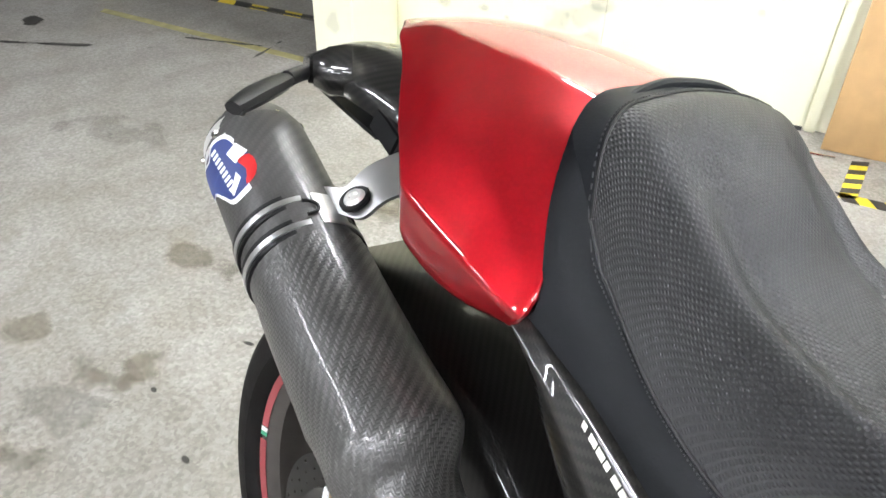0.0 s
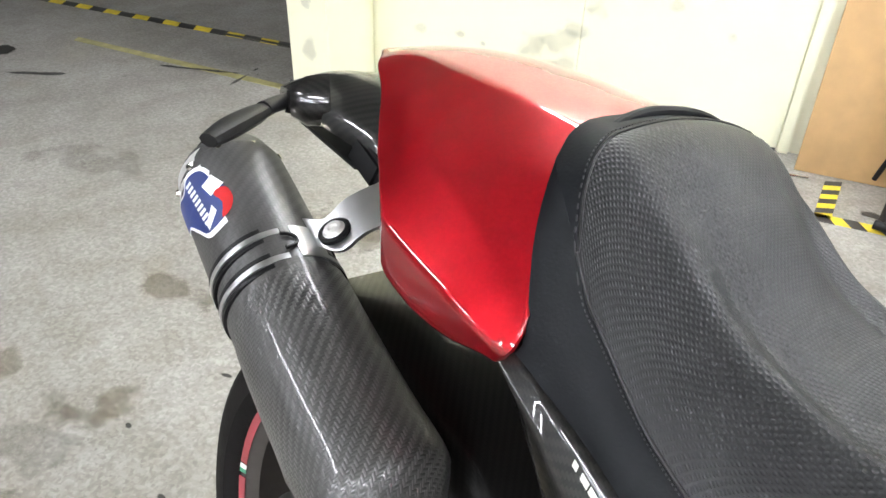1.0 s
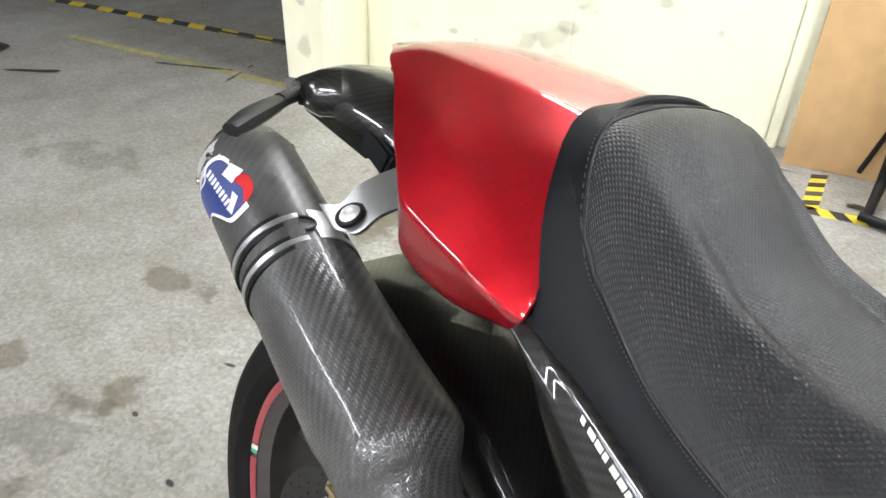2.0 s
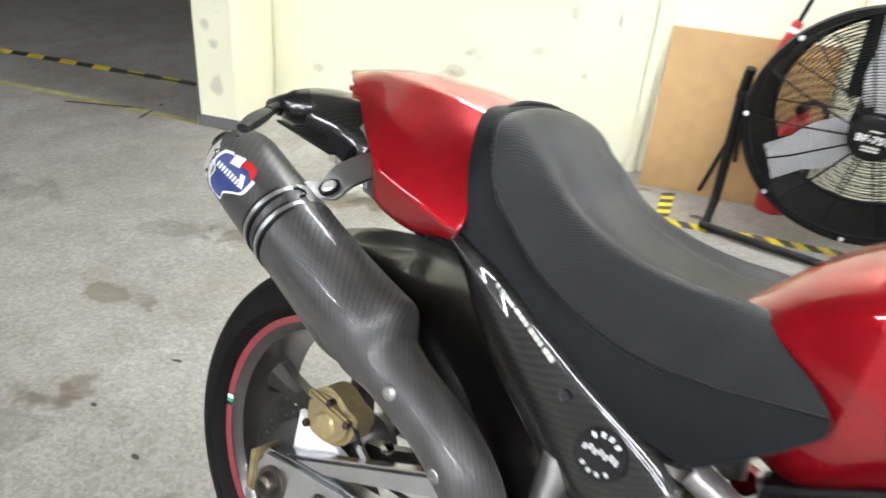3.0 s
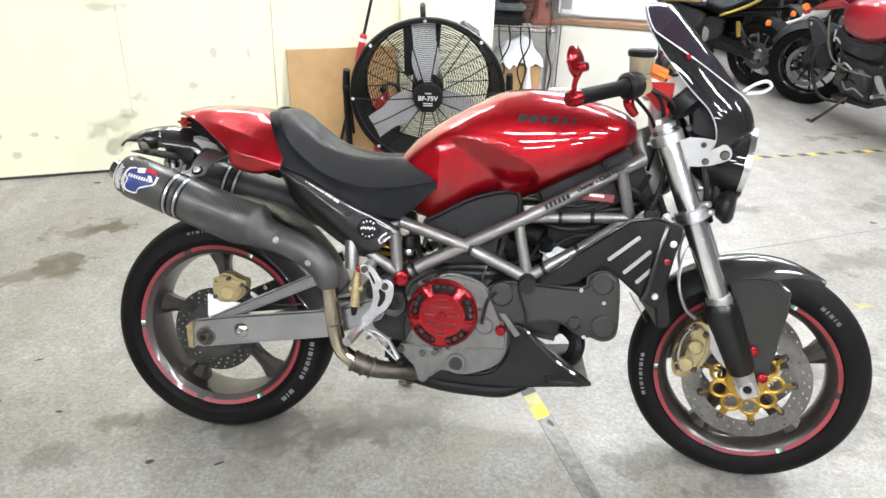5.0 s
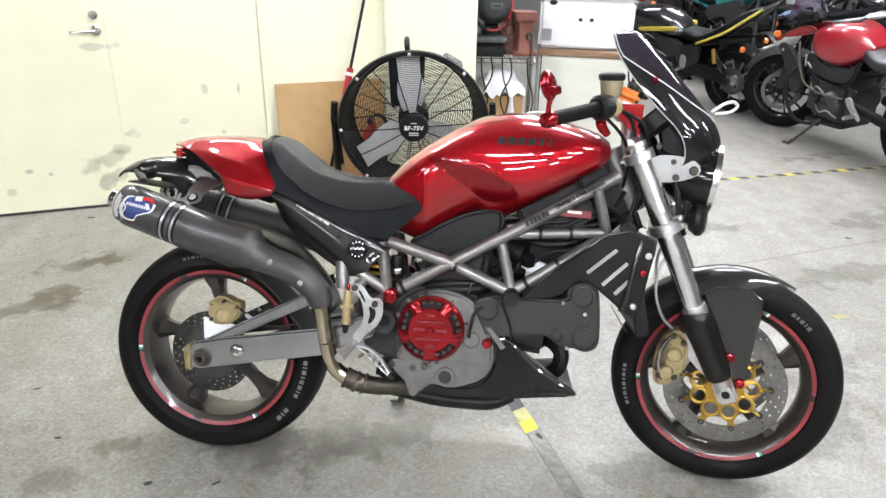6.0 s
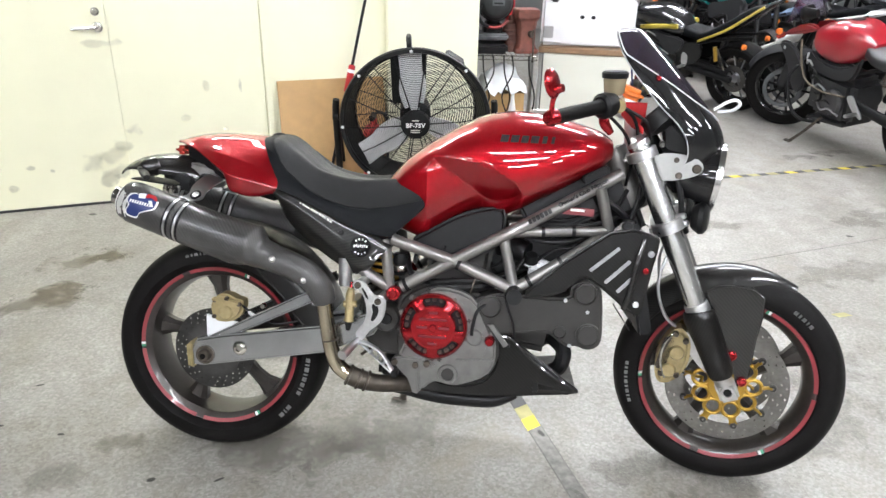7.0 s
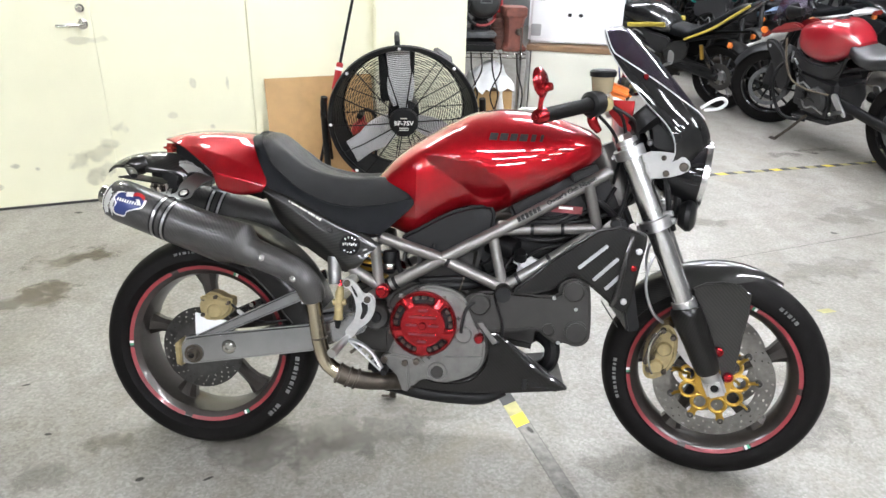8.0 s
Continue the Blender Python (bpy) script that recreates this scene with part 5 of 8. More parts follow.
part("pan_scoop", slab([(0.905, 0.30), (0.918, 0.302), (0.916, 0.275), (0.905, 0.273)], -0.1575, -0.15, 0.001, 1), BLACK, pan, "dark duct opening")
part("pan_wedge", loft([[(0.918, -0.155, 0.298), (0.918, -0.155, 0.272), (0.918, -0.165, 0.285)], [(1.0, -0.154, 0.283), (1.0, -0.154, 0.272), (1.0, -0.156, 0.278)]]), CARBON_SATIN, pan)
part("exhaust_collector", tube([(0.50, -0.13, 0.262), (0.57, -0.115, 0.245), (0.64, -0.10, 0.226), (0.72, -0.095, 0.220), (0.80, -0.095, 0.222), (0.86, -0.09, 0.245)], [0.022, 0.024, 0.024, 0.024, 0.023, 0.018], 18, 5), BLACK, BIKE, "sooty exhaust collector under the pan")
part("pan_rear", box((0.16, 0.15, 0.05), (0.55, -0.01, 0.275), (0, 2, 0), 0.015, 3), BLACK, BIKE, "sooty lower sump")
for x, z in ((0.832, 0.398), (0.612, 0.297)):
    bolt((x, -0.157, z), (0, -1, 0), 0.006, BLACK, pan)
part("pan_bracket", slab([(0.775, 0.46), (0.79, 0.462), (0.832, 0.41), (0.82, 0.402)], -0.192, -0.187, 0.001, 1), CASE, BIKE, "thin alloy bracket")

# radiator and its carbon side shroud
SHROUD = [(0.868, 0.556), (0.90, 0.543), (0.96, 0.556), (1.0, 0.592), (1.03, 0.594), (1.085, 0.555), (1.135, 0.516), (1.162, 0.514), (1.172, 0.56), (1.185, 0.64), (1.196, 0.71), (1.165, 0.724), (1.07, 0.722)]
shroud = part("radiator_shroud", slab(smooth_outline(SHROUD, 2), -0.19, -0.172, 0.007, 3), CARBON_SATIN, BIKE, "satin carbon radiator shroud with slots", smooth=50)
for x0, z0, x1, z1 in ((1.027, 0.62, 1.097, 0.683), (1.067, 0.591, 1.126, 0.651), (1.099, 0.569, 1.133, 0.606)):
    run = math.hypot(x1 - x0, z1 - z0)
    part("shroud_slot", box((run, 0.004, 0.0095), ((x0 + x1) / 2, -0.1905, (z0 + z1) / 2), (0, -math.degrees(math.atan2(z1 - z0, x1 - x0)), 0), 0.0015, 2), ALU_DARK, shroud, "light grey slot")
part("shroud_crease", tube([(1.118, -0.19, 0.525), (1.128, -0.196, 0.56), (1.142, -0.198, 0.64), (1.158, -0.192, 0.71)], 0.007, 10, 4, flat=0.6), CARBON, shroud)
for x, z, mm in ((1.176, 0.672, ALU), (1.166, 0.628, REDANO), (1.148, 0.54, ALU)):
    bolt((x, -0.19, z), (0, -1, 0), 0.0085, mm, shroud)
rad = part("radiator", box((0.035, 0.32, 0.30), (1.155, 0, 0.60), (0, -12, 0), 0.006), BLACK, BIKE, "black cooling radiator")
for k in range(14):
    part("radiator_fin", box((0.003, 0.30, 0.004), (1.176 + 0.0042 * (k - 7), 0, 0.60 + 0.02 * (k - 7)), (0, -12, 0), 0.001, 1), BLACK, rad)
part("shroud_clip", lathe([(0, 0.008), (0.012, 0.008), (0.014, 0.003), (0.014, -0.02)], (1.118, -0.155, 0.735), (0, -1, 0), 18), BLACK, BIKE)
part("frame_lug", slab(smooth_outline([(1.09, 0.73), (1.12, 0.75), (1.145, 0.73), (1.13, 0.705), (1.085, 0.708)], 2), -0.153, -0.142, 0.003, 2), FRAME, BIKE)
part("red_hose_end", tube([(1.09, -0.16, 0.715), (1.135, -0.165, 0.705)], 0.007, 10), REDANO, BIKE, "red hose fitting")

# swingarm, hugger, rear brake
SWING = [(-0.042, 0.33), (-0.035, 0.284), (-0.01, 0.282), (0.33, 0.343), (0.47, 0.405), (0.50, 0.455), (0.47, 0.47), (0.36, 0.424), (0.05, 0.374), (-0.025, 0.358)]
for sg in (-1, 1):
    arm = part("swingarm", slab(SWING, sg * 0.128, sg * 0.166, 0.006, 3), SWINGARM, BIKE, "polished box-section alloy swingarm")
    part("arm_brace", slab([(-0.012, 0.356), (0.084, 0.376), (0.300, 0.482), (0.288, 0.509), (0.262, 0.499)], sg * 0.132, sg * 0.158, 0.005, 3), SWINGARM, arm, "polished alloy upper brace")
    part("chain_adjuster", slab([(-0.055, 0.338), (-0.05, 0.28), (-0.036, 0.276), (-0.04, 0.352)], sg * 0.126, sg * 0.168, 0.003, 2), BRASS, arm, "gold axle adjuster block")
    part("axle_nut", lathe([(0.008, 0.02), (0.013, 0.02), (0.017, 0.016), (0.019, 0.004), (0.026, 0.004), (0.026, -0.002)], (0.0, sg * 0.166, 0.315), (0, sg, 0), 6 * 4), STEEL_DARK, arm, "dark axle nut")
    part("arm_bolt", lathe([(0, 0.004), (0.007, 0.004), (0.008, 0.008), (0.011, 0.008), (0.018, 0.004), (0.02, 0.0)], (0.098, sg * 0.166, 0.34), (0, sg, 0), 24), CHROME, arm, "polished arm bolt")
part("arm_cross", box((0.10, 0.26, 0.07), (0.38, 0, 0.42), (0, -20, 0), 0.02, 3), ALU_DARK, BIKE)
part("rear_axle", tube([(0, -0.16, 0.312), (0, 0.16, 0.312)], 0.012, 14), STEEL_DARK, BIKE)
part("chain", box((0.42, 0.016, 0.014), (0.22, 0.13, 0.335), (0, -8, 0), 0.004), STEEL_DARK, BIKE, "oily drive chain run")


def disc_rotor(name, r0, r1, rows, n, m, material, parent, label):
    """A perforated brake rotor: a ring of cells with real holes."""
    cells = n * 6
    bm = bmesh.new()
    radii = [r0 + (r1 - r0) * k / 15 for k in range(16)]
    V = [[bm.verts.new((r * math.cos(2 * math.pi * j / cells), 0, r * math.sin(2 * math.pi * j / cells))) for j in range(cells)] for r in radii]
    for i in range(15):
        for j in range(cells):
            if i in rows and (j + rows.index(i) * 2) % 6 == 0:
                continue
            bm.faces.new((V[i][j], V[i][(j + 1) % cells], V[i + 1][(j + 1) % cells], V[i + 1][j]))
    bmesh.ops.solidify(bm, geom=bm.faces[:], thickness=0.004)
    return part(name, bm, material, parent, label, m=m, smooth=30)


RC = Matrix.Translation((0, -0.098, 0.312))
rdisc = disc_rotor("rear_disc", 0.075, 0.118, [4, 8, 12], 26, RC, DISC_DARK, BIKE, "dark drilled rear brake disc")
part("disc_carrier", lathe([(0.03, -0.004), (0.078, -0.004), (0.078, 0.004), (0.03, 0.004)], (0, -0.096, 0.312), (0, 1, 0), 40, True), DISC_DARK, rdisc)
cal = part("rear_caliper", slab(smooth_outline([(0.012, 0.468), (0.030, 0.482), (0.053, 0.481), (0.075, 0.470), (0.094, 0.465), (0.092, 0.432), (0.066, 0.406), (0.022, 0.402), (0.006, 0.420), (0.002, 0.446)], 2), -0.136, -0.085, 0.008, 3), BRASS, BIKE, "aged gold rear brake caliper")
part("caliper_cap", lathe([(0, 0.003), (0.017, 0.003), (0.021, 0.0), (0.021, -0.01)], (0.046, -0.137, 0.430), (0, -1, 0), 24), BRASS, cal)
part("caliper_bridge", box((0.080, 0.012, 0.014), (0.048, -0.138, 0.463), (0, 6, 0), 0.004, 2), BRASS, cal)
for x, z in ((0.016, 0.464), (0.050, 0.470), (0.085, 0.456), (0.014, 0.418)):
    bolt((x, -0.138, z), (0, -1, 0), 0.006, STEEL_DARK, cal)
part("caliper_plate", slab([(-0.014, 0.418), (0.02, 0.410), (0.085, 0.398), (0.085, 0.372), (0.02, 0.357), (-0.013, 0.352)], -0.126, -0.114, 0.002, 2), PLASTICW, BIKE, "pale caliper carrier plate")
part("brake_line", tube([(0.085, -0.125, 0.455), (0.12, -0.13, 0.43), (0.14, -0.13, 0.415), (0.2, -0.12, 0.405), (0.32, -0.11, 0.43), (0.40, -0.13, 0.45)], 0.0035, 8), BLACK, BIKE, "thin brake hose")
part("line_clip", box((0.03, 0.012, 0.01), (0.122, -0.132, 0.428), (0, 35, 0), 0.003), ALU, BIKE)
rows = []
for i in range(31):
    f = i / 30
    a = radians(108 - 104 * f)
    low = 0.338 - 0.075 * step(0.12, 0.55, f) + 0.04 * step(0.75, 1.0, f)
    prof = [(-0.117, low), (-0.119, 0.5 * (low + 0.336)), (-0.114, 0.336), (-0.100, 0.350), (-0.06, 0.358), (0, 0.361)]
    prof = prof + [(-y, r) for y, r in prof[-2::-1]]
    rows.append([(r * math.cos(a), y, 0.312 + r * math.sin(a)) for y, r in prof])
hug = part("rear_hugger", sheet(rows, 0.004), CARBON_SATIN, BIKE, "satin carbon rear tyre hugger", smooth=60)
part("hugger_lip", tube([rows[i][0] for i in range(4, 31)], 0.003, 8, 1, curve=False), CARBON, hug, "rolled carbon edge")
part("hugger_bolt", lathe([(0, 0.006), (0.006, 0.006), (0.008, 0.0), (0.008, -0.006)], (0.148, -0.121, 0.452), (0, -1, 0), 14), CHROME, hug, "bright fixing bolt")
# shock absorber
part("shock_body", tube([(0.40, -0.02, 0.66), (0.45, -0.02, 0.52)], 0.03, 20), BLACK, BIKE, "black rear shock body")
for k in range(7):
    part("spring_coil", tube([(0.44 + 0.036 * math.cos(a) * 1.0 + 0.006 * (k + a / 6.28), -0.05 + 0.036 * math.sin(a), 0.66 - 0.02 * (k + a / 6.28)) for a in (2 * math.pi * j / 14 for j in range(15))], 0.0055, 8, 1, curve=False), GOLD, BIKE, "yellow shock spring coil")
part("shock_reservoir", tube([(0.385, -0.155, 0.61), (0.388, -0.155, 0.535)], 0.018, 18), ALU, BIKE, "grey alloy shock reservoir")
# rear-set foot controls
hang = part("footpeg_hanger", slab(smooth_outline([(0.4245, 0.5616), (0.4433, 0.563), (0.4568, 0.552), (0.477, 0.527), (0.494, 0.527), (0.508, 0.515), (0.507, 0.480), (0.493, 0.451), (0.468, 0.430), (0.453, 0.408), (0.438, 0.404), (0.432, 0.424), (0.4535, 0.4536), (0.458, 0.4896), (0.447, 0.5256), (0.4255, 0.5456)], 3), -0.221, -0.208, 0.004, 2), ALU, BIKE, "polished alloy footpeg hanger plate", smooth=50)
part("hanger_slot", slab(smooth_outline([(0.473, 0.5016), (0.487, 0.503), (0.4905, 0.48), (0.4785, 0.459), (0.471, 0.461), (0.476, 0.4816)], 3), -0.2222, -0.2195, 0.0006, 1), BLACK, hang, "dark lightening slot")
part("hanger_slot", slab(smooth_outline([(0.444, 0.546), (0.452, 0.54), (0.462, 0.522), (0.461, 0.515), (0.452, 0.528)], 3), -0.2222, -0.2195, 0.0006, 1), BLACK, hang, "dark lightening slot")
for x, z in ((0.435, 0.552), (0.489, 0.512)):
    part("hanger_boss", tube([(x, -0.2245, z), (x + 0.006, -0.15, z)], 0.013, 18), ALU_SATIN, hang)
    bolt((x, -0.226, z), (0, -1, 0), 0.009, STEEL_DARK, hang)
part("footpeg", tube([(0.440, -0.215, 0.405), (0.435, -0.235, 0.402), (0.415, -0.300, 0.385)], [0.009, 0.010, 0.0125], 16, curve=False), ALU_SATIN, BIKE, "knurled alloy footpeg")
ped = part("brake_pedal", tube([(0.440, -0.228, 0.402), (0.472, -0.232, 0.397), (0.505, -0.236, 0.377), (0.535, -0.24, 0.335)], [0.012, 0.009, 0.008, 0.010], 10, 5, flat=0.5), ALU_DARK, BIKE, "polished alloy brake pedal")
part("pedal_arm", tube([(0.45, -0.226, 0.396), (0.478, -0.23, 0.372), (0.51, -0.234, 0.345), (0.532, -0.238, 0.328)], [0.008, 0.005, 0.005, 0.006], 10, 5, flat=0.6), ALU_DARK, ped)
for s in (0.25, 0.5, 0.75):
    q0, q1 = Vector((0.462, -0.23, 0.398)).lerp(Vector((0.53, -0.239, 0.34)), s), Vector((0.458, -0.23, 0.388)).lerp(Vector((0.525, -0.237, 0.333)), s)
    part("pedal_web", tube([q0, q1], 0.004, 8), ALU_DARK, ped)
part("pedal_tip", lathe([(0, 0.01), (0.008, 0.01), (0.010, 0.0), (0.010, -0.02)], (0.541, -0.245, 0.328), (0, -1, 0), 14), BLACK, ped)
bc = part("rear_master_cylinder", tube([(0.414, -0.205, 0.54), (0.412, -0.205, 0.52), (0.41, -0.205, 0.46), (0.409, -0.205, 0.45)], [0.008, 0.012, 0.012, 0.014], 16, curve=False), BRASS, BIKE, "brass rear brake master cylinder")
part("cylinder_lug", tube([(0.395, -0.205, 0.495), (0.43, -0.205, 0.497)], 0.009, 12), BRASS, bc)
part("cylinder_boot", tube([(0.409, -0.205, 0.45), (0.408, -0.205, 0.425)], [0.011, 0.006], 12), BLACK, bc)
part("hose_union", tube([(0.414, -0.205, 0.54), (0.416, -0.203, 0.555)], 0.006, 10), REDANO, bc, "red union fitting")
part("side_stand", tube([(0.56, 0.12, 0.30), (0.54, 0.17, 0.20), (0.50, 0.245, 0.073)], [0.013, 0.012, 0.011], 12), STEEL_DARK, BIKE, "dark steel side stand")
part("stand_foot", box((0.05, 0.04, 0.008), (0.49, 0.252, 0.068), (-15, 0, 0), 0.003), STEEL_DARK, BIKE)
part("shift_rod", tube([(0.47, 0.05, 0.34), (0.40, 0.02, 0.285)], 0.005, 8), STEEL_DARK, BIKE)


# ---- steered front end ----
def fpart(name, bm, material, parent=BIKE, label="", smooth=35):
    return part(name, bm, material, parent, label, smooth, STEER)


def bpart(name, bm, material, parent=BIKE, label="", smooth=35):
    return part(name, bm, material, parent, label, smooth, BARS)


def leg(k, y, f=0.0):
    return FRONT + AXIS * k + FWD * f + Vector((0, y, 0))


for sg in (-1, 1):
    y = sg * 0.1073
    fk = fpart("fork_leg", tube([leg(0.235, y), leg(0.25, y), leg(0.44, y), leg(0.70, y)], [0.027, 0.0275, 0.029, 0.029], 28, curve=False), SILVER, BIKE, "polished silver upper fork tube")
    fpart("fork_collar", lathe([(0.0, -0.012), (0.032, -0.012), (0.033, -0.004), (0.031, 0.012), (0.02, 0.014)], leg(0.243, y), AXIS, 28), ALU, fk)
    fpart("fork_cap", lathe([(0.029, 0), (0.029, 0.012), (0.02, 0.016), (0.012, 0.026), (0, 0.026)], leg(0.70, y), AXIS, 24), ALU, fk)
    fpart("fork_guard", tube([leg(0.04, y * 1.06), leg(0.06, y * 1.06), leg(0.16, y * 1.07, 0.0), leg(0.215, y * 1.07, -0.002), leg(0.235, y * 1.05)], [0.026, 0.034, 0.039, 0.042, 0.038], 20, 3, flat=0.85), CARBON_SATIN, fk, "satin carbon fork guard")
    fpart("fork_foot", merge(box((0.052, 0.030, 0.062), tuple(leg(0.0, y * 0.98)), (0, -24.3, 0), 0.007, 3), tube([leg(0.02, y * 1.0), leg(0.06, y * 1.04)], [0.024, 0.027], 18)), ALU, fk, "cast alloy axle clamp")
    fpart("axle_end", lathe([(0.0, 0.006), (0.011, 0.006), (0.012, 0.012), (0.018, 0.012), (0.02, 0.0)], leg(0.0, sg * 0.117), (0, sg, 0), 24), ALU, fk)
    fpart("axle_hole", lathe([(0.0, 0.009), (0.011, 0.009)], leg(0.0, sg * 0.117), (0, sg, 0), 8), BLACK, fk)
    DM = STEER @ Matrix.Translation(FRONT + Vector((0, sg * 0.075, 0)))
    fd = disc_rotor("front_disc", 0.112, 0.16, [3, 8, 12], 30, DM, DISC, BIKE, "large drilled steel front brake disc")
    CB = FRONT + Vector((0, sg * 0.082, 0))
    fpart("disc_bell", lathe([(0.030, -0.006), (0.046, -0.006), (0.050, 0.0), (0.046, 0.006), (0.030, 0.006)], CB, (0, 1, 0), 40, True), GOLD, fd, "gold anodised disc carrier")
    for k in range(9):
        a = 2 * math.pi * k / 9 + 0.1
        c, s = math.cos(a), math.sin(a)
        m_ = CB + Vector((0.068 * c, 0, 0.068 * s))
        fpart("carrier_ring", tube([m_ + Vector((0.0215 * math.cos(t), 0, 0.0215 * math.sin(t))) for t in (2 * math.pi * j / 16 for j in range(16))], 0.0055, 8, curve=False, closed=True, flat=0.9), GOLD, fd, "pierced gold carrier lobe")
        p0, p1 = CB + Vector((0.088 * c, 0, 0.088 * s)), CB + Vector((0.114 * c, -sg * 0.002, 0.114 * s))
        fpart("carrier_arm", tube([p0, p0.lerp(p1, 0.5), p1], [0.013, 0.009, 0.012], 8, 3, flat=0.4), GOLD, fd, "gold carrier arm")
        fpart("disc_button", lathe([(0.003, 0.004), (0.008, 0.004), (0.010, 0.0), (0.010, -0.006)], FRONT + Vector((0.117 * c, sg * 0.082, 0.117 * s)), (0, sg, 0), 16), DISC_DARK, fd, "steel disc button")
    CAL = [(1.283, 0.45), (1.313, 0.470), (1.336, 0.445), (1.342, 0.41), (1.336, 0.361), (1.306, 0.318), (1.272, 0.308), (1.256, 0.335), (1.258, 0.39)]
    fc = fpart("front_caliper", slab(smooth_outline(CAL, 3), sg * 0.05, sg * 0.118, 0.012, 3), BRASS, BIKE, "aged gold four-piston brake caliper")
    for x, z, r in ((1.307, 0.404, 0.021), (1.290, 0.352, 0.02)):
        fpart("piston_boss", lathe([(0, 0.008), (r * 0.8, 0.008), (r, 0.002), (r, -0.01)], (x, sg * 0.118, z), (0, sg, 0), 24), BRASS, fc)
    for x, z, mm in ((1.300, 0.456, STEEL_DARK), (1.327, 0.439, STEEL_DARK), (1.272, 0.339, STEEL_DARK), (1.312, 0.339, STEEL_DARK)):
        bolt_ = fpart("caliper_bolt", lathe([(0, 0.006), (0.006, 0.006), (0.008, 0.003), (0.008, -0.008)], (x, sg * 0.118, z), (0, sg, 0), 12), mm, fc)
    fpart("caliper_bridge", box((0.030, 0.012, 0.095), (1.278, sg * 0.112, 0.396), (0, 12, 0), 0.004), STEEL_DARK, fc, "dark caliper bridge")
    fpart("bleed_pipe", tube([(1.294, sg * 0.122, 0.459), (1.272, sg * 0.126, 0.424), (1.268, sg * 0.126, 0.374), (1.282, sg * 0.122, 0.329)], 0.003, 8), CHROME, fc, "steel bridge pipe")
    fpart("caliper_mount", slab(smooth_outline([(1.332, 0.464), (1.367, 0.424), (1.41, 0.366), (1.39, 0.35), (1.344, 0.394), (1.327, 0.444)], 2), sg * 0.085, sg * 0.105, 0.004, 2), ALU, fc, "alloy caliper mount")
    fpart("brake_hose", tube([(1.297, sg * 0.10, 0.472), (1.267, sg * 0.115, 0.504), (1.244, sg * 0.12, 0.564), (1.244, sg * 0.115, 0.624), (1.267, sg * 0.09, 0.694), (1.282, sg * 0.05, 0.764)], 0.0045, 8), ALU_DARK, BIKE, "braided front brake hose")
    # fender cheek in front of the leg, with red bolts
    CH = [(1.366, 0.575), (1.40, 0.50), (1.426, 0.43), (1.444, 0.388), (1.460, 0.335), (1.478, 0.316), (1.494, 0.325), (1.500, 0.38), (1.504, 0.457), (1.512, 0.575), (1.44, 0.60)]
    fpart("fender_cheek", slab(smooth_outline(CH, 2), sg * 0.078, sg * 0.09, 0.004, 3), CARBON, BIKE, "carbon fender side plate")
    for x, z in ((1.448, 0.407), (1.481, 0.337)):
        fpart("cheek_bolt", lathe([(0, 0.008), (0.007, 0.008), (0.008, 0.012), (0.012, 0.01), (0.014, 0.0)], (x, sg * 0.091, z), (0, sg, 0), 16), REDANO, BIKE, "red anodised bolt")
    fpart("yoke_end", lathe([(0.031, -0.016), (0.04, -0.014), (0.04, 0.014), (0.031, 0.016)], leg(0.475, y), AXIS, 28, True), ALU, BIKE, "alloy lower yoke clamp")
    fpart("yoke_end", lathe([(0.03, -0.014), (0.039, -0.012), (0.039, 0.012), (0.03, 0.014)], leg(0.675, y), AXIS, 28, True), ALU, BIKE, "alloy upper yoke clamp")
    for d in (-0.008, 0.012):
        fpart("yoke_bolt", lathe([(0, 0.006), (0.007, 0.006), (0.009, 0.0), (0.009, -0.02)], leg(0.475 + d, sg * 0.10, 0.044), (0.9, sg * 0.3, 0.3), 12), ALU, BIKE)
fpart("lower_yoke", box((0.06, 0.21, 0.03), tuple(leg(0.475, 0, -0.02)), (0, -24.5, 0), 0.008), ALU, BIKE, "alloy lower yoke")
fpart("upper_yoke", box((0.06, 0.21, 0.022), tuple(leg(0.675, 0, -0.02)), (0, -24.5, 0), 0.008), ALU, BIKE, "alloy upper yoke")
# front fender
rows = []
for i in range(31):
    a = radians(150 - 89 * i / 30)
    r = 0.324 - 0.006 * step(0.75, 1, i / 30)
    w = 0.072 * (1 - 0.75 * step(0.62, 1.0, i / 30)) + 0.003
    dip = 0.055 * (1 - 0.75 * step(0.6, 1.0, i / 30))
    rows.append([(FRONT.x + (r - dip * abs(u) ** 2.6) * math.cos(a), w * u, FRONT.z + (r - dip * abs(u) ** 2.6) * math.sin(a)) for u in (k / 8 for k in range(-8, 9))])
fpart("front_fender", sheet(rows, 0.004), CARBON, BIKE, "glossy carbon front fender", 60)

# headlamp, fly screen and brackets
fpart("headlamp_shell", lathe([(0, -0.10), (0.05, -0.095), (0.078, -0.06), (0.088, 0.0), (0.09, 0.02)], (1.335, 0, 0.87), (1, 0, -0.12), 36), GLOSSBLACK, BIKE, "black headlamp shell")
fpart("headlamp_rim", lathe([(0.084, 0.018), (0.092, 0.018), (0.092, 0.032), (0.084, 0.034)], (1.335, 0, 0.87), (1, 0, -0.12), 40, True), ALU_BRIGHT, BIKE, "chromed headlamp rim")
fpart("headlamp_lens", lathe([(0, 0.04), (0.05, 0.037), (0.085, 0.028)], (1.335, 0, 0.87), (1, 0, -0.12), 36), PLASTICW, BIKE, "clear ribbed headlamp lens")
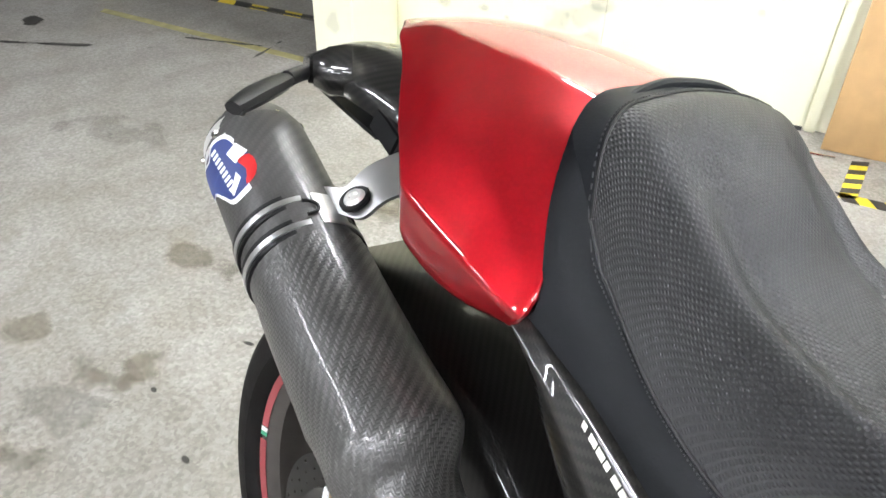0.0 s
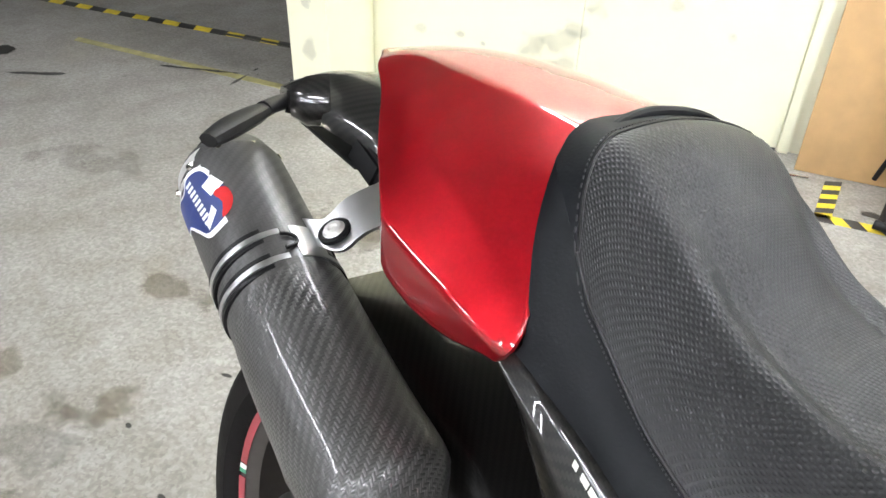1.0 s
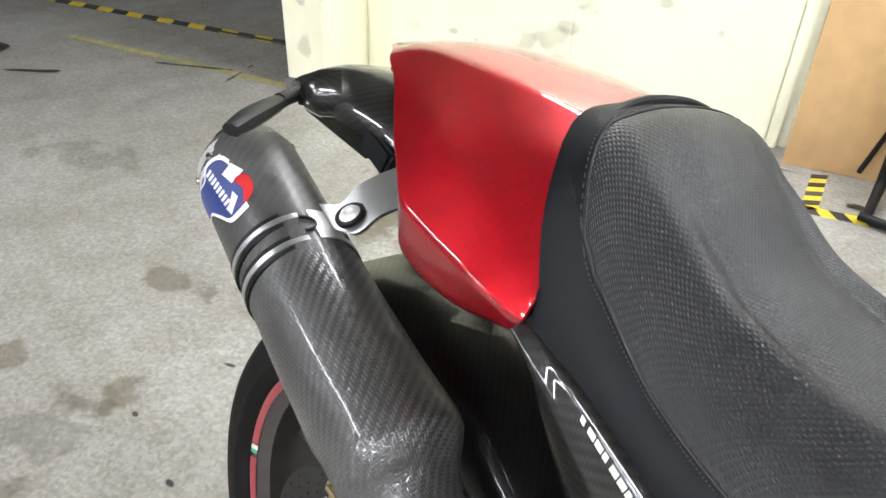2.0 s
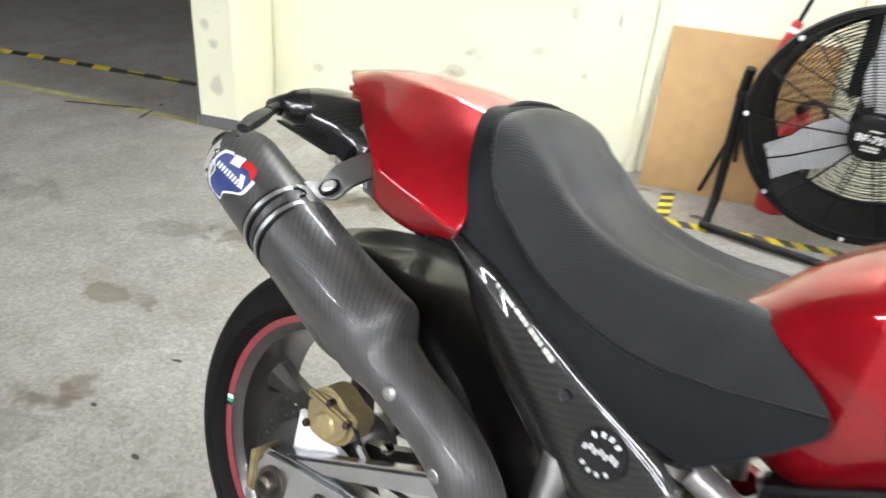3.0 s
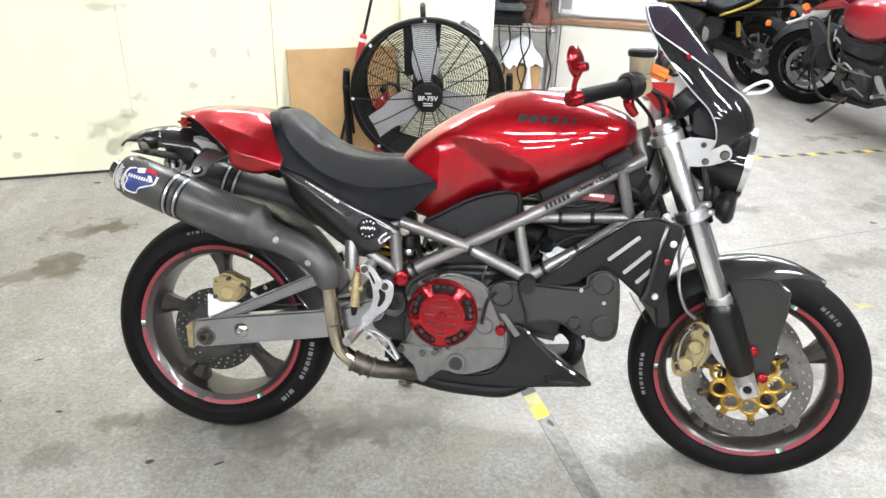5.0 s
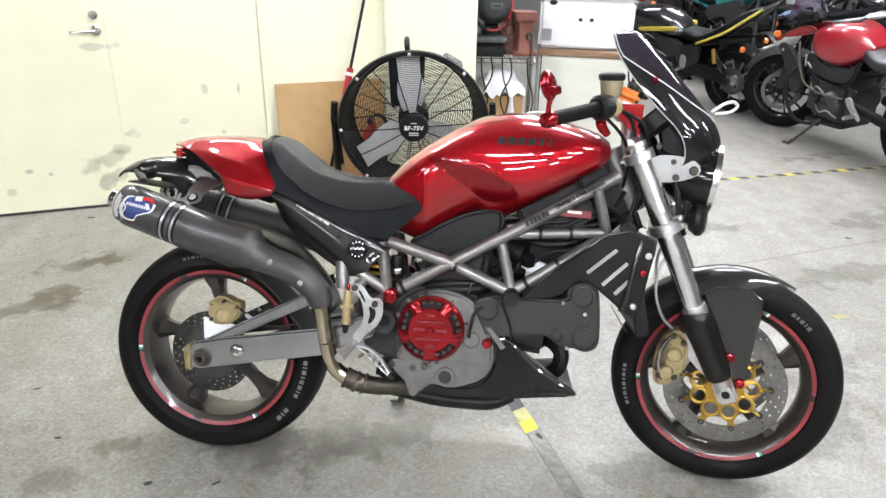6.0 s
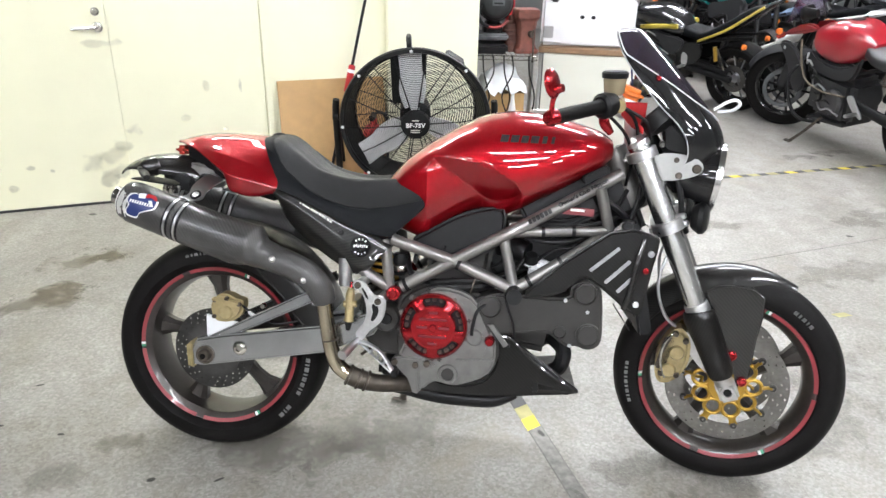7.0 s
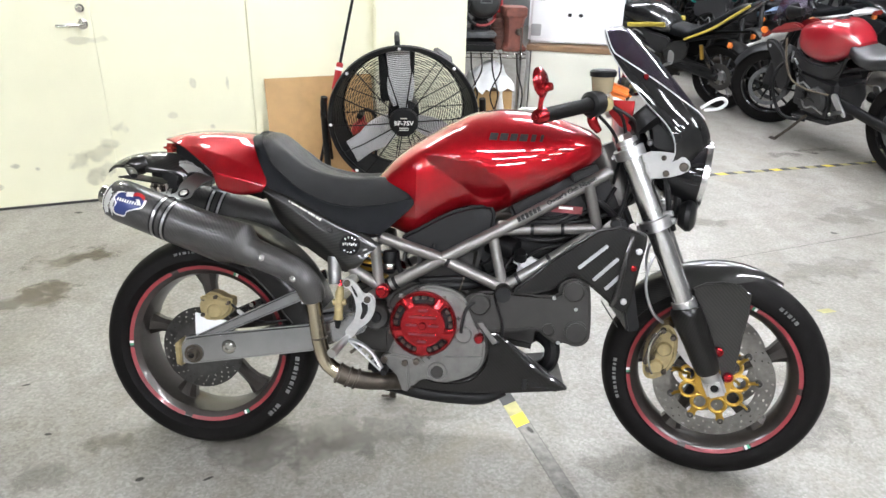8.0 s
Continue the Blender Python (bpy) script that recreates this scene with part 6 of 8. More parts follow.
for sg in (-1, 1):
    fpart("lamp_bracket", slab(smooth_outline([(1.200, 0.925), (1.245, 0.934), (1.291, 0.928), (1.318, 0.912), (1.317, 0.888), (1.277, 0.870), (1.226, 0.863), (1.203, 0.88)], 2), sg * 0.092, sg * 0.099, 0.002, 2), ZINC_DULL, BIKE, "satin alloy headlamp bracket")
    for x, z, r in ((1.305, 0.898, 0.012), (1.254, 0.918, 0.007), (1.263, 0.878, 0.009)):
        fpart("bracket_bolt", lathe([(0, 0.007), (r * 0.7, 0.007), (r, 0.003), (r, -0.004)], (x, sg * 0.099, z), (0, sg, 0), 14), STEEL_DARK, BIKE)
SCREEN = [(1.118, 1.244, 0.040, 0.020), (1.140, 1.238, 0.068, 0.045), (1.185, 1.196, 0.090, 0.070), (1.245, 1.134, 0.106, 0.082), (1.305, 1.066, 0.114, 0.080), (1.340, 1.024, 0.116, 0.072), (1.362, 0.985, 0.115, 0.070), (1.370, 0.945, 0.106, 0.072), (1.358, 0.915, 0.095, 0.07)]


def screen_point(f, u, grow=0.0):
    x, z, w, back = interp([(j, *r) for j, r in enumerate(SCREEN)], f * (len(SCREEN) - 1))
    return (x + grow - (back + 0.02) * abs(u) ** 1.9, w * math.sin(u * 1.45) / math.sin(1.45), z - 0.25 * back * abs(u) ** 2.2 + grow)


CLEAR = 0.66


def clear_half(f):
    """Half width of the clear panel, which narrows to a point."""
    return 0.97 * max(0.0, 1 - max(0.0, f - 0.26) / (CLEAR - 0.26)) ** 0.85


scr = fpart("fly_screen", sheet([[screen_point(CLEAR * 0.99 * i / 16, clear_half(CLEAR * 0.99 * i / 16) * j / 8) for j in range(-8, 9)] for i in range(17)], 0.003), GLASS, BIKE, "smoked clear fly screen", 70)
for sg in (-1, 1):
    fpart("screen_edge", tube([screen_point(f, sg, 0.001) for f in (k / 24 for k in range(25))], 0.0016, 6, 1, curve=False), TRIM, scr, "pale screen edge trim")
    fpart("screen_trim", tube([screen_point(f, sg * clear_half(f), 0.002) for f in (CLEAR * 0.995 * k / 20 for k in range(21))], 0.0015, 6, 1, curve=False), PLASTICW, scr, "pale trim round the clear panel")
    fpart("screen_side", sheet([[screen_point(CLEAR * i / 16, sg * (clear_half(CLEAR * i / 16) + (1 - clear_half(CLEAR * i / 16)) * j / 8), 0.0008) for j in range(9)] for i in range(17)], 0.003), GLOSSBLACK, BIKE, "glossy black fly-screen side", 70)
fpart("screen_edge", tube([screen_point(0, k / 8, 0.001) for k in range(-8, 9)], 0.0016, 6, 1, curve=False), TRIM, scr, "pale screen edge trim")
fpart("screen_cowl", sheet([[screen_point(CLEAR + (1 - CLEAR) * i / 12, j / 12, 0.001) for j in range(-12, 13)] for i in range(13)], 0.004), GLOSSBLACK, BIKE, "glossy black carbon fly-screen cowl", 70)
fpart("cowl_inner", slab(smooth_outline([(1.192, 1.042), (1.238, 1.034), (1.278, 1.012), (1.318, 0.984), (1.338, 0.954), (1.328, 0.922), (1.278, 0.919), (1.218, 0.933), (1.207, 0.976)], 3), -0.082, 0.082, 0.014, 3), BLACK, BIKE, "black instrument housing", 50)
fpart("screen_bolt", lathe([(0, 0.004), (0.006, 0.004), (0.008, 0)], (1.19, -0.098, 1.12), (0.2, -1, 0.3), 12), REDANO, BIKE, "red screen bolt")
fpart("screen_stay", tube([(1.190, -0.088, 1.045), (1.213, -0.090, 0.962)], 0.0028, 8), FRAME, BIKE, "thin grey screen stay")
fpart("stay_bolt", lathe([(0, 0.008), (0.006, 0.008), (0.008, 0.004), (0.008, -0.01)], (1.215, -0.092, 0.955), (0, -1, 0), 14), DISC_DARK, BIKE, "dull stay bolt")
fpart("horn", lathe([(0, 0.02), (0.03, 0.02), (0.042, 0.012), (0.044, 0.0), (0.03, -0.02), (0, -0.022)], (1.33, -0.055, 0.765), (1, -0.2, 0), 28), BLACK, BIKE, "black round horn")
fpart("wiring", tube([(1.26, -0.06, 0.88), (1.275, -0.07, 0.82), (1.285, -0.06, 0.76), (1.30, -0.04, 0.72)], 0.008, 8), BLACK, BIKE, "bundled black wiring")
fpart("wiring", tube([(1.28, -0.03, 0.86), (1.30, -0.05, 0.80), (1.292, -0.05, 0.74)], 0.011, 8), BLACK, BIKE, "bundled black wiring")

# handlebar and controls
for sg in (-1, 1):
    e, i_ = Vector((1.047, sg * 0.375, 1.062)), Vector((1.112, sg * 0.235, 1.072))
    d = (e - i_).normalized()
    bpart("handlebar", tube([(1.118, sg * 0.02, 1.045), (1.122, sg * 0.12, 1.06), tuple(i_), tuple(e)], 0.011, 14, 4), BLACK, BIKE, "black handlebar")
    g = bpart("grip", tube([i_, i_ + d * 0.02, e - d * 0.005, e], [0.02, 0.017, 0.017, 0.0185], 20, curve=False), RUBBER, BIKE, "ribbed black rubber grip")
    bpart("throttle_drum", lathe([(0, 0), (0.024, 0), (0.031, 0.006), (0.032, 0.022), (0.027, 0.045), (0, 0.045)], i_ + d * 0.005, -d, 24), BLACK, g, "black twistgrip drum")
    be = bpart("bar_end", lathe([(0, 0.03), (0.008, 0.03), (0.009, 0.026), (0.016, 0.025), (0.019, 0.018), (0.019, 0.0), (0.0, 0)], e, d, 24), REDANO, BIKE, "red anodised bar end")
    m0 = e + d * 0.012
    st = bpart("mirror_stem", tube([m0, m0 + Vector((0.0, 0, 0.03)), m0 + Vector((0.008, sg * 0.005, 0.055))], [0.008, 0.006, 0.008], 12), REDANO, BIKE, "red mirror stem")
    bpart("mirror", lathe([(0, 0.008), (0.026, 0.007), (0.033, 0.002), (0.034, -0.005), (0.03, -0.008), (0.0, -0.008)], m0 + Vector((0.002, sg * 0.006, 0.078)), (1, 0.06 * sg, 0.25), 32), REDANO, BIKE, "round red bar-end mirror")
    bpart("mirror_joint", lathe([(0, 0.018), (0.009, 0.018), (0.011, 0.0), (0, 0)], m0 + Vector((0.01, sg * 0.006, 0.065)), (1, 0.06 * sg, 0.25), 16), REDANO, BIKE)
    if sg > 0:
        bpart("lever", tube([(1.15, sg * 0.20, 1.068), (1.165, sg * 0.24, 1.062), (1.135, sg * 0.33, 1.05), (1.11, sg * 0.37, 1.045)], [0.008, 0.007, 0.006, 0.008], 10, flat=0.7), BLACK, BIKE, "black hand lever")
    mc = bpart("master_cylinder", tube([(1.13, sg * 0.14, 1.075), (1.15, sg * 0.215, 1.072)], [0.015, 0.016], 14), BRASS, BIKE, "bronze master cylinder")
    bpart("lever_clamp", box((0.03, 0.02, 0.035), (1.12, sg * 0.20, 1.065), bevel=0.006), REDANO, mc, "red lever clamp")
rsv = bpart("fluid_reservoir", lathe([(0, -0.022), (0.02, -0.022), (0.025, -0.016), (0.0285, 0.018), (0.0285, 0.02), (0, 0.02)], (1.122, -0.165, 1.115), (0, 0, 1), 28), FLUID, BIKE, "amber fluid reservoir pot")
bpart("reservoir_cap", lathe([(0.0, 0.016), (0.028, 0.016), (0.033, 0.012), (0.032, 0.0), (0, 0)], (1.122, -0.165, 1.134), (0, 0, 1), 28), BLACK, rsv, "black reservoir cap")
bpart("switch_box", box((0.045, 0.05, 0.04), (1.108, -0.19, 1.066), bevel=0.01, seg=3), BLACK, BIKE, "black switch housing")
bpart("cylinder_body", box((0.045, 0.055, 0.026), (1.128, -0.168, 1.078), (0, 0, 12), 0.007, 3), ALU_DARK, rsv, "grey cast cylinder body")
bpart("body_screw", lathe([(0, 0.004), (0.006, 0.004), (0.007, 0.0)], (1.112, -0.197, 1.078), (-0.2, -1, 0), 12), CHROME, rsv)
bpart("lever_perch", tube([(1.112, -0.205, 1.06), (1.116, -0.212, 1.03), (1.13, -0.20, 1.005)], [0.012, 0.013, 0.009], 14), REDANO, BIKE, "red anodised lever perch")
bpart("bar_clamp", box((0.05, 0.10, 0.045), (1.12, 0, 1.035), bevel=0.01, seg=3), ALU, BIKE, "alloy bar clamp")
fpart("riser", tube([leg(0.68, 0, -0.03), (1.13, 0, 1.03)], 0.022, 16), ALU, BIKE)
bpart("gauge", lathe([(0, 0.012), (0.04, 0.012), (0.046, 0.006), (0.046, -0.03), (0.02, -0.045)], (1.20, -0.045, 1.03), (-0.7, 0, 0.7), 32), BLACK, BIKE, "black round dial")
bpart("gauge", lathe([(0, 0.012), (0.04, 0.012), (0.046, 0.006), (0.046, -0.03), (0.02, -0.045)], (1.20, 0.05, 1.03), (-0.7, 0, 0.7), 32), BLACK, BIKE, "black round dial")
bpart("orange_cover", box((0.07, 0.07, 0.03), (1.135, -0.06, 1.088), (0, 20, 20), 0.012, 3), ORANGE, BIKE, "orange cloth wrap on the bar")
bpart("red_tag", slab([(1.115, 1.065), (1.185, 1.066), (1.18, 0.985), (1.15, 1.0), (1.12, 1.03)], -0.075, -0.071, 0.001, 1), REDPLAST, BIKE, "red hanging tag")
for pts in ([(1.12, -0.14, 1.07), (1.16, -0.10, 1.03), (1.17, -0.08, 0.96), (1.15, -0.06, 0.90)], [(1.11, -0.18, 1.05), (1.15, -0.13, 0.99), (1.16, -0.09, 0.92), (1.14, -0.05, 0.84)], [(1.13, -0.12, 1.06), (1.19, -0.09, 1.02), (1.20, -0.07, 0.97)]):
    bpart("control_cable", tube(pts, 0.0045, 8), BLACK, BIKE, "black control cable")
bpart("blue_cable", tube([(1.12, 0.02, 1.10), (1.12, 0.0, 1.16), (1.15, -0.02, 1.21)], 0.0025, 6), NAVY, BIKE, "thin blue cable")
bpart("lever_loop", tube([(1.29, 0.35, 1.0), (1.321, 0.36, 1.022), (1.347, 0.365, 1.030), (1.359, 0.365, 1.017), (1.339, 0.36, 1.0), (1.30, 0.35, 0.995)], 0.005, 8), PLASTICW, BIKE, "pale clutch lever guard")
fpart("ignition", lathe([(0, 0.02), (0.018, 0.02), (0.02, 0.0), (0.02, -0.04)], leg(0.69, 0, 0.03), AXIS, 20), BLACK, BIKE)
part("headstock_cover", box((0.13, 0.12, 0.20), (1.10, 0.03, 0.77), (0, -24, 0), 0.02, 3), BLACK, BIKE, "black headstock wiring cover")
for pts, r in (([(1.05, -0.10, 0.80), (1.10, -0.09, 0.77), (1.15, -0.06, 0.72), (1.17, -0.02, 0.66)], 0.009), ([(1.00, -0.08, 0.72), (1.08, -0.08, 0.74), (1.16, -0.05, 0.78), (1.20, -0.02, 0.86)], 0.007), ([(1.13, -0.09, 0.73), (1.15, -0.085, 0.80), (1.16, -0.06, 0.88)], 0.006), ([(1.02, -0.06, 0.69), (1.10, -0.07, 0.69), (1.17, -0.06, 0.70)], 0.012)):
    part("wiring", tube(pts, r, 8), BLACK, BIKE, "bundled black wiring")


# ---- door and fittings on the cream wall ----
door = thing("door", wall_pose(0), "cream painted steel double door with lever handle, shut", "door")
part("leaf", box((0.862, 0.03, 2.05), (0.245, -0.004, 1.04), bevel=0.001), DOORP, door)
leaf2 = part("leaf", box((0.752, 0.03, 2.05), (1.054, -0.003, 1.04), bevel=0.001), DOORP, door)
part("handle_rose", lathe([(0, 0.01), (0.02, 0.01), (0.025, 0.006), (0.026, 0)], (0.632, -0.021, 0.94), (0, -1, 0), 24), CHROME, door, "round steel rose")
part("lever", tube([(0.632, -0.03, 0.94), (0.632, -0.06, 0.94), (0.615, -0.066, 0.94), (0.515, -0.066, 0.938)], [0.009, 0.009, 0.009, 0.008], 12, curve=False), CHROME, door, "satin steel lever handle")
part("lock_cylinder", lathe([(0, 0.012), (0.009, 0.012), (0.012, 0.008), (0.02, 0.007), (0.022, 0.0)], (0.632, -0.021, 1.016), (0, -1, 0), 24), CHROME, door, "round steel lock")
part("door_stop", box((0.05, 0.02, 0.012), (1.30, -0.035, 0.008), bevel=0.004), ALU, door, "small metal floor catch")
tagged(part("door_frame", merge(box((0.040, 0.03, 2.1), (1.455, -0.006, 1.05), bevel=0.004), box((1.72, 0.05, 0.06), (0.63, -0.012, 2.1), bevel=0.003)), DOORP, m=wall_pose(0)), "cream painted steel door frame", "door frame", kind="structure")
tagged(part("door_gap", box((1.60, 0.02, 0.012), (0.63, -0.008, 0.006), bevel=0), BLACKTAPE, m=wall_pose(0)), "dark gap under the door", "gap", kind="structure")
tagged(part("wall_pilaster", box((0.56, 0.06, H), (2.42, -0.03, H / 2), bevel=0.004), WALL, m=wall_pose(0)), "cream painted wall pilaster", "wall", kind="structure")
tagged(part("baseboard", box((0.20, 0.012, 0.05), (-0.30, -0.356, 0.025), bevel=0.002), SHADOWGREY, m=wall_pose(0)), "dark grey skirting strip", "baseboard", kind="structure")

# scuffs on the wall, as thin rubbed paint patches
SCUFF = soft_stain("grey_scuff", (0.55, 0.53, 0.43), 0.22)
SCUFF_DARK = soft_stain("dark_scuff", (0.32, 0.30, 0.25), 0.28)


def wall_blot(name, s, out_, z, w, h, turn, mt, label):
    """A thin rubbed or dirty patch on the cream wall, ragged towards its rim."""
    bm = bmesh.new()
    uv = bm.loops.layers.uv.new("UVMap")
    ring = [(math.cos(a), math.sin(a)) for a in (2 * math.pi * k / 24 for k in range(24))]
    f = bm.faces.new([bm.verts.new((w * c, 0, h * q)) for c, q in ring])
    for lp, q in zip(f.loops, ring):
        lp[uv].uv = q
    tagged(part(name, bm, mt, smooth=0, m=wall_pose(0) @ pose(s, -out_, z, 0, turn, 0)), label, "stain", kind="structure")


for n_, (s_, z_, w_, h_, t_, mt) in enumerate(((0.50, 0.23, 0.10, 0.09, 20, SCUFF), (0.60, 0.27, 0.10, 0.07, -20, SCUFF), (0.66, 0.33, 0.09, 0.05, 10, SCUFF), (0.56, 0.16, 0.06, 0.07, 30, SCUFF_DARK), (0.64, 0.19, 0.07, 0.06, 0, SCUFF), (0.20, 0.235, 0.04, 0.025, 0, SCUFF_DARK), (0.295, 0.215, 0.03, 0.03, 0, SCUFF_DARK), (0.03, 0.24, 0.05, 0.03, 0, SCUFF), (0.10, 0.13, 0.05, 0.03, 0, SCUFF), (0.62, 0.86, 0.16, 0.04, 0, SCUFF), (0.70, 0.40, 0.08, 0.05, 0, SCUFF),
                               (1.0, 0.45, 0.05, 0.03, 0, SCUFF), (1.2, 0.38, 0.03, 0.03, 0, SCUFF), (1.12, 0.62, 0.025, 0.04, 0, SCUFF), (1.30, 0.62, 0.02, 0.06, 0, SCUFF_DARK))):
    wall_blot("scuff_mark", s_, 0.0205 + 0.0003 * n_, z_, w_, h_, t_, mt, "grey rubbed scuff on the cream door")
for n_, (s_, z_, w_, h_) in enumerate(((-0.30, 0.36, 0.06, 0.05), (-0.33, 0.44, 0.05, 0.06), (-0.27, 0.50, 0.05, 0.03), (-0.30, 0.20, 0.06, 0.08))):
    wall_blot("wall_stain", s_, 0.3515 + 0.0003 * n_, z_, w_, h_, 0, SCUFF, "grey smudge on the wall pier")

# leaning board
brd = thing("hardboard_sheet", wall_pose(1.50, 0.135), "plain brown hardboard sheet leaning on the wall", "board")
part("sheet", box((0.62, 0.009, 0.635), (0.31, 0.0, 0.3175), bevel=0.001, seg=1), BOARD, brd, m=pose(0, 0, 0.001, -11.5))

# ---- drum fan ----
fan = thing("drum_fan", Matrix.Translation((0.332, 2.02, 0.474)) @ pose(0, 0, 0, 8, 0, 7), "large black drum fan with bare metal blades", "fan")
FR = 0.390
part("rim", lathe([(FR - 0.012, -0.01), (FR - 0.006, -0.02), (FR + 0.012, -0.018), (FR + 0.016, 0.0), (FR + 0.008, 0.02), (FR - 0.008, 0.02)], seg=72, close=True), BLACK, fan, "black steel front rim")
part("drum", lathe([(FR - 0.004, 0.0), (FR, 0.0), (FR - 0.03, 0.08), (FR - 0.05, 0.16), (FR - 0.054, 0.16), (FR - 0.034, 0.08)], seg=72, close=True), BLACK, fan, "black steel drum")
part("rear_rim", lathe([(FR - 0.06, 0.155), (FR - 0.042, 0.155), (FR - 0.042, 0.172), (FR - 0.06, 0.172)], seg=72, close=True), BLACK, fan)
for k in range(33):
    r = 0.085 + (FR - 0.095) * k / 32
    y = -0.035 + 0.03 * (k / 32) ** 3
    part("guard_ring", tube([(r * math.cos(a), y, r * math.sin(a)) for a in (2 * math.pi * j / 56 for j in range(56))], 0.0014, 4, curve=False, closed=True), BLACK, fan, "black wire guard ring")
for k in range(14):
    a = 2 * math.pi * k / 14 + 0.08
    part("guard_rod", tube([(0.06 * math.cos(a), -0.037, 0.06 * math.sin(a)), (0.25 * math.cos(a), -0.036, 0.25 * math.sin(a)), ((FR - 0.005) * math.cos(a), -0.004, (FR - 0.005) * math.sin(a))], 0.0032, 6, curve=False), BLACK, fan, "black guard rod")
    part("back_rod", tube([(0.10 * math.cos(a), 0.165, 0.10 * math.sin(a)), ((FR - 0.05) * math.cos(a), 0.163, (FR - 0.05) * math.sin(a))], 0.003, 6), BLACK, fan)
for k in range(19):
    r = 0.10 + 0.24 * k / 18
    part("back_ring", tube([(r * math.cos(a), 0.163, r * math.sin(a)) for a in (2 * math.pi * j / 48 for j in range(48))], 0.002, 4, curve=False, closed=True), BLACK, fan)
for k in range(8):
    a = 2 * math.pi * k / 8 + 0.06
    part("rim_bolt", lathe([(0, 0.006), (0.007, 0.005), (0.009, 0)], (FR * math.cos(a), -0.02, FR * math.sin(a)), (0, -1, 0), 10), PLASTICW, fan, "bright rim bolt")
part("hub_cap", lathe([(0, 0.012), (0.062, 0.012), (0.075, 0.006), (0.08, -0.01), (0.08, -0.02)], (0, -0.04, 0), (0, -1, 0), 40), BLACK, fan, "black round hub badge")
text("model_mark", "BF-75V", 0.033, Matrix.Translation((0, -0.0535, 0.002)) @ Matrix.Rotation(radians(90), 4, "X"), WHITE, fan, spread=1.05)
for w, z in ((0.035, 0.03), (0.05, -0.025), (0.05, -0.036)):
    part("hub_bar", box((w, 0.001, 0.006), (0, -0.0528, z), bevel=0.0002, seg=1), PANEL, fan)
part("motor", lathe([(0, 0.22), (0.07, 0.22), (0.085, 0.2), (0.085, 0.08), (0.05, 0.06), (0.04, 0.0)], (0, 0, 0), (0, 1, 0), 32), BLACK, fan, "black motor body")
part("motor_bracket", sheet([[(-0.125, 0.13, 0.06), (-0.04, 0.125, 0.06), (0.045, 0.13, 0.06)], [(-0.13, 0.13, 0.20), (-0.04, 0.125, 0.20), (0.055, 0.13, 0.20)], [(-0.135, 0.13, 0.335), (-0.04, 0.125, 0.345), (0.06, 0.13, 0.335)]], 0.006), BLACK, fan, "black upright motor bracket", smooth=60)
for k, a in enumerate((95, 217, 337)):
    a = radians(a)
    rows = []
    for i in range(9):
        r = 0.07 + 0.30 * i / 8
        hw = 0.058 + 0.02 * math.sin(math.pi * min(1, i / 5)) + 0.006 * i / 8
        tw = radians(-30 + 14 * i / 8)
        rows.append([(r * math.cos(a) - hw * u * math.cos(tw) * math.sin(a), 0.06 + hw * u * math.sin(tw) + 0.012 * (1 - u * u), r * math.sin(a) + hw * u * math.cos(tw) * math.cos(a)) for u in (j / 4 for j in range(-4, 5))])
    part("blade", sheet(rows, 0.003), BLADE, fan, "bare pressed aluminium blade", smooth=60)
    part("blade_foot", box((0.10, 0.012, 0.05), (0.08 * math.cos(a), 0.055, 0.08 * math.sin(a)), (0, -math.degrees(a), 0), 0.003), BLADE, fan)
part("carry_handle", tube([(-0.032, 0.012, FR - 0.005), (-0.034, 0.015, FR + 0.03), (-0.036, 0.03, FR + 0.042), (-0.036, 0.10, FR + 0.042), (-0.035, 0.12, FR + 0.03), (-0.034, 0.12, FR - 0.03)], 0.014, 10, curve=False), BLACK, fan, "black carrying handle")
part("switch_box", box((0.11, 0.10, 0.03), (0.206, 0.07, 0.325), (0, 32, 0), 0.008), BLACK, fan, "black switch box")
for sg in (-1, 1):
    part("stand_arm", tube([(sg * (FR + 0.036), 0.08, 0.095), (sg * (FR + 0.042), 0.08, 0.0), (sg * (FR + 0.035), 0.06, -0.36), (sg * (FR + 0.03), 0.0, -0.425), (sg * (FR + 0.02), -0.12, -0.44)], [0.018, 0.019, 0.018, 0.016, 0.014], 12, 4), BLACK, fan, "black tube stand arm")
    part("stand_brace", tube([(sg * (FR + 0.03), 0.08, 0.0), (sg * (FR + 0.035), 0.34, -0.485)], 0.01, 10), BLACK, fan)
    part("pivot_knob", lathe([(0, 0.03), (0.022, 0.03), (0.025, 0.0), (0, 0)], (sg * (FR + 0.03), 0.08, 0.0), (sg, 0, 0), 12), BLACK, fan)
part("stand_foot", tube([(-0.43, -0.12, -0.438), (0, -0.13, -0.44), (0.43, -0.12, -0.438)], 0.014, 12), BLACK, fan, "black foot tube")
part("stand_foot", tube([(-0.45, 0.36, -0.50), (0.45, 0.36, -0.50)], 0.02, 12), RUBBER, fan, "black foam-sleeved rear tube")

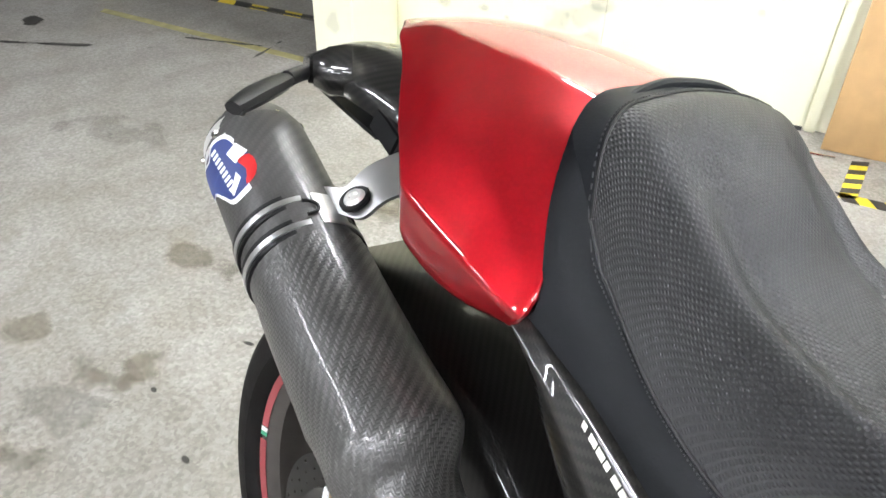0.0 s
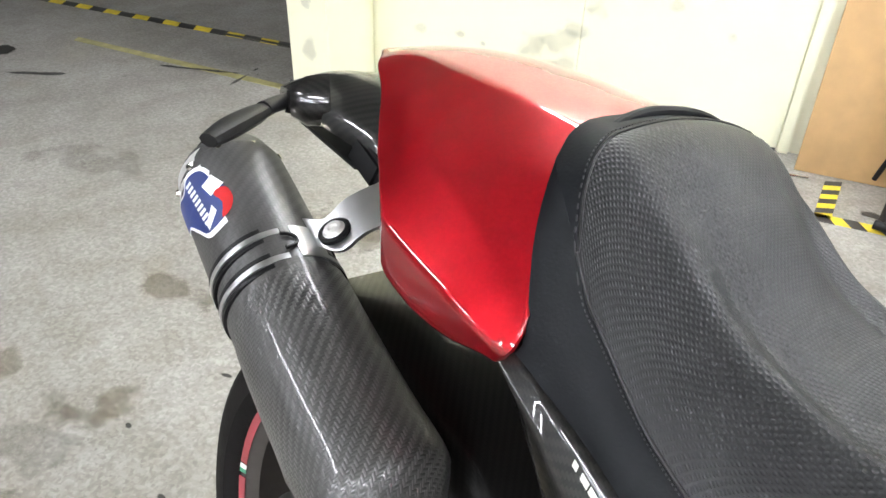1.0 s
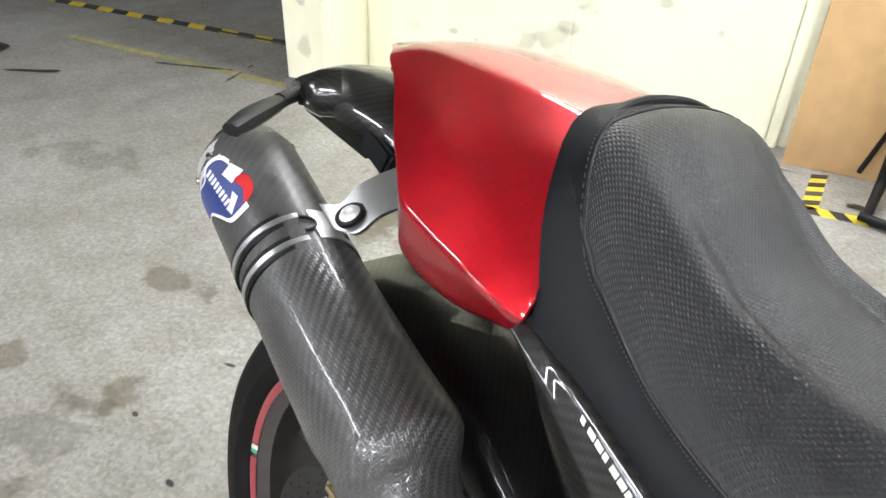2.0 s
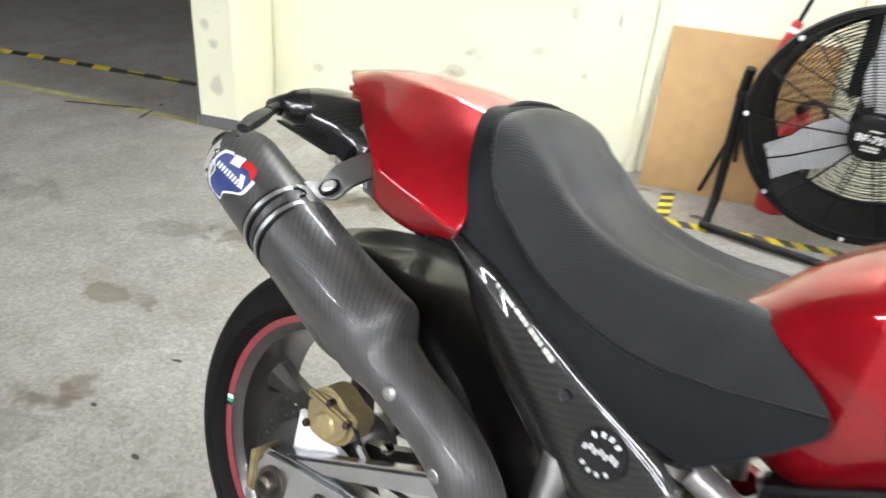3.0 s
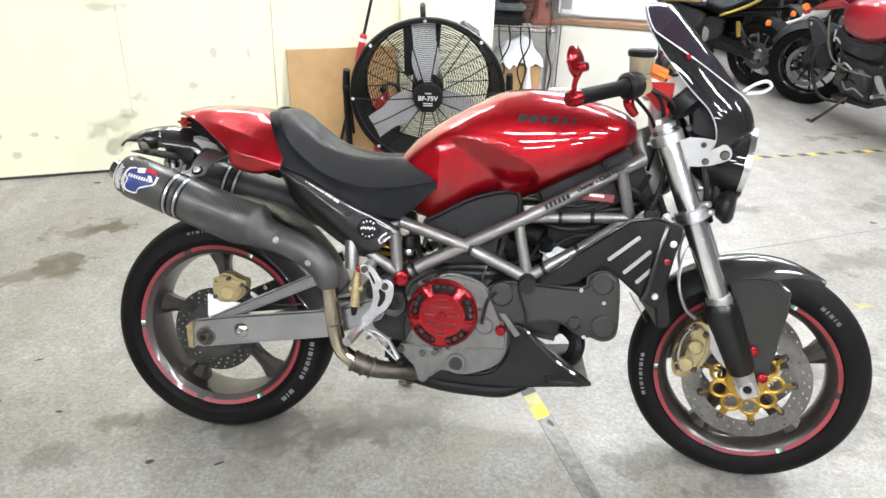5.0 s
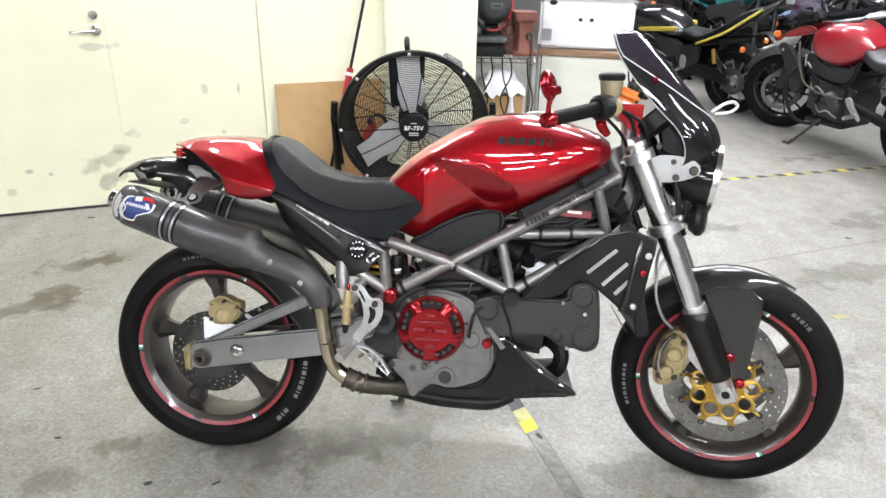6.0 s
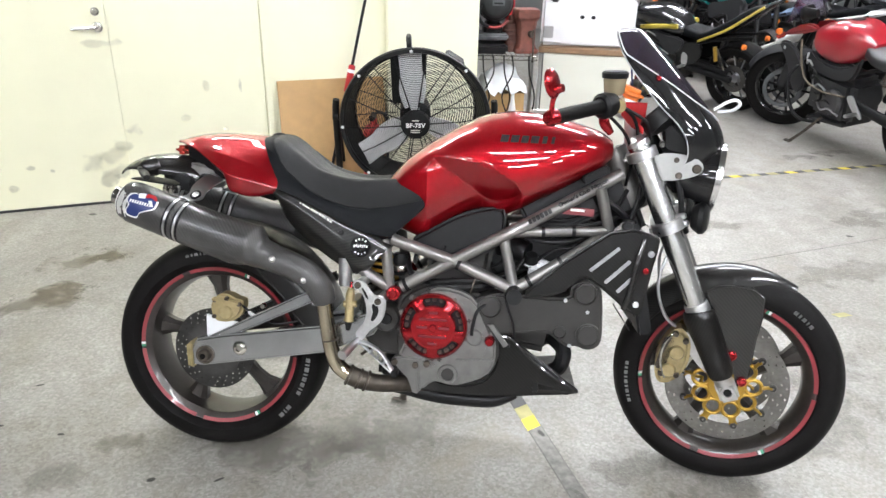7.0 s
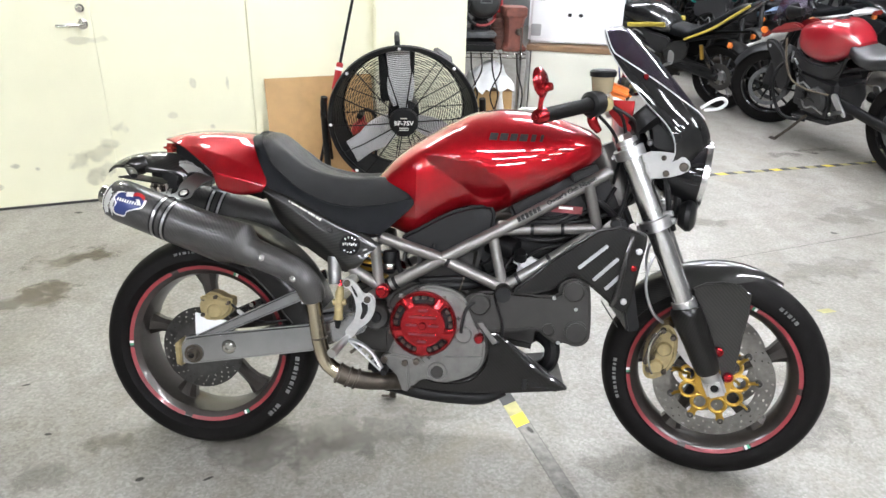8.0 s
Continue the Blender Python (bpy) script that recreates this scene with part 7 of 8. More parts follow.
# fire extinguisher and marker pole behind the fan
ext = thing("fire_extinguisher", pose(0.05, 2.32, 0.0), "red fire extinguisher standing behind the fan", "extinguisher")
part("cylinder", lathe([(0, 0.0), (0.06, 0.0), (0.065, 0.01), (0.065, 0.32), (0.05, 0.36), (0.022, 0.38), (0.022, 0.41), (0, 0.41)], axis=(0, 0, 1), seg=32), REDPLAST, ext, "red steel cylinder")
part("valve", box((0.03, 0.12, 0.03), (0, -0.02, 0.425), bevel=0.006), BLACK, ext, "black valve lever")
part("hose", tube([(0.02, 0, 0.45), (0.08, -0.01, 0.42), (0.085, -0.01, 0.25), (0.075, -0.01, 0.12)], 0.01, 10), BLACK, ext, "black hose")
pole = thing("marker_pole", pose(-0.155, 2.19, 0.0), "thin black pole with a red sleeve leaning on the wall", "pole")
pa, pb = Vector((-0.055, 0.02, 0.02)), Vector((0.262, 0.30, 1.55))
part("shaft", tube([pa, pb], 0.0085, 10), BLACK, pole, "black shaft")
part("sleeve", tube([pa.lerp(pb, 0.35), pa.lerp(pb, 0.355), pa.lerp(pb, 0.445), pa.lerp(pb, 0.45)], [0.014, 0.02, 0.02, 0.014], 14, curve=False), REDPLAST, pole, "red plastic sleeve with a pale bar")
part("sleeve_bar", tube([pa.lerp(pb, 0.422), pa.lerp(pb, 0.434)], 0.0206, 14), WHITE, pole)

# ---- floor marks ----
def tape_strip(name, a, b, width, cells, mats, label, z=0.0012, skew=0.5):
    """A strip of hazard tape from a to b, in slanted cells of two colours."""
    a, b = Vector((*a, 0)), Vector((*b, 0))
    d = (b - a).normalized()
    n = Vector((-d.y, d.x, 0)) * width / 2
    root = thing(name, Matrix.Translation(a), label, "tape")
    ln = (b - a).length
    for k in range(cells):
        s0, s1 = ln * k / cells, ln * (k + 1) / cells
        sk = d * width * skew
        q = [d * s0 + n - sk * 0.5, d * s1 + n - sk * 0.5, d * s1 - n + sk * 0.5, d * s0 - n + sk * 0.5]
        bm = bmesh.new()
        f = bm.faces.new([bm.verts.new((p.x, p.y, z)) for p in q])
        r = bmesh.ops.extrude_face_region(bm, geom=[f])
        bmesh.ops.translate(bm, vec=(0, 0, -0.001), verts=[v for v in r["geom"] if isinstance(v, bmesh.types.BMVert)])
        part("cell", bm, mats[k % len(mats)], root, smooth=0)
    return root


HAZ = [YELLOW, BLACKTAPE]
tape_strip("hazard_tape", (-0.215, 1.865), (-0.30, 2.13), 0.05, 8, HAZ, "yellow and black hazard tape on the floor by the fan")
tape_strip("hazard_tape", (-0.235, 1.855), (0.42, 2.16), 0.05, 16, HAZ[::-1], "yellow and black hazard tape on the floor by the fan")
tape_strip("hazard_tape", (2.15, 2.735), (5.2, 3.82), 0.04, 46, [OLDTAPE, BLACKTAPE, YELLOW, BLACKTAPE, OLDTAPE, BLACKTAPE], "worn yellow and black hazard tape line on the workshop floor")
tape_strip("hazard_tape", (-2.45, 1.47), (-5.2, 0.23), 0.06, 30, HAZ, "yellow and black hazard tape line on the dim floor")
tape_strip("worn_tape", (-2.0, 1.17), (-3.25, 0.66), 0.045, 9, [OLDTAPE], "worn yellow floor tape, rubbed through in places")
tape_strip("hazard_tape", (0.855, 0.33), (0.938, 0.115), 0.050, 4, [YELLOW, BLACKTAPE, OLDTAPE], "torn end of hazard tape on the floor", skew=0.3)
tape_strip("worn_tape", (2.21, 0.98), (2.27, 1.0), 0.03, 1, [OLDTAPE], "scrap of old yellow tape on the floor")
strip = thing("floor_strip", pose(-2.62, 1.375, 0, 0, 0, 24.4), "short bright metal threshold strip on the floor", "strip")
part("strip_bar", box((0.42, 0.022, 0.004), (-0.1, 0, 0.004), bevel=0.0015), CHROME, strip)
rod = thing("steel_rod", pose(-0.50, 2.005, 0.004, 0, 0, 25), "short bright steel rod lying on the floor", "rod")
part("shaft", tube([(0, 0, 0.003), (0.10, 0, 0.003), (0.155, 0.005, 0.003)], [0.005, 0.005, 0.003], 8, curve=False), CHROME, rod)

SEAM = mat("seam_grime", (0.15, 0.145, 0.13), 0.6, var=0.3, scale=20)
STAIN = soft_stain("brown_oil_stain", (0.22, 0.185, 0.125), 0.42)
STAIN2 = soft_stain("faint_dry_stain", (0.23, 0.215, 0.18), 0.22)
DIRT = soft_stain("dark_floor_dirt", (0.03, 0.028, 0.025), 0.95)


def blot(x, y, rx, ry, turn, mt, z):
    bm = bmesh.new()
    uv = bm.loops.layers.uv.new("UVMap")
    ring = [(math.cos(a), math.sin(a)) for a in (2 * math.pi * k / 24 for k in range(24))]
    f = bm.faces.new([bm.verts.new((rx * c, ry * s, 0)) for c, s in ring])
    for lp, q in zip(f.loops, ring):
        lp[uv].uv = q
    tagged(part("floor_stain", bm, mt, smooth=0, m=pose(x, y, z, 0, 0, turn)), "dull irregular stain on the vinyl floor", "stain", kind="structure")


SPOTS = [(-1.09, 0.73, 0.30, 0.17, 48, STAIN), (-1.06, 0.80, 0.22, 0.13, 40, STAIN), (-1.11, 1.10, 0.27, 0.15, 38, STAIN), (-1.02, 1.16, 0.16, 0.09, 30, STAIN), (-1.30, 0.55, 0.20, 0.12, 40, STAIN2), (-1.08, 0.207, 0.15, 0.08, 20, STAIN), (-0.82, -0.06, 0.12, 0.07, 35, STAIN), (-0.83, -0.13, 0.12, 0.07, 20, STAIN),
         (-1.08, -0.20, 0.10, 0.06, 10, STAIN), (-0.77, -0.21, 0.17, 0.10, 40, STAIN2), (-0.73, -0.33, 0.10, 0.06, 30, STAIN), (-0.31, -0.09, 0.11, 0.07, 0, STAIN), (-0.43, -0.24, 0.17, 0.09, 20, STAIN2), (0.30, -0.02, 0.35, 0.22, 15, STAIN2), (0.50, 0.05, 0.25, 0.14, 30, STAIN2), (0.10, -0.12, 0.25, 0.12, -10, STAIN2),
         (-0.514, -0.07, 0.018, 0.010, 0, DIRT), (-0.726, 0.163, 0.020, 0.008, 30, DIRT), (-1.352, 1.649, 0.04, 0.02, 0, DIRT), (-0.718, -0.052, 0.016, 0.01, 0, DIRT), (2.64, 1.86, 0.06, 0.03, 0, DIRT), (1.8, 0.2, 0.5, 0.2, 30, STAIN2), (2.4, 1.4, 0.5, 0.16, 25, STAIN2), (1.55, -0.35, 0.4, 0.2, 20, STAIN2), (3.0, 2.2, 0.6, 0.2, 20, STAIN2),
         (-0.155, -0.232, 0.022, 0.014, 30, DIRT), (0.04, -0.208, 0.022, 0.006, 40, DIRT), (-0.75, -0.42, 0.012, 0.008, 30, DIRT), (0.96, 0.09, 0.04, 0.018, -60, DIRT), (1.06, -0.18, 0.022, 0.20, 22, STAIN2), (1.23, -0.03, 0.30, 0.10, 15, STAIN2), (1.48, -0.10, 0.25, 0.08, 10, STAIN2), (0.15, -0.05, 0.35, 0.12, 5, STAIN2),
         (-0.38, 1.93, 0.03, 0.02, 0, DIRT), (-0.30, 1.85, 0.016, 0.01, 0, DIRT), (-0.10, 2.0, 0.08, 0.03, 10, DIRT), (-2.9, 0.35, 0.02, 0.50, -42, DIRT), (-3.25, 0.35, 0.12, 0.05, 0, DIRT), (-2.5, 0.95, 0.018, 0.46, -52, DIRT), (-2.32, 1.04, 0.014, 0.14, 30, DIRT), (2.9, 3.3, 0.30, 0.08, 20, STAIN2), (3.2, 3.45, 0.35, 0.09, 25, STAIN2), (2.0, 0.55, 0.35, 0.14, 30, STAIN2), (1.9, 1.9, 0.3, 0.12, 10, STAIN2), (-1.9, 0.3, 0.35, 0.15, 30, STAIN2)]
for n_, (x, y, rx, ry, t, mt) in enumerate(SPOTS):
    blot(x, y, rx, ry, t, mt, 0.0005 + 0.00006 * n_)
RESIDUE = mat("grey_tape_residue", (0.225, 0.215, 0.198), 0.6, var=0.45, scale=45)
tape_strip("tape_residue", (0.935, 0.13), (1.23, -0.62), 0.046, 12, [RESIDUE], "dull grey strip where floor tape was pulled off", z=0.0009, skew=0.1)
for sg in (-1, 1):
    off = Vector((0.930, 0.366, 0)) * 0.0235 * sg
    tagged(part("floor_seam", tube([Vector((0.935, 0.13, 0.0)) + off, Vector((1.0, -0.035, 0.0)) + off, Vector((1.10, -0.29, 0.0)) + off, Vector((1.23, -0.62, 0.0)) + off], 0.0022, 6, 4, flat=0.5), SEAM), "dirty ragged edge of old floor tape", "seam", kind="structure")
tagged(part("floor_seam", box((0.003, 3.0, 0.0012), (2.25, 1.6, 0.0006), (0, 0, -65), 0), SEAM), "faint welded seam in the vinyl floor", "seam", kind="structure")

OLDRUST = mat("old_brown_rust", (0.10, 0.042, 0.03), 0.8, var=0.5, scale=30, bump=0.3, bscale=120)
DULLRED = mat("dull_red_plastic", (0.20, 0.015, 0.015), 0.5, var=0.3, scale=30)
DUSTYBLACK = mat("dusty_black_plastic", (0.018, 0.02, 0.021), 0.5, var=0.5, scale=18)
DUSTYGREY = mat("dusty_grey_metal", (0.10, 0.105, 0.11), 0.6, 0.2, var=0.4, scale=25)

# ---- wire rack, bench and cool box ----
rack = thing("wire_rack", pose(0.60, 2.84, 0, 0, 0, 6), "chromed wire shelving rack", "shelf")
for x in (0.0, 0.42):
    for y in (0.0, 0.36):
        part("post", lathe([(0, 0), (0.0125, 0), (0.0125, 0.72 if x else 1.75), (0, 0.72 if x else 1.75)], (x, y, 0), (0, 0, 1), 14), SHADOWGREY if x == 0 else ALU, rack, "round steel post")
for z in (0.12, 0.70):
    for y in (0.0, 0.36):
        part("shelf_rail", tube([(0, y, z), (0.42, y, z)], 0.004, 8), CHROME, rack)
        part("shelf_rail", tube([(0, y, z - 0.025), (0.42, y, z - 0.025)], 0.003, 8), CHROME, rack)
        part("shelf_zigzag", tube([(0.42 * k / 14, y, z - (0.025 if k % 2 else 0)) for k in range(15)], 0.002, 6, curve=False), CHROME, rack)
    for k in range(15):
        part("shelf_wire", tube([(0.42 * k / 14, 0, z + 0.003), (0.42 * k / 14, 0.36, z + 0.003)], 0.002, 6), CHROME, rack)
saw = thing("power_tool", pose(0.70, 2.98, 0.709, 0, 0, 6), "black power tool with a round motor housing on the rack", "power tool")
part("tool_base", box((0.20, 0.26, 0.06), (0, 0, 0.03), bevel=0.015, seg=3), BLACK, saw, "black base")
part("tool_bed", box((0.21, 0.22, 0.035), (0.0, 0, 0.10), bevel=0.012, seg=3), DUSTYGREY, saw, "dusty grey bed plate")
part("tool_column", box((0.12, 0.14, 0.12), (0.01, 0.03, 0.13), bevel=0.02, seg=3), BLACK, saw)
part("red_guard", tube([(-0.09, -0.10, 0.20), (-0.03, -0.12, 0.165), (0.04, -0.12, 0.165), (0.09, -0.10, 0.20)], 0.014, 10, flat=0.6), DULLRED, saw, "dull red guard strip")
part("motor_housing", lathe([(0, 0.0), (0.06, 0.0), (0.09, 0.012), (0.105, 0.04), (0.108, 0.10), (0.10, 0.18), (0.07, 0.21), (0, 0.215)], (0.015, -0.11, 0.30), (0, 1, 0), 36), DUSTYBLACK, saw, "rounded black motor housing", smooth=50)
part("housing_band", lathe([(0.106, 0.0), (0.112, 0.004), (0.112, 0.02), (0.106, 0.024)], (0.015, -0.06, 0.30), (0, 1, 0), 36, close=True), BLACK, saw)
part("nameplate", box((0.075, 0.006, 0.035), (0.03, -0.112, 0.305), bevel=0.003), DUSTYGREY, saw, "grey plate with an unreadable dark bar")
part("plate_bar", box((0.055, 0.003, 0.008), (0.03, -0.116, 0.303), bevel=0.001, seg=1), BLACK, saw)
part("tool_cord", tube([(-0.07, -0.12, 0.30), (-0.095, -0.14, 0.24), (-0.07, -0.14, 0.19), (-0.03, -0.13, 0.17)], 0.011, 10), BLACK, saw, "thick black cord")
part("adjuster", lathe([(0, 0.03), (0.018, 0.028), (0.022, 0.0), (0, 0)], (-0.075, -0.10, 0.355), (0, -1, 0), 14), DUSTYGREY, saw)
vise = thing("bench_vise", pose(0.915, 3.0, 0.709, 0, 0, 12), "rusty red workshop vise on the rack", "vise")
part("vise_foot", box((0.15, 0.18, 0.03), (0, 0, 0.015), bevel=0.008), RUST, vise)
part("vise_body", loft([[(x * w, y * d, z) for x, y in ((-1, -0.7), (-0.7, -1), (0.7, -1), (1, -0.7), (1, 0.7), (0.7, 1), (-0.7, 1), (-1, 0.7))] for z, w, d in ((0.025, 0.068, 0.085), (0.05, 0.056, 0.07), (0.14, 0.055, 0.07), (0.195, 0.062, 0.075), (0.208, 0.074, 0.08), (0.255, 0.076, 0.08), (0.265, 0.07, 0.074))]), RUST, vise, "rusty cast body", smooth=40)
part("vise_jaw", box((0.13, 0.02, 0.05), (0, -0.085, 0.24), bevel=0.005), RUST, vise)
part("vise_screw", lathe([(0, 0.03), (0.016, 0.03), (0.02, 0.02), (0.02, 0.0)], (0.02, -0.07, 0.12), (0, -1, 0), 14), STEEL_DARK, vise)
part("vise_bar", tube([(0.03, -0.10, 0.15), (0.035, -0.105, -0.005), (0.035, -0.105, -0.05)], 0.006, 8), STEEL_DARK, vise)
lump = thing("rusty_motor", pose(0.825, 3.02, 0.709), "dark rust-brown old electric motor on the rack", "motor")
part("motor_body", lathe([(0, 0), (0.05, 0), (0.055, 0.02), (0.052, 0.14), (0.045, 0.17), (0.02, 0.19), (0.018, 0.22), (0, 0.22)], axis=(0, 0, 1), seg=24), OLDRUST, lump)
for k in range(5):
    part("motor_rib", lathe([(0.052, 0.0), (0.058, 0.002), (0.058, 0.008), (0.052, 0.01)], (0, 0, 0.03 + 0.024 * k), (0, 0, 1), 24, close=True), OLDRUST, lump)
can = thing("red_can", pose(0.815, 3.14, 0.709), "slim red spray can on the rack", "can")
part("can_body", lathe([(0, 0), (0.03, 0), (0.031, 0.34), (0.02, 0.36), (0, 0.36)], axis=(0, 0, 1), seg=24), REDPLAST, can)
part("can_cap", lathe([(0, 0), (0.022, 0), (0.022, 0.04), (0.018, 0.045), (0, 0.045)], (0, 0, 0.362), (0, 0, 1), 20), BLACK, can, "black cap")
carton = thing("carton", pose(0.78, 2.98, 0.128, 0, 0, 12), "open brown carton stuffed with white cloth", "carton")
part("carton_wall", box((0.26, 0.26, 0.34), (0, 0, 0.17), bevel=0.004), BOARD, carton)
rn = random.Random(8)
rows = [[(-0.14 + 0.28 * i / 12, -0.15 + 0.30 * j / 12, 0.35 + 0.15 * (math.sin(math.pi * i / 12) * math.sin(math.pi * j / 12)) ** 0.55 + 0.055 * noise.noise(Vector((i * 0.55, j * 0.55, 0)))) for j in range(13)] for i in range(13)]
part("cloth", sheet(rows, 0.004), PLASTICW, carton, "crumpled white cloth", smooth=50)
bott = thing("spray_bottle", pose(0.86, 2.86, 0.128), "white plastic spray bottle on the rack", "bottle")
part("bottle_body", lathe([(0, 0), (0.04, 0), (0.042, 0.12), (0.03, 0.2), (0.012, 0.3), (0.008, 0.36), (0, 0.36)], axis=(0, 0, 1), seg=20), PLASTICW, bott)
for k, x in enumerate((0.66, 0.72, 0.79, 0.84, 0.945)):
    c = thing("hanging_cable", pose(x, 2.85, 0.70), "black cable hanging from the rack shelf", "cable", "cables on the rack")
    part("cable", tube([(0, -0.02, 0.01), (0.01, -0.03, -0.1), (0.05 * (-1) ** k, -0.03, -0.25), (0.02, -0.02, -0.33 - 0.03 * k)], 0.0045, 8), BLACK, c)
bench = thing("work_bench", pose(1.03, 3.08, 0, 0, 0, -8), "low workbench with a brown top and off-white front panel", "bench")
part("bench_top", box((0.66, 0.6, 0.035), (0.315, 0.28, 0.715), bevel=0.004), WOOD, bench, "brown laminate top")
part("front_panel", box((0.60, 0.02, 0.69), (0.32, 0.0, 0.35), bevel=0.002), PANEL, bench, "off-white front panel")
# left side of the off-white bench, its shade put into a darker grey
part("side_panel", box((0.04, 0.55, 0.69), (0.005, 0.28, 0.35), bevel=0.002), SHADOWGREY, bench, "side panel in a shaded grey")
part("side_panel", box((0.02, 0.55, 0.69), (0.63, 0.28, 0.35), bevel=0.002), PANEL, bench)
cool = thing("cool_box", pose(1.02, 3.13, 0.734, 0, 0, -4), "large white plastic cool box with grey latches", "cool box")
part("box_body", box((0.60, 0.38, 0.30), (0.30, 0.20, 0.15), bevel=0.02, seg=3), PLASTICW, cool)
part("box_lid", box((0.62, 0.40, 0.07), (0.30, 0.20, 0.338), bevel=0.02, seg=3), PLASTICW, cool, "white lid")
part("drain_panel", box((0.065, 0.012, 0.075), (0.05, 0.008, 0.085), bevel=0.004), ALU_DARK, cool, "grey drain panel")
part("front_step", box((0.42, 0.02, 0.18), (0.34, 0.006, 0.10), bevel=0.006), PLASTICW, cool)
for x in (0.26, 0.33):
    part("latch", box((0.028, 0.012, 0.022), (x, -0.006, 0.185), bevel=0.005), BLACK, cool, "dark latch")
part("box_corner", box((0.05, 0.02, 0.03), (0.08, 0.006, 0.285), bevel=0.008), BLACK, cool, "dark latch")

# ---- parked motorcycles at the back ----
DULLYELLOW = mat("dull_yellow_paint", (0.46, 0.36, 0.05), 0.4, coat=0.4, var=0.15, scale=20)
DARKPLAST = mat("dark_grey_plastic", (0.02, 0.0205, 0.022), 0.45, var=0.25, scale=30)
def parked_bike(m, paint, stripe, label, wheel_r=0.30, tall=0.0, kick=0.0):
    b = thing("parked_motorcycle", m, label, "motorcycle", "parked motorcycles")
    for name, x, hw in (("rear_wheel", 0.0, 0.09), ("front_wheel", 1.42, 0.055)):
        T = [(wheel_r - 0.09, -hw * 0.8)] + [(wheel_r - 0.07 + 0.07 * math.cos(a) ** 0.6, hw * math.sin(a)) for a in (math.pi * k / 10 - math.pi / 2 for k in range(1, 10))] + [(wheel_r - 0.09, hw * 0.8)]
        ty = part(name, lathe(T, (x, 0, wheel_r), seg=48, close=True), RUBBER, b, "black tyre")
        part("rim", lathe([(wheel_r - 0.088, -hw * 0.7), (wheel_r - 0.10, -hw * 0.6), (wheel_r - 0.11, 0), (wheel_r - 0.10, hw * 0.6), (wheel_r - 0.088, hw * 0.7)], (x, 0, wheel_r), seg=40, close=True), GLOSSBLACK, ty)
        part("hub", lathe([(0.0, -0.06), (0.035, -0.06), (0.045, 0), (0.035, 0.06), (0, 0.06)], (x, 0, wheel_r), seg=20), ALU_DARK, ty)
        for k in range(10):
            a = 2 * math.pi * k / 10
            part("spoke", tube([(x + 0.03 * math.cos(a), 0.01, wheel_r + 0.03 * math.sin(a)), (x + (wheel_r - 0.1) * math.cos(a), 0, wheel_r + (wheel_r - 0.1) * math.sin(a))], 0.007, 6), ALU_DARK, ty)
        for sg in (-1, 1):
            part("brake_disc", lathe([(0.07, -0.002), (0.115, -0.002), (0.115, 0.002), (0.07, 0.002)], (x, sg * 0.07, wheel_r), seg=36, close=True), DISC_DARK if stripe else DISC, ty, "steel brake disc")
    part("engine", box((0.42, 0.30, 0.32), (0.72, 0, 0.42 + tall * 0.5), (0, -6, 0), 0.05, 3), ENGINE, b, "dark engine block")
    for k in range(6):
        part("cylinder_fin", box((0.20, 0.20, 0.008), (0.80, 0, 0.50 + tall + 0.025 * k), (0, -12, 0), 0.003, 1), ENGINE, b)
    for sg in (-1, 1):
        part("engine_cover", lathe([(0, 0.02), (0.07, 0.02), (0.085, 0.0), (0.085, -0.03)], (0.62, sg * 0.16, 0.40 + tall * 0.5), (0, sg, 0), 28), ENGINE, b)
        part("frame_tube", tube([(1.15, sg * 0.06, 0.88 + tall), (1.0, sg * 0.15, 0.60 + tall), (0.92, sg * 0.14, 0.28 + tall * 0.5), (0.55, sg * 0.14, 0.25 + tall * 0.5)], 0.016, 10), BLACK, b)
        part("subframe_tube", tube([(0.55, sg * 0.12, 0.65 + tall), (0.2, sg * 0.11, 0.76 + tall), (-0.15, sg * 0.09, 0.82 + tall)], 0.013, 10), BLACK, b)
        part("swingarm", tube([(0.0, sg * 0.11, wheel_r), (0.5, sg * 0.12, 0.40 + tall * 0.3)], 0.024, 10, flat=1.3), BLACK, b)
        part("shock", tube([(0.06, sg * 0.12, wheel_r + 0.06), (0.16, sg * 0.115, 0.70 + tall)], [0.011, 0.013], 14), STEEL_DARK, b, "coil shock absorber")
        part("shock_spring", tube([(0.075 + 0.075 * k / 60 + 0.022 * math.cos(0.75 * k), sg * 0.118 + 0.022 * math.sin(0.75 * k), wheel_r + 0.12 + (0.55 + tall - wheel_r) * k / 75) for k in range(61)], 0.005, 6, curve=False), BLACK, b)
        part("shock_reservoir", tube([(0.135, sg * 0.145, 0.60 + tall), (0.155, sg * 0.145, 0.72 + tall)], 0.017, 14), GOLD if stripe else BLACK, b)
        part("fork_leg", tube([(1.42, sg * 0.095, wheel_r), (1.36, sg * 0.095, 0.46 + tall), (1.18, sg * 0.095, 0.98 + tall)], [0.027, 0.024, 0.022], 14, curve=False), BLACK if not stripe else ALU, b, "front fork leg")
        part("handlebar", tube([(1.13, 0, 1.02 + tall), (1.12, sg * 0.15, 1.06 + tall), (1.04, sg * 0.38, 1.04 + tall)], 0.013, 10), BLACK, b)
        part("mirror", lathe([(0, 0.01), (0.05, 0.008), (0.055, 0), (0.0, -0.01)], (1.10, sg * 0.36, 1.20 + tall), (-1, 0, 0.1), 20), BLACK, b, "black round mirror")
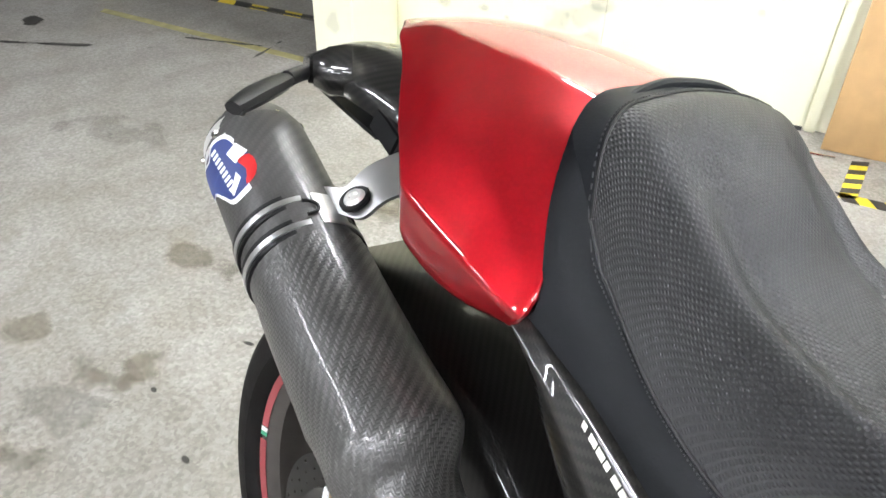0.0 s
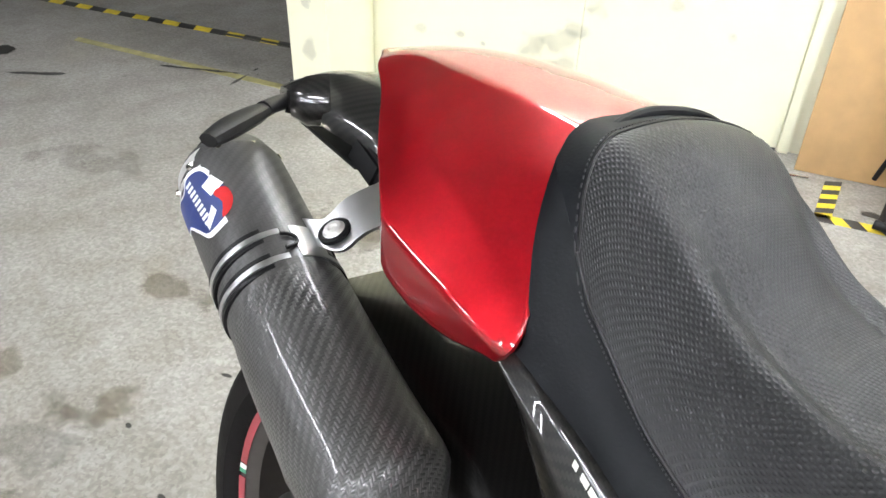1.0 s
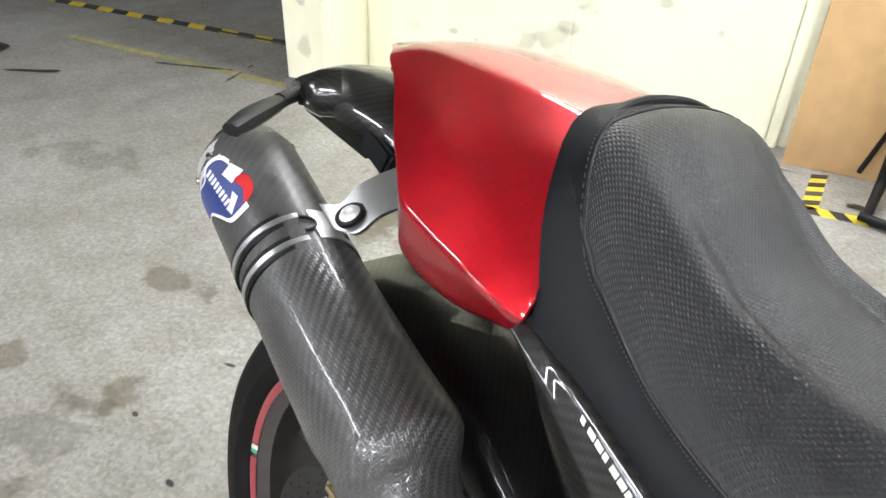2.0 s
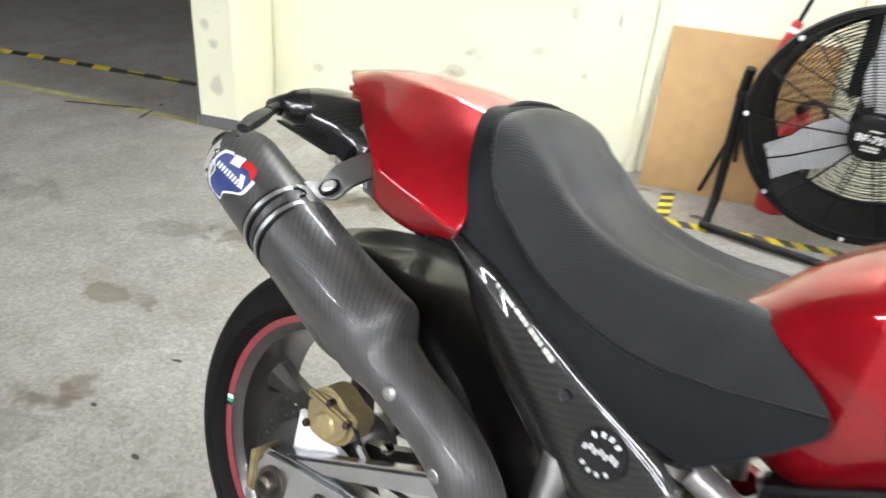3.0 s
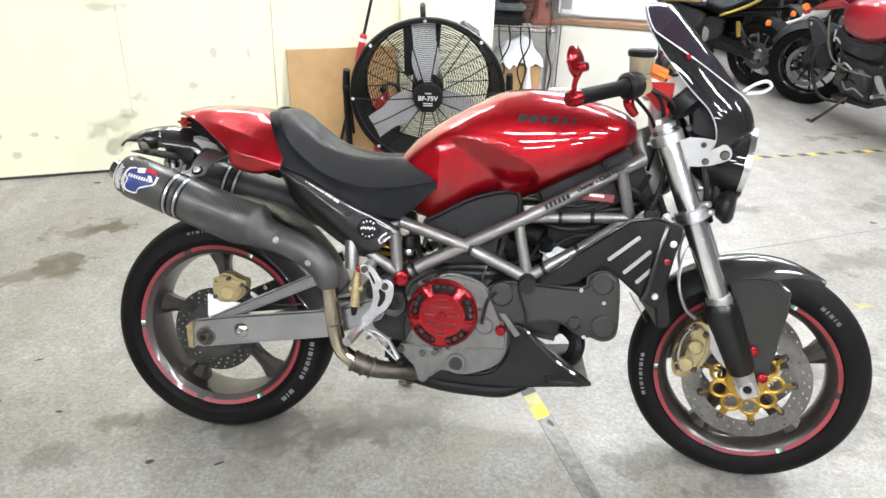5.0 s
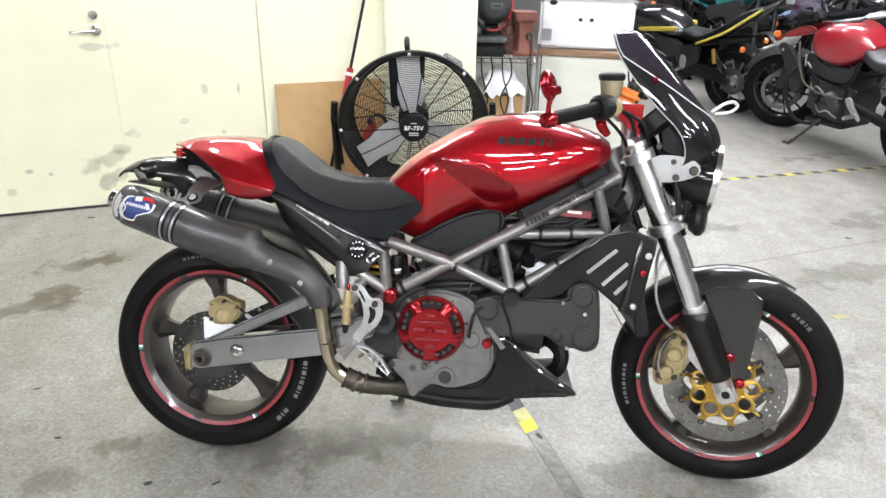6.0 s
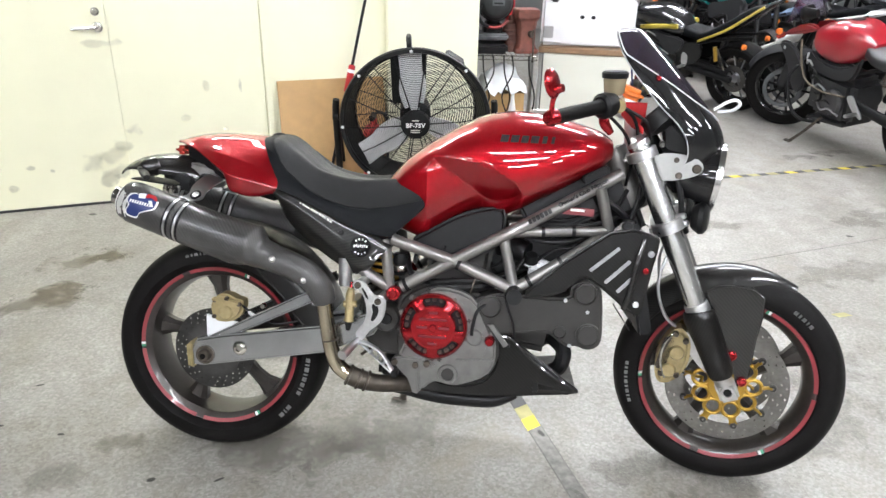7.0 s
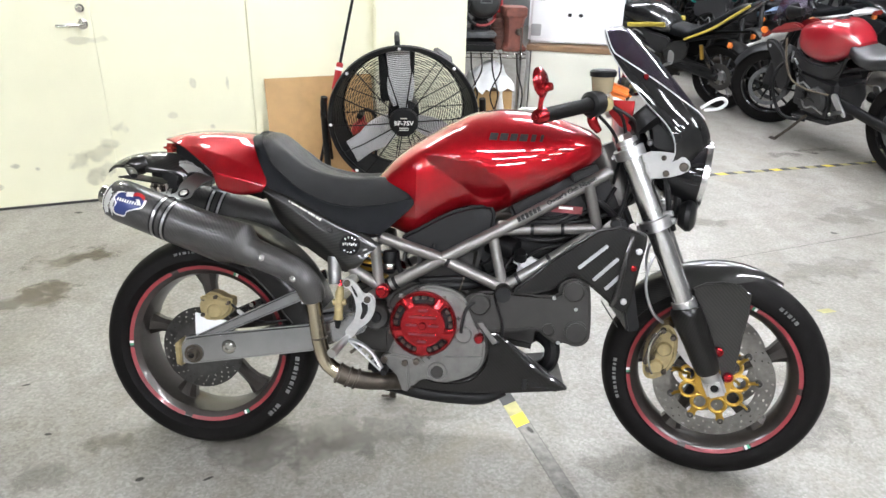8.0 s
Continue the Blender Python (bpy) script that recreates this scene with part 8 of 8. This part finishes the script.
        part("mirror_stem", tube([(1.09, sg * 0.28, 1.05 + tall), (1.10, sg * 0.35, 1.19 + tall)], 0.006, 8), BLACK, b)
        part("indicator", lathe([(0, 0.03), (0.02, 0.025), (0.025, 0.0), (0, -0.01)], (-0.12, sg * 0.17, 0.76 + tall), (-1, 0, 0), 14), ORANGE, b, "orange indicator lens")
        part("side_cover", slab(smooth_outline([(0.30, 0.72 + tall), (0.50, 0.70 + tall), (0.54, 0.58 + tall), (0.42, 0.52 + tall), (0.30, 0.60 + tall)], 3), sg * 0.12, sg * 0.15, 0.01, 2), GLOSSBLACK, b)
        part("footpeg", tube([(0.45, sg * 0.14, 0.36), (0.43, sg * 0.26, 0.37)], 0.013, 10), ALU, b)
    for sg in (-1, 1):
        part("side_panel", slab(smooth_outline([(0.48, 0.74 + tall), (0.70, 0.78 + tall), (0.98, 0.84 + tall), (1.10, 0.80 + tall), (1.06, 0.66 + tall), (0.92, 0.60 + tall), (0.80, 0.66 + tall), (0.60, 0.60 + tall), (0.50, 0.64 + tall)], 3), sg * 0.13, sg * 0.165, 0.012, 2), DARKPLAST, b, "dark grey plastic side panel")
        part("case_cover", lathe([(0, 0.014), (0.04, 0.014), (0.05, 0.006), (0.052, -0.02)], (0.80, sg * 0.155, 0.42 + tall * 0.5), (0, sg, 0), 24), ALU_DARK, b)
        part("engine_pipe", tube([(0.62, sg * 0.15, 0.52 + tall), (0.75, sg * 0.18, 0.50 + tall), (0.90, sg * 0.16, 0.54 + tall), (1.02, sg * 0.12, 0.50 + tall)], 0.011, 8), BLACK, b)
        part("hose", tube([(0.70, sg * 0.16, 0.34), (0.72, sg * 0.175, 0.46), (0.66, sg * 0.17, 0.56 + tall)], 0.008, 8), ALU_DARK, b)
        part("fork_guard", tube([(1.41, sg * 0.11, wheel_r + 0.05), (1.37, sg * 0.11, 0.48 + tall)], [0.035, 0.032], 14, flat=0.7), DARKPLAST, b)
        part("footrest_plate", slab(smooth_outline([(0.42, 0.45), (0.47, 0.47), (0.48, 0.38), (0.45, 0.34), (0.42, 0.38)], 3), sg * 0.145, sg * 0.155, 0.003, 1), ALU_DARK, b)
    for k in range(8):
        z0 = 0.30 + 0.045 * k
        for sg in (-1, 1):
            part("cable", tube([(0.50 + 0.04 * k, sg * 0.155, z0), (0.60 + 0.04 * k, sg * 0.18, z0 + 0.05), (0.72 + 0.03 * k, sg * 0.165, z0 - 0.01), (0.82 + 0.03 * k, sg * 0.14, z0 + 0.09)], 0.006, 8), BLACK if k % 3 else ALU_DARK, b)
    part("skid_plate", box((0.40, 0.22, 0.04), (0.78, 0, 0.235 + tall * 0.3), (0, 6, 0), 0.012), DARKPLAST, b)
    part("radiator_shroud", box((0.12, 0.36, 0.20), (1.06, 0, 0.70 + tall), (0, -25, 0), 0.03, 3), DARKPLAST, b)
    part("exhaust", tube([(1.0, -0.12, 0.40), (1.02, -0.14, 0.24), (0.80, -0.15, 0.20), (0.4, -0.17, 0.26), (-0.05, -0.19, 0.42)], [0.02, 0.02, 0.024, 0.045, 0.045], 16, 5), STEEL_DARK, b, "exhaust pipe and silencer")
    S = [(0.50, 0.84, 0.76, 0.10), (0.58, 0.92, 0.74, 0.15), (0.72, 0.99, 0.75, 0.165), (0.88, 1.0, 0.80, 0.17), (1.02, 0.98, 0.85, 0.14), (1.10, 0.94, 0.88, 0.07)]
    rr = []
    for i in range(21):
        x = 0.50 + 0.60 * i / 20
        zt, zb, w = interp(S, x)
        rr.append([(x, w * math.copysign(abs(math.sin(a)) ** 0.8, math.sin(a)), (zt + zb) / 2 + tall + (zt - zb) / 2 * math.copysign(abs(math.cos(a)) ** 0.8, math.cos(a))) for a in (2 * math.pi * k / 28 for k in range(28))])
    part("fuel_tank", loft(rr), paint, b, "painted fuel tank", smooth=60)
    S = [(-0.22, 0.86, 0.82, 0.05), (-0.1, 0.90, 0.80, 0.10), (0.1, 0.86, 0.77, 0.13), (0.3, 0.82, 0.74, 0.14), (0.5, 0.84, 0.74, 0.11), (0.56, 0.85, 0.76, 0.09)]
    rr = []
    for i in range(21):
        x = -0.22 + 0.78 * i / 20
        zt, zb, w = interp(S, x)
        rr.append([(x, w * math.copysign(abs(math.sin(a)) ** 0.6, math.sin(a)), (zt + zb) / 2 + tall + kick * max(0, 0.33 - x) ** 1.3 + (zt - zb) / 2 * math.copysign(abs(math.cos(a)) ** 0.6, math.cos(a))) for a in (2 * math.pi * k / 20 for k in range(20))])
    part("seat", loft(rr), SEAT_SIDE, b, "black seat", smooth=60)
    part("tail_section", loft([[(x, w * c, z + tall + kick * max(0, 0.33 - x) ** 1.3 + h * s) for c, s in ((1, 0), (0.8, 0.8), (0, 1), (-0.8, 0.8), (-1, 0), (-0.8, -0.7), (0.8, -0.7))] for x, z, w, h in ((-0.34, 0.86, 0.03, 0.015), (-0.2, 0.84, 0.09, 0.04), (0.05, 0.78, 0.135, 0.04), (0.35, 0.74, 0.13, 0.03))]), paint, b, "painted tail section", smooth=50)
    if stripe:
        for sg in (-1, 1):
            part("stripe", tube([(x, sg * y, z + tall + kick * max(0, 0.33 - x) ** 1.3) for x, y, z in ((-0.22, 0.09, 0.86), (-0.10, 0.124, 0.83), (0.08, 0.142, 0.785), (0.33, 0.139, 0.745))], 0.014, 8, flat=0.8), DULLYELLOW, b, "yellow stripe")
            part("stripe", tube([(0.54, sg * 0.146, 0.845 + tall), (0.66, sg * 0.168, 0.84 + tall), (0.80, sg * 0.176, 0.825 + tall), (0.92, sg * 0.172, 0.81 + tall)], 0.013, 8, flat=1.6), DULLYELLOW, b, "yellow stripe")
    rows = []
    for i in range(13):
        a = radians(150 - 115 * i / 12)
        r = wheel_r + 0.025
        rows.append([(1.42 + (r - 0.03 * u * u) * math.cos(a), 0.07 * u, wheel_r + (r - 0.03 * u * u) * math.sin(a)) for u in (k / 4 for k in range(-4, 5))])
    part("front_fender", sheet(rows, 0.004), DARKPLAST if not stripe else GLOSSBLACK, b, "front mudguard", smooth=60)
    rows = []
    for i in range(11):
        a = radians(175 - 100 * i / 10)
        r = wheel_r + 0.05
        rows.append([((r - 0.03 * u * u) * math.cos(a), 0.09 * u, wheel_r + 0.02 + tall * 0.3 + (r - 0.03 * u * u) * math.sin(a)) for u in (k / 4 for k in range(-4, 5))])
    part("rear_fender", sheet(rows, 0.004), BLACK, b, "rear mudguard", smooth=60)
    part("headlamp", lathe([(0, -0.08), (0.06, -0.06), (0.085, 0.0), (0.085, 0.03), (0.06, 0.04), (0, 0.045)], (1.28, 0, 0.96 + tall), (1, 0, -0.1), 28), GLOSSBLACK, b, "round headlamp")
    part("tail_lamp", box((0.04, 0.10, 0.04), (-0.34, 0, 0.85 + tall), bevel=0.012), REDLENS, b, "red tail lamp")
    part("side_stand", tube([(0.55, 0.13, 0.26), (0.52, 0.20, 0.14), (0.50, 0.26, 0.05)], 0.012, 8), STEEL_DARK, b, "side stand")
    part("radiator", box((0.04, 0.28, 0.26), (1.06, 0, 0.58 + tall), (0, -15, 0), 0.008), BLACK, b)
    if stripe:
        part("silencer", tube([(0.1, -0.19, 0.42), (-0.2, -0.2, 0.56), (-0.22, -0.2, 0.57), (-0.58, -0.2, 0.76)], [0.02, 0.022, 0.044, 0.048], 18, curve=False), ZINC, b, "bright upswept silencer")
    part("chain_case", box((0.45, 0.03, 0.05), (0.25, 0.12, 0.38), (0, -8, 0), 0.01), BLACK, b)
    return b


def park(x, y, heading, lean, from_front=False):
    """A pose from one wheel's place on the floor, the heading in degrees and the lean to the left."""
    h = Vector((math.cos(radians(heading)), math.sin(radians(heading)), 0))
    o = Vector((x, y, 0)) - (h * 1.42 if from_front else Vector((0, 0, 0)))
    return pose(o.x, o.y, 0, -lean, 0, heading)


PB = mat("black_paint", (0.012, 0.012, 0.013), 0.25, 0, 0.8)
PR = mat("bright_red_paint", (0.26, 0.008, 0.016), 0.3, 0, 0.8)
PBL = mat("blue_paint", (0.22, 0.30, 0.46), 0.3, 0.2, 0.8)
PT = mat("teal_paint", (0.03, 0.42, 0.40), 0.35, 0, 0.6)
PW = mat("pearl_white_paint", (0.65, 0.65, 0.66), 0.3, 0, 0.8)


def adventure_bike(m, paint, label):
    """A tall tourer on its side stand, front wheel turned to the left, with a boxy tank, beak, crash bars and grey leg shields."""
    b = thing("parked_motorcycle", m, label, "motorcycle", "parked motorcycles")
    R = 0.315
    turn = Matrix.Translation((1.40, 0, 0)) @ Matrix.Rotation(radians(36), 4, "Z") @ Matrix.Translation((-1.40, 0, 0))
    for name, x, hw, mm in (("rear_wheel", 0.0, 0.085, None), ("front_wheel", 1.42, 0.06, turn)):
        T = [(R - 0.095, -hw * 0.8)] + [(R - 0.075 + 0.075 * math.cos(a) ** 0.6, hw * math.sin(a)) for a in (math.pi * k / 12 - math.pi / 2 for k in range(1, 12))] + [(R - 0.095, hw * 0.8)]
        ty = part(name, lathe(T, (x, 0, R), seg=56, close=True), RUBBER, b, "black block-tread tyre", m=mm)
        part("rim", lathe([(R - 0.093, -hw * 0.7), (R - 0.105, -hw * 0.6), (R - 0.115, 0), (R - 0.105, hw * 0.6), (R - 0.093, hw * 0.7)], (x, 0, R), seg=44, close=True), GLOSSBLACK, ty, m=mm)
        part("hub", lathe([(0.0, -0.06), (0.035, -0.06), (0.045, 0), (0.035, 0.06), (0, 0.06)], (x, 0, R), seg=20), BLACK, ty, m=mm)
        for k in range(10):
            a = 2 * math.pi * k / 10 + 0.2
            part("spoke", tube([(x + 0.03 * math.cos(a), 0.01, R + 0.03 * math.sin(a)), (x + (R - 0.105) * math.cos(a), 0, R + (R - 0.105) * math.sin(a))], 0.009, 6), BLACK, ty, m=mm)
        for sg in (-1, 1):
            part("brake_disc", lathe([(0.118, -0.002), (0.15, -0.002), (0.15, 0.002), (0.118, 0.002)], (x, sg * 0.072, R), seg=40, close=True), DUSTYGREY, ty, "steel brake disc", m=mm)
            for k in range(6):
                a = 2 * math.pi * k / 6
                part("disc_button", lathe([(0, 0.004), (0.009, 0.003), (0.011, 0)], (x + 0.10 * math.cos(a), sg * 0.074, R + 0.10 * math.sin(a)), (0, sg, 0), 10), DISC, ty, m=mm)
    rows = []
    for i in range(15):
        a = radians(150 - 118 * i / 14)
        r = R + 0.03
        rows.append([(1.42 + (r - 0.05 * u * u) * math.cos(a), 0.085 * u, R + (r - 0.05 * u * u) * math.sin(a)) for u in (k / 5 for k in range(-5, 6))])
    part("front_fender", sheet(rows, 0.004), GREYPLAST, b, "grey plastic front mudguard", smooth=60, m=turn)
    for sg in (-1, 1):
        part("fork_leg", tube([(1.42, sg * 0.10, R), (1.37, sg * 0.10, 0.50), (1.20, sg * 0.10, 0.88)], [0.028, 0.026, 0.024], 14, curve=False), BLACK, b, "black front fork leg", m=turn)
        part("fork_guard", tube([(1.41, sg * 0.115, R + 0.04), (1.36, sg * 0.115, 0.52)], [0.04, 0.034], 14, flat=0.6), GREYPLAST, b, "grey fork guard", m=turn)
        part("brake_caliper", box((0.06, 0.05, 0.09), (1.33, sg * 0.10, R + 0.05), (0, 20, 0), 0.012, 2), BLACK, b, m=turn)
        part("handlebar", tube([(1.14, 0, 0.94), (1.12, sg * 0.16, 0.98), (1.03, sg * 0.38, 0.97)], 0.013, 10), BLACK, b, m=turn)
        part("hand_guard", tube([(1.20, sg * 0.20, 0.95), (1.22, sg * 0.30, 0.94), (1.10, sg * 0.40, 0.96)], [0.025, 0.032, 0.018], 10, 4, flat=1.6), BLACK, b, "black hand guard", m=turn)
        part("mirror", lathe([(0, 0.01), (0.05, 0.008), (0.055, 0), (0.0, -0.01)], (1.10, sg * 0.33, 1.12), (-1, 0, 0.1), 20), BLACK, b, "black round mirror", m=turn)
        part("mirror_stem", tube([(1.10, sg * 0.28, 0.98), (1.10, sg * 0.33, 1.11)], 0.006, 8), BLACK, b, m=turn)
        part("leg_shield", slab(smooth_outline([(1.27, 0.70), (1.22, 0.735), (1.13, 0.72), (1.03, 0.64), (0.96, 0.52), (0.98, 0.42), (1.06, 0.38), (1.12, 0.44), (1.18, 0.58)], 3), sg * 0.15, sg * 0.19, 0.014, 3), GREYPLAST, b, "dark grey leg shield")
        part("shield_bolt", lathe([(0, 0.004), (0.012, 0.003), (0.014, 0)], (1.20, sg * 0.191, 0.69), (0, sg, 0), 14), ALU_DARK, b)
        part("knee_panel", slab(smooth_outline([(0.94, 0.70), (0.86, 0.66), (0.70, 0.63), (0.52, 0.66), (0.44, 0.72), (0.50, 0.58), (0.66, 0.54), (0.86, 0.56), (0.98, 0.60)], 3), sg * 0.13, sg * 0.165, 0.012, 2), GREYPLAST, b, "grey knee panel")
        part("beak_panel", slab(smooth_outline([(1.36, 0.745), (1.28, 0.80), (1.16, 0.845), (1.05, 0.86), (0.98, 0.83), (1.10, 0.79), (1.22, 0.765)], 3), sg * 0.06, sg * 0.10, 0.012, 2), paint, b, "red nose panel")
        part("crash_bar", tube([(1.02, sg * 0.13, 0.63), (1.05, sg * 0.24, 0.52), (1.02, sg * 0.26, 0.36), (0.94, sg * 0.23, 0.22), (0.80, sg * 0.14, 0.20)], 0.013, 10), BLACK, b, "black crash bar")
        part("side_hose", tube([(1.00, sg * 0.20, 0.78), (0.97, sg * 0.21, 0.62), (0.90, sg * 0.21, 0.50), (0.74, sg * 0.20, 0.455), (0.55, sg * 0.17, 0.45)], 0.007, 8), HOSEBROWN, b, "dusty brown hose")
        part("peg_plate", slab(smooth_outline([(0.53, 0.45), (0.48, 0.47), (0.44, 0.42), (0.38, 0.35), (0.40, 0.33), (0.48, 0.38)], 3), sg * 0.155, sg * 0.168, 0.003, 1), ALU_DARK, b, "cast alloy footpeg plate")
        part("footpeg", tube([(0.42, sg * 0.16, 0.36), (0.40, sg * 0.27, 0.37)], 0.013, 10), ALU, b)
        part("engine_cover", lathe([(0, 0.02), (0.08, 0.02), (0.095, 0.0), (0.095, -0.03)], (0.68, sg * 0.16, 0.38), (0, sg, 0), 28), DARKPLAST, b)
        part("case_cover", lathe([(0, 0.016), (0.045, 0.016), (0.055, 0.006), (0.055, -0.02)], (0.86, sg * 0.155, 0.40), (0, sg, 0), 24), DARKPLAST, b)
        part("swingarm", tube([(0.0, sg * 0.11, R), (0.5, sg * 0.12, 0.40)], 0.028, 10, flat=1.3), BLACK, b)
        part("subframe_tube", tube([(0.55, sg * 0.12, 0.60), (0.2, sg * 0.12, 0.70), (-0.15, sg * 0.10, 0.80)], 0.014, 10), BLACK, b)
        part("indicator", lathe([(0, 0.03), (0.02, 0.025), (0.025, 0.0), (0, -0.01)], (1.26, sg * 0.20, 0.80), (1, 0, 0), 14), ORANGE, b, "orange indicator lens")
    part("engine", box((0.46, 0.28, 0.34), (0.76, 0, 0.40), (0, -6, 0), 0.05, 3), DARKPLAST, b, "dark engine block")
    for k in range(6):
        part("cylinder_fin", box((0.20, 0.22, 0.008), (0.88, 0, 0.46 + 0.022 * k), (0, -20, 0), 0.003, 1), DARKPLAST, b)
    for k in range(7):
        z0 = 0.30 + 0.05 * k
        part("cable", tube([(0.60 + 0.05 * k, 0.165, z0), (0.68 + 0.04 * k, 0.185, z0 + 0.04), (0.78 + 0.03 * k, 0.17, z0 + 0.01), (0.86 + 0.02 * k, 0.15, z0 + 0.08)], 0.007, 8), BLACK if k % 3 else ALU_DARK, b)
    part("skid_plate", box((0.40, 0.24, 0.03), (0.80, 0, 0.205), (0, 4, 0), 0.010), DARKPLAST, b, "dark skid plate")
    part("radiator", box((0.05, 0.28, 0.26), (1.06, 0, 0.52), (0, -15, 0), 0.008), BLACK, b)
    S = [(0.44, 0.80, 0.77, 0.07), (0.50, 0.855, 0.71, 0.115), (0.58, 0.900, 0.665, 0.145), (0.66, 0.922, 0.640, 0.165), (0.76, 0.918, 0.640, 0.175), (0.86, 0.896, 0.665, 0.172), (0.93, 0.870, 0.70, 0.15), (0.99, 0.84, 0.75, 0.10)]
    rr = []
    for i in range(23):
        x = 0.44 + 0.55 * i / 22
        zt, zb, w = interp(S, x)
        rr.append([(x, w * math.copysign(abs(math.sin(a)) ** 0.42, math.sin(a)) * (1 - 0.18 * max(0, math.cos(a))), (zt + zb) / 2 + (zt - zb) / 2 * math.copysign(abs(math.cos(a)) ** 0.45, math.cos(a))) for a in (2 * math.pi * k / 32 for k in range(32))])
    part("fuel_tank", loft(rr), paint, b, "boxy red fuel tank", smooth=40)
    part("tank_cap", lathe([(0, 0.012), (0.04, 0.012), (0.045, 0)], (0.70, 0, 0.915), (0, 0, 1), 20), BLACK, b)
    S = [(-0.28, 0.84, 0.79, 0.09), (-0.1, 0.84, 0.75, 0.13), (0.08, 0.80, 0.70, 0.15), (0.25, 0.76, 0.66, 0.155), (0.40, 0.77, 0.67, 0.13), (0.52, 0.81, 0.70, 0.09)]
    rr = []
    for i in range(21):
        x = -0.28 + 0.80 * i / 20
        zt, zb, w = interp(S, x)
        rr.append([(x, w * math.copysign(abs(math.sin(a)) ** 0.6, math.sin(a)), (zt + zb) / 2 + (zt - zb) / 2 * math.copysign(abs(math.cos(a)) ** 0.6, math.cos(a))) for a in (2 * math.pi * k / 20 for k in range(20))])
    part("seat", loft(rr), DARKPLAST, b, "dark grey vinyl seat", smooth=60)
    part("screen", sheet([[(1.18 + 0.06 * f, 0.16 * u * (1 - 0.3 * (1 - f)), 1.10 - 0.22 * f - 0.02 * u * u) for u in (-1, -0.5, 0, 0.5, 1)] for f in (0, 0.5, 1)], 0.004), GLASS, b, "short smoked screen", smooth=60)
    part("headlamp", box((0.10, 0.20, 0.10), (1.24, 0, 0.84), (0, -15, 0), 0.03, 3), GLOSSBLACK, b, "black headlamp cowl")
    part("silencer", tube([(0.45, -0.16, 0.30), (0.2, -0.19, 0.42), (0.15, -0.2, 0.46), (-0.30, -0.2, 0.64)], [0.02, 0.022, 0.05, 0.055], 18, curve=False), STEEL_DARK, b, "dark silencer")
    part("tail_lamp", box((0.04, 0.10, 0.04), (-0.30, 0, 0.80), bevel=0.012), REDLENS, b, "red tail lamp")
    part("side_stand", tube([(0.80, 0.13, 0.24), (0.86, 0.21, 0.14), (0.92, 0.29, 0.055)], 0.011, 8), STEEL_DARK, b, "side stand")
    part("stand_foot", box((0.07, 0.03, 0.010), (0.94, 0.295, 0.052), (-10, 0, 0), 0.003), STEEL_DARK, b)
    return b


HOSEBROWN = mat("dusty_brown_rubber", (0.10, 0.08, 0.055), 0.6, var=0.3, scale=30)
GREYPLAST = mat("mid_grey_plastic", (0.017, 0.017, 0.0185), 0.5, var=0.25, scale=25, spec=0.3)
parked_bike(park(2.855, 4.73, 132, 8), PB, True, "black sports roadster with yellow stripes, parked", 0.29, -0.16, 0.46)
adventure_bike(park(3.12, 4.27, 106, 9, True), PR, "red adventure motorcycle parked on its side stand")
parked_bike(park(3.55, 5.75, 112, 8), PBL, False, "dark blue motorcycle parked in a row", 0.30, -0.06)
parked_bike(park(4.30, 5.70, 108, 8), PW, False, "pearl white motorcycle parked in a row", 0.30, -0.06)
parked_bike(park(2.81, 6.68, -75, 8), PT, False, "teal motorcycle parked at the back")
parked_bike(park(5.0, 5.4, 112, 8), PB, False, "plain black motorcycle parked in a row", 0.30, -0.06)
parked_bike(park(3.2, 7.2, 100, 8), PR, False, "red motorcycle parked at the back")
parked_bike(park(2.3, 6.6, 98, 8), PW, False, "silver-white motorcycle parked behind the row", 0.30, -0.04)
parked_bike(park(4.1, 7.0, 104, 8), PBL, False, "pale blue motorcycle parked at the back")
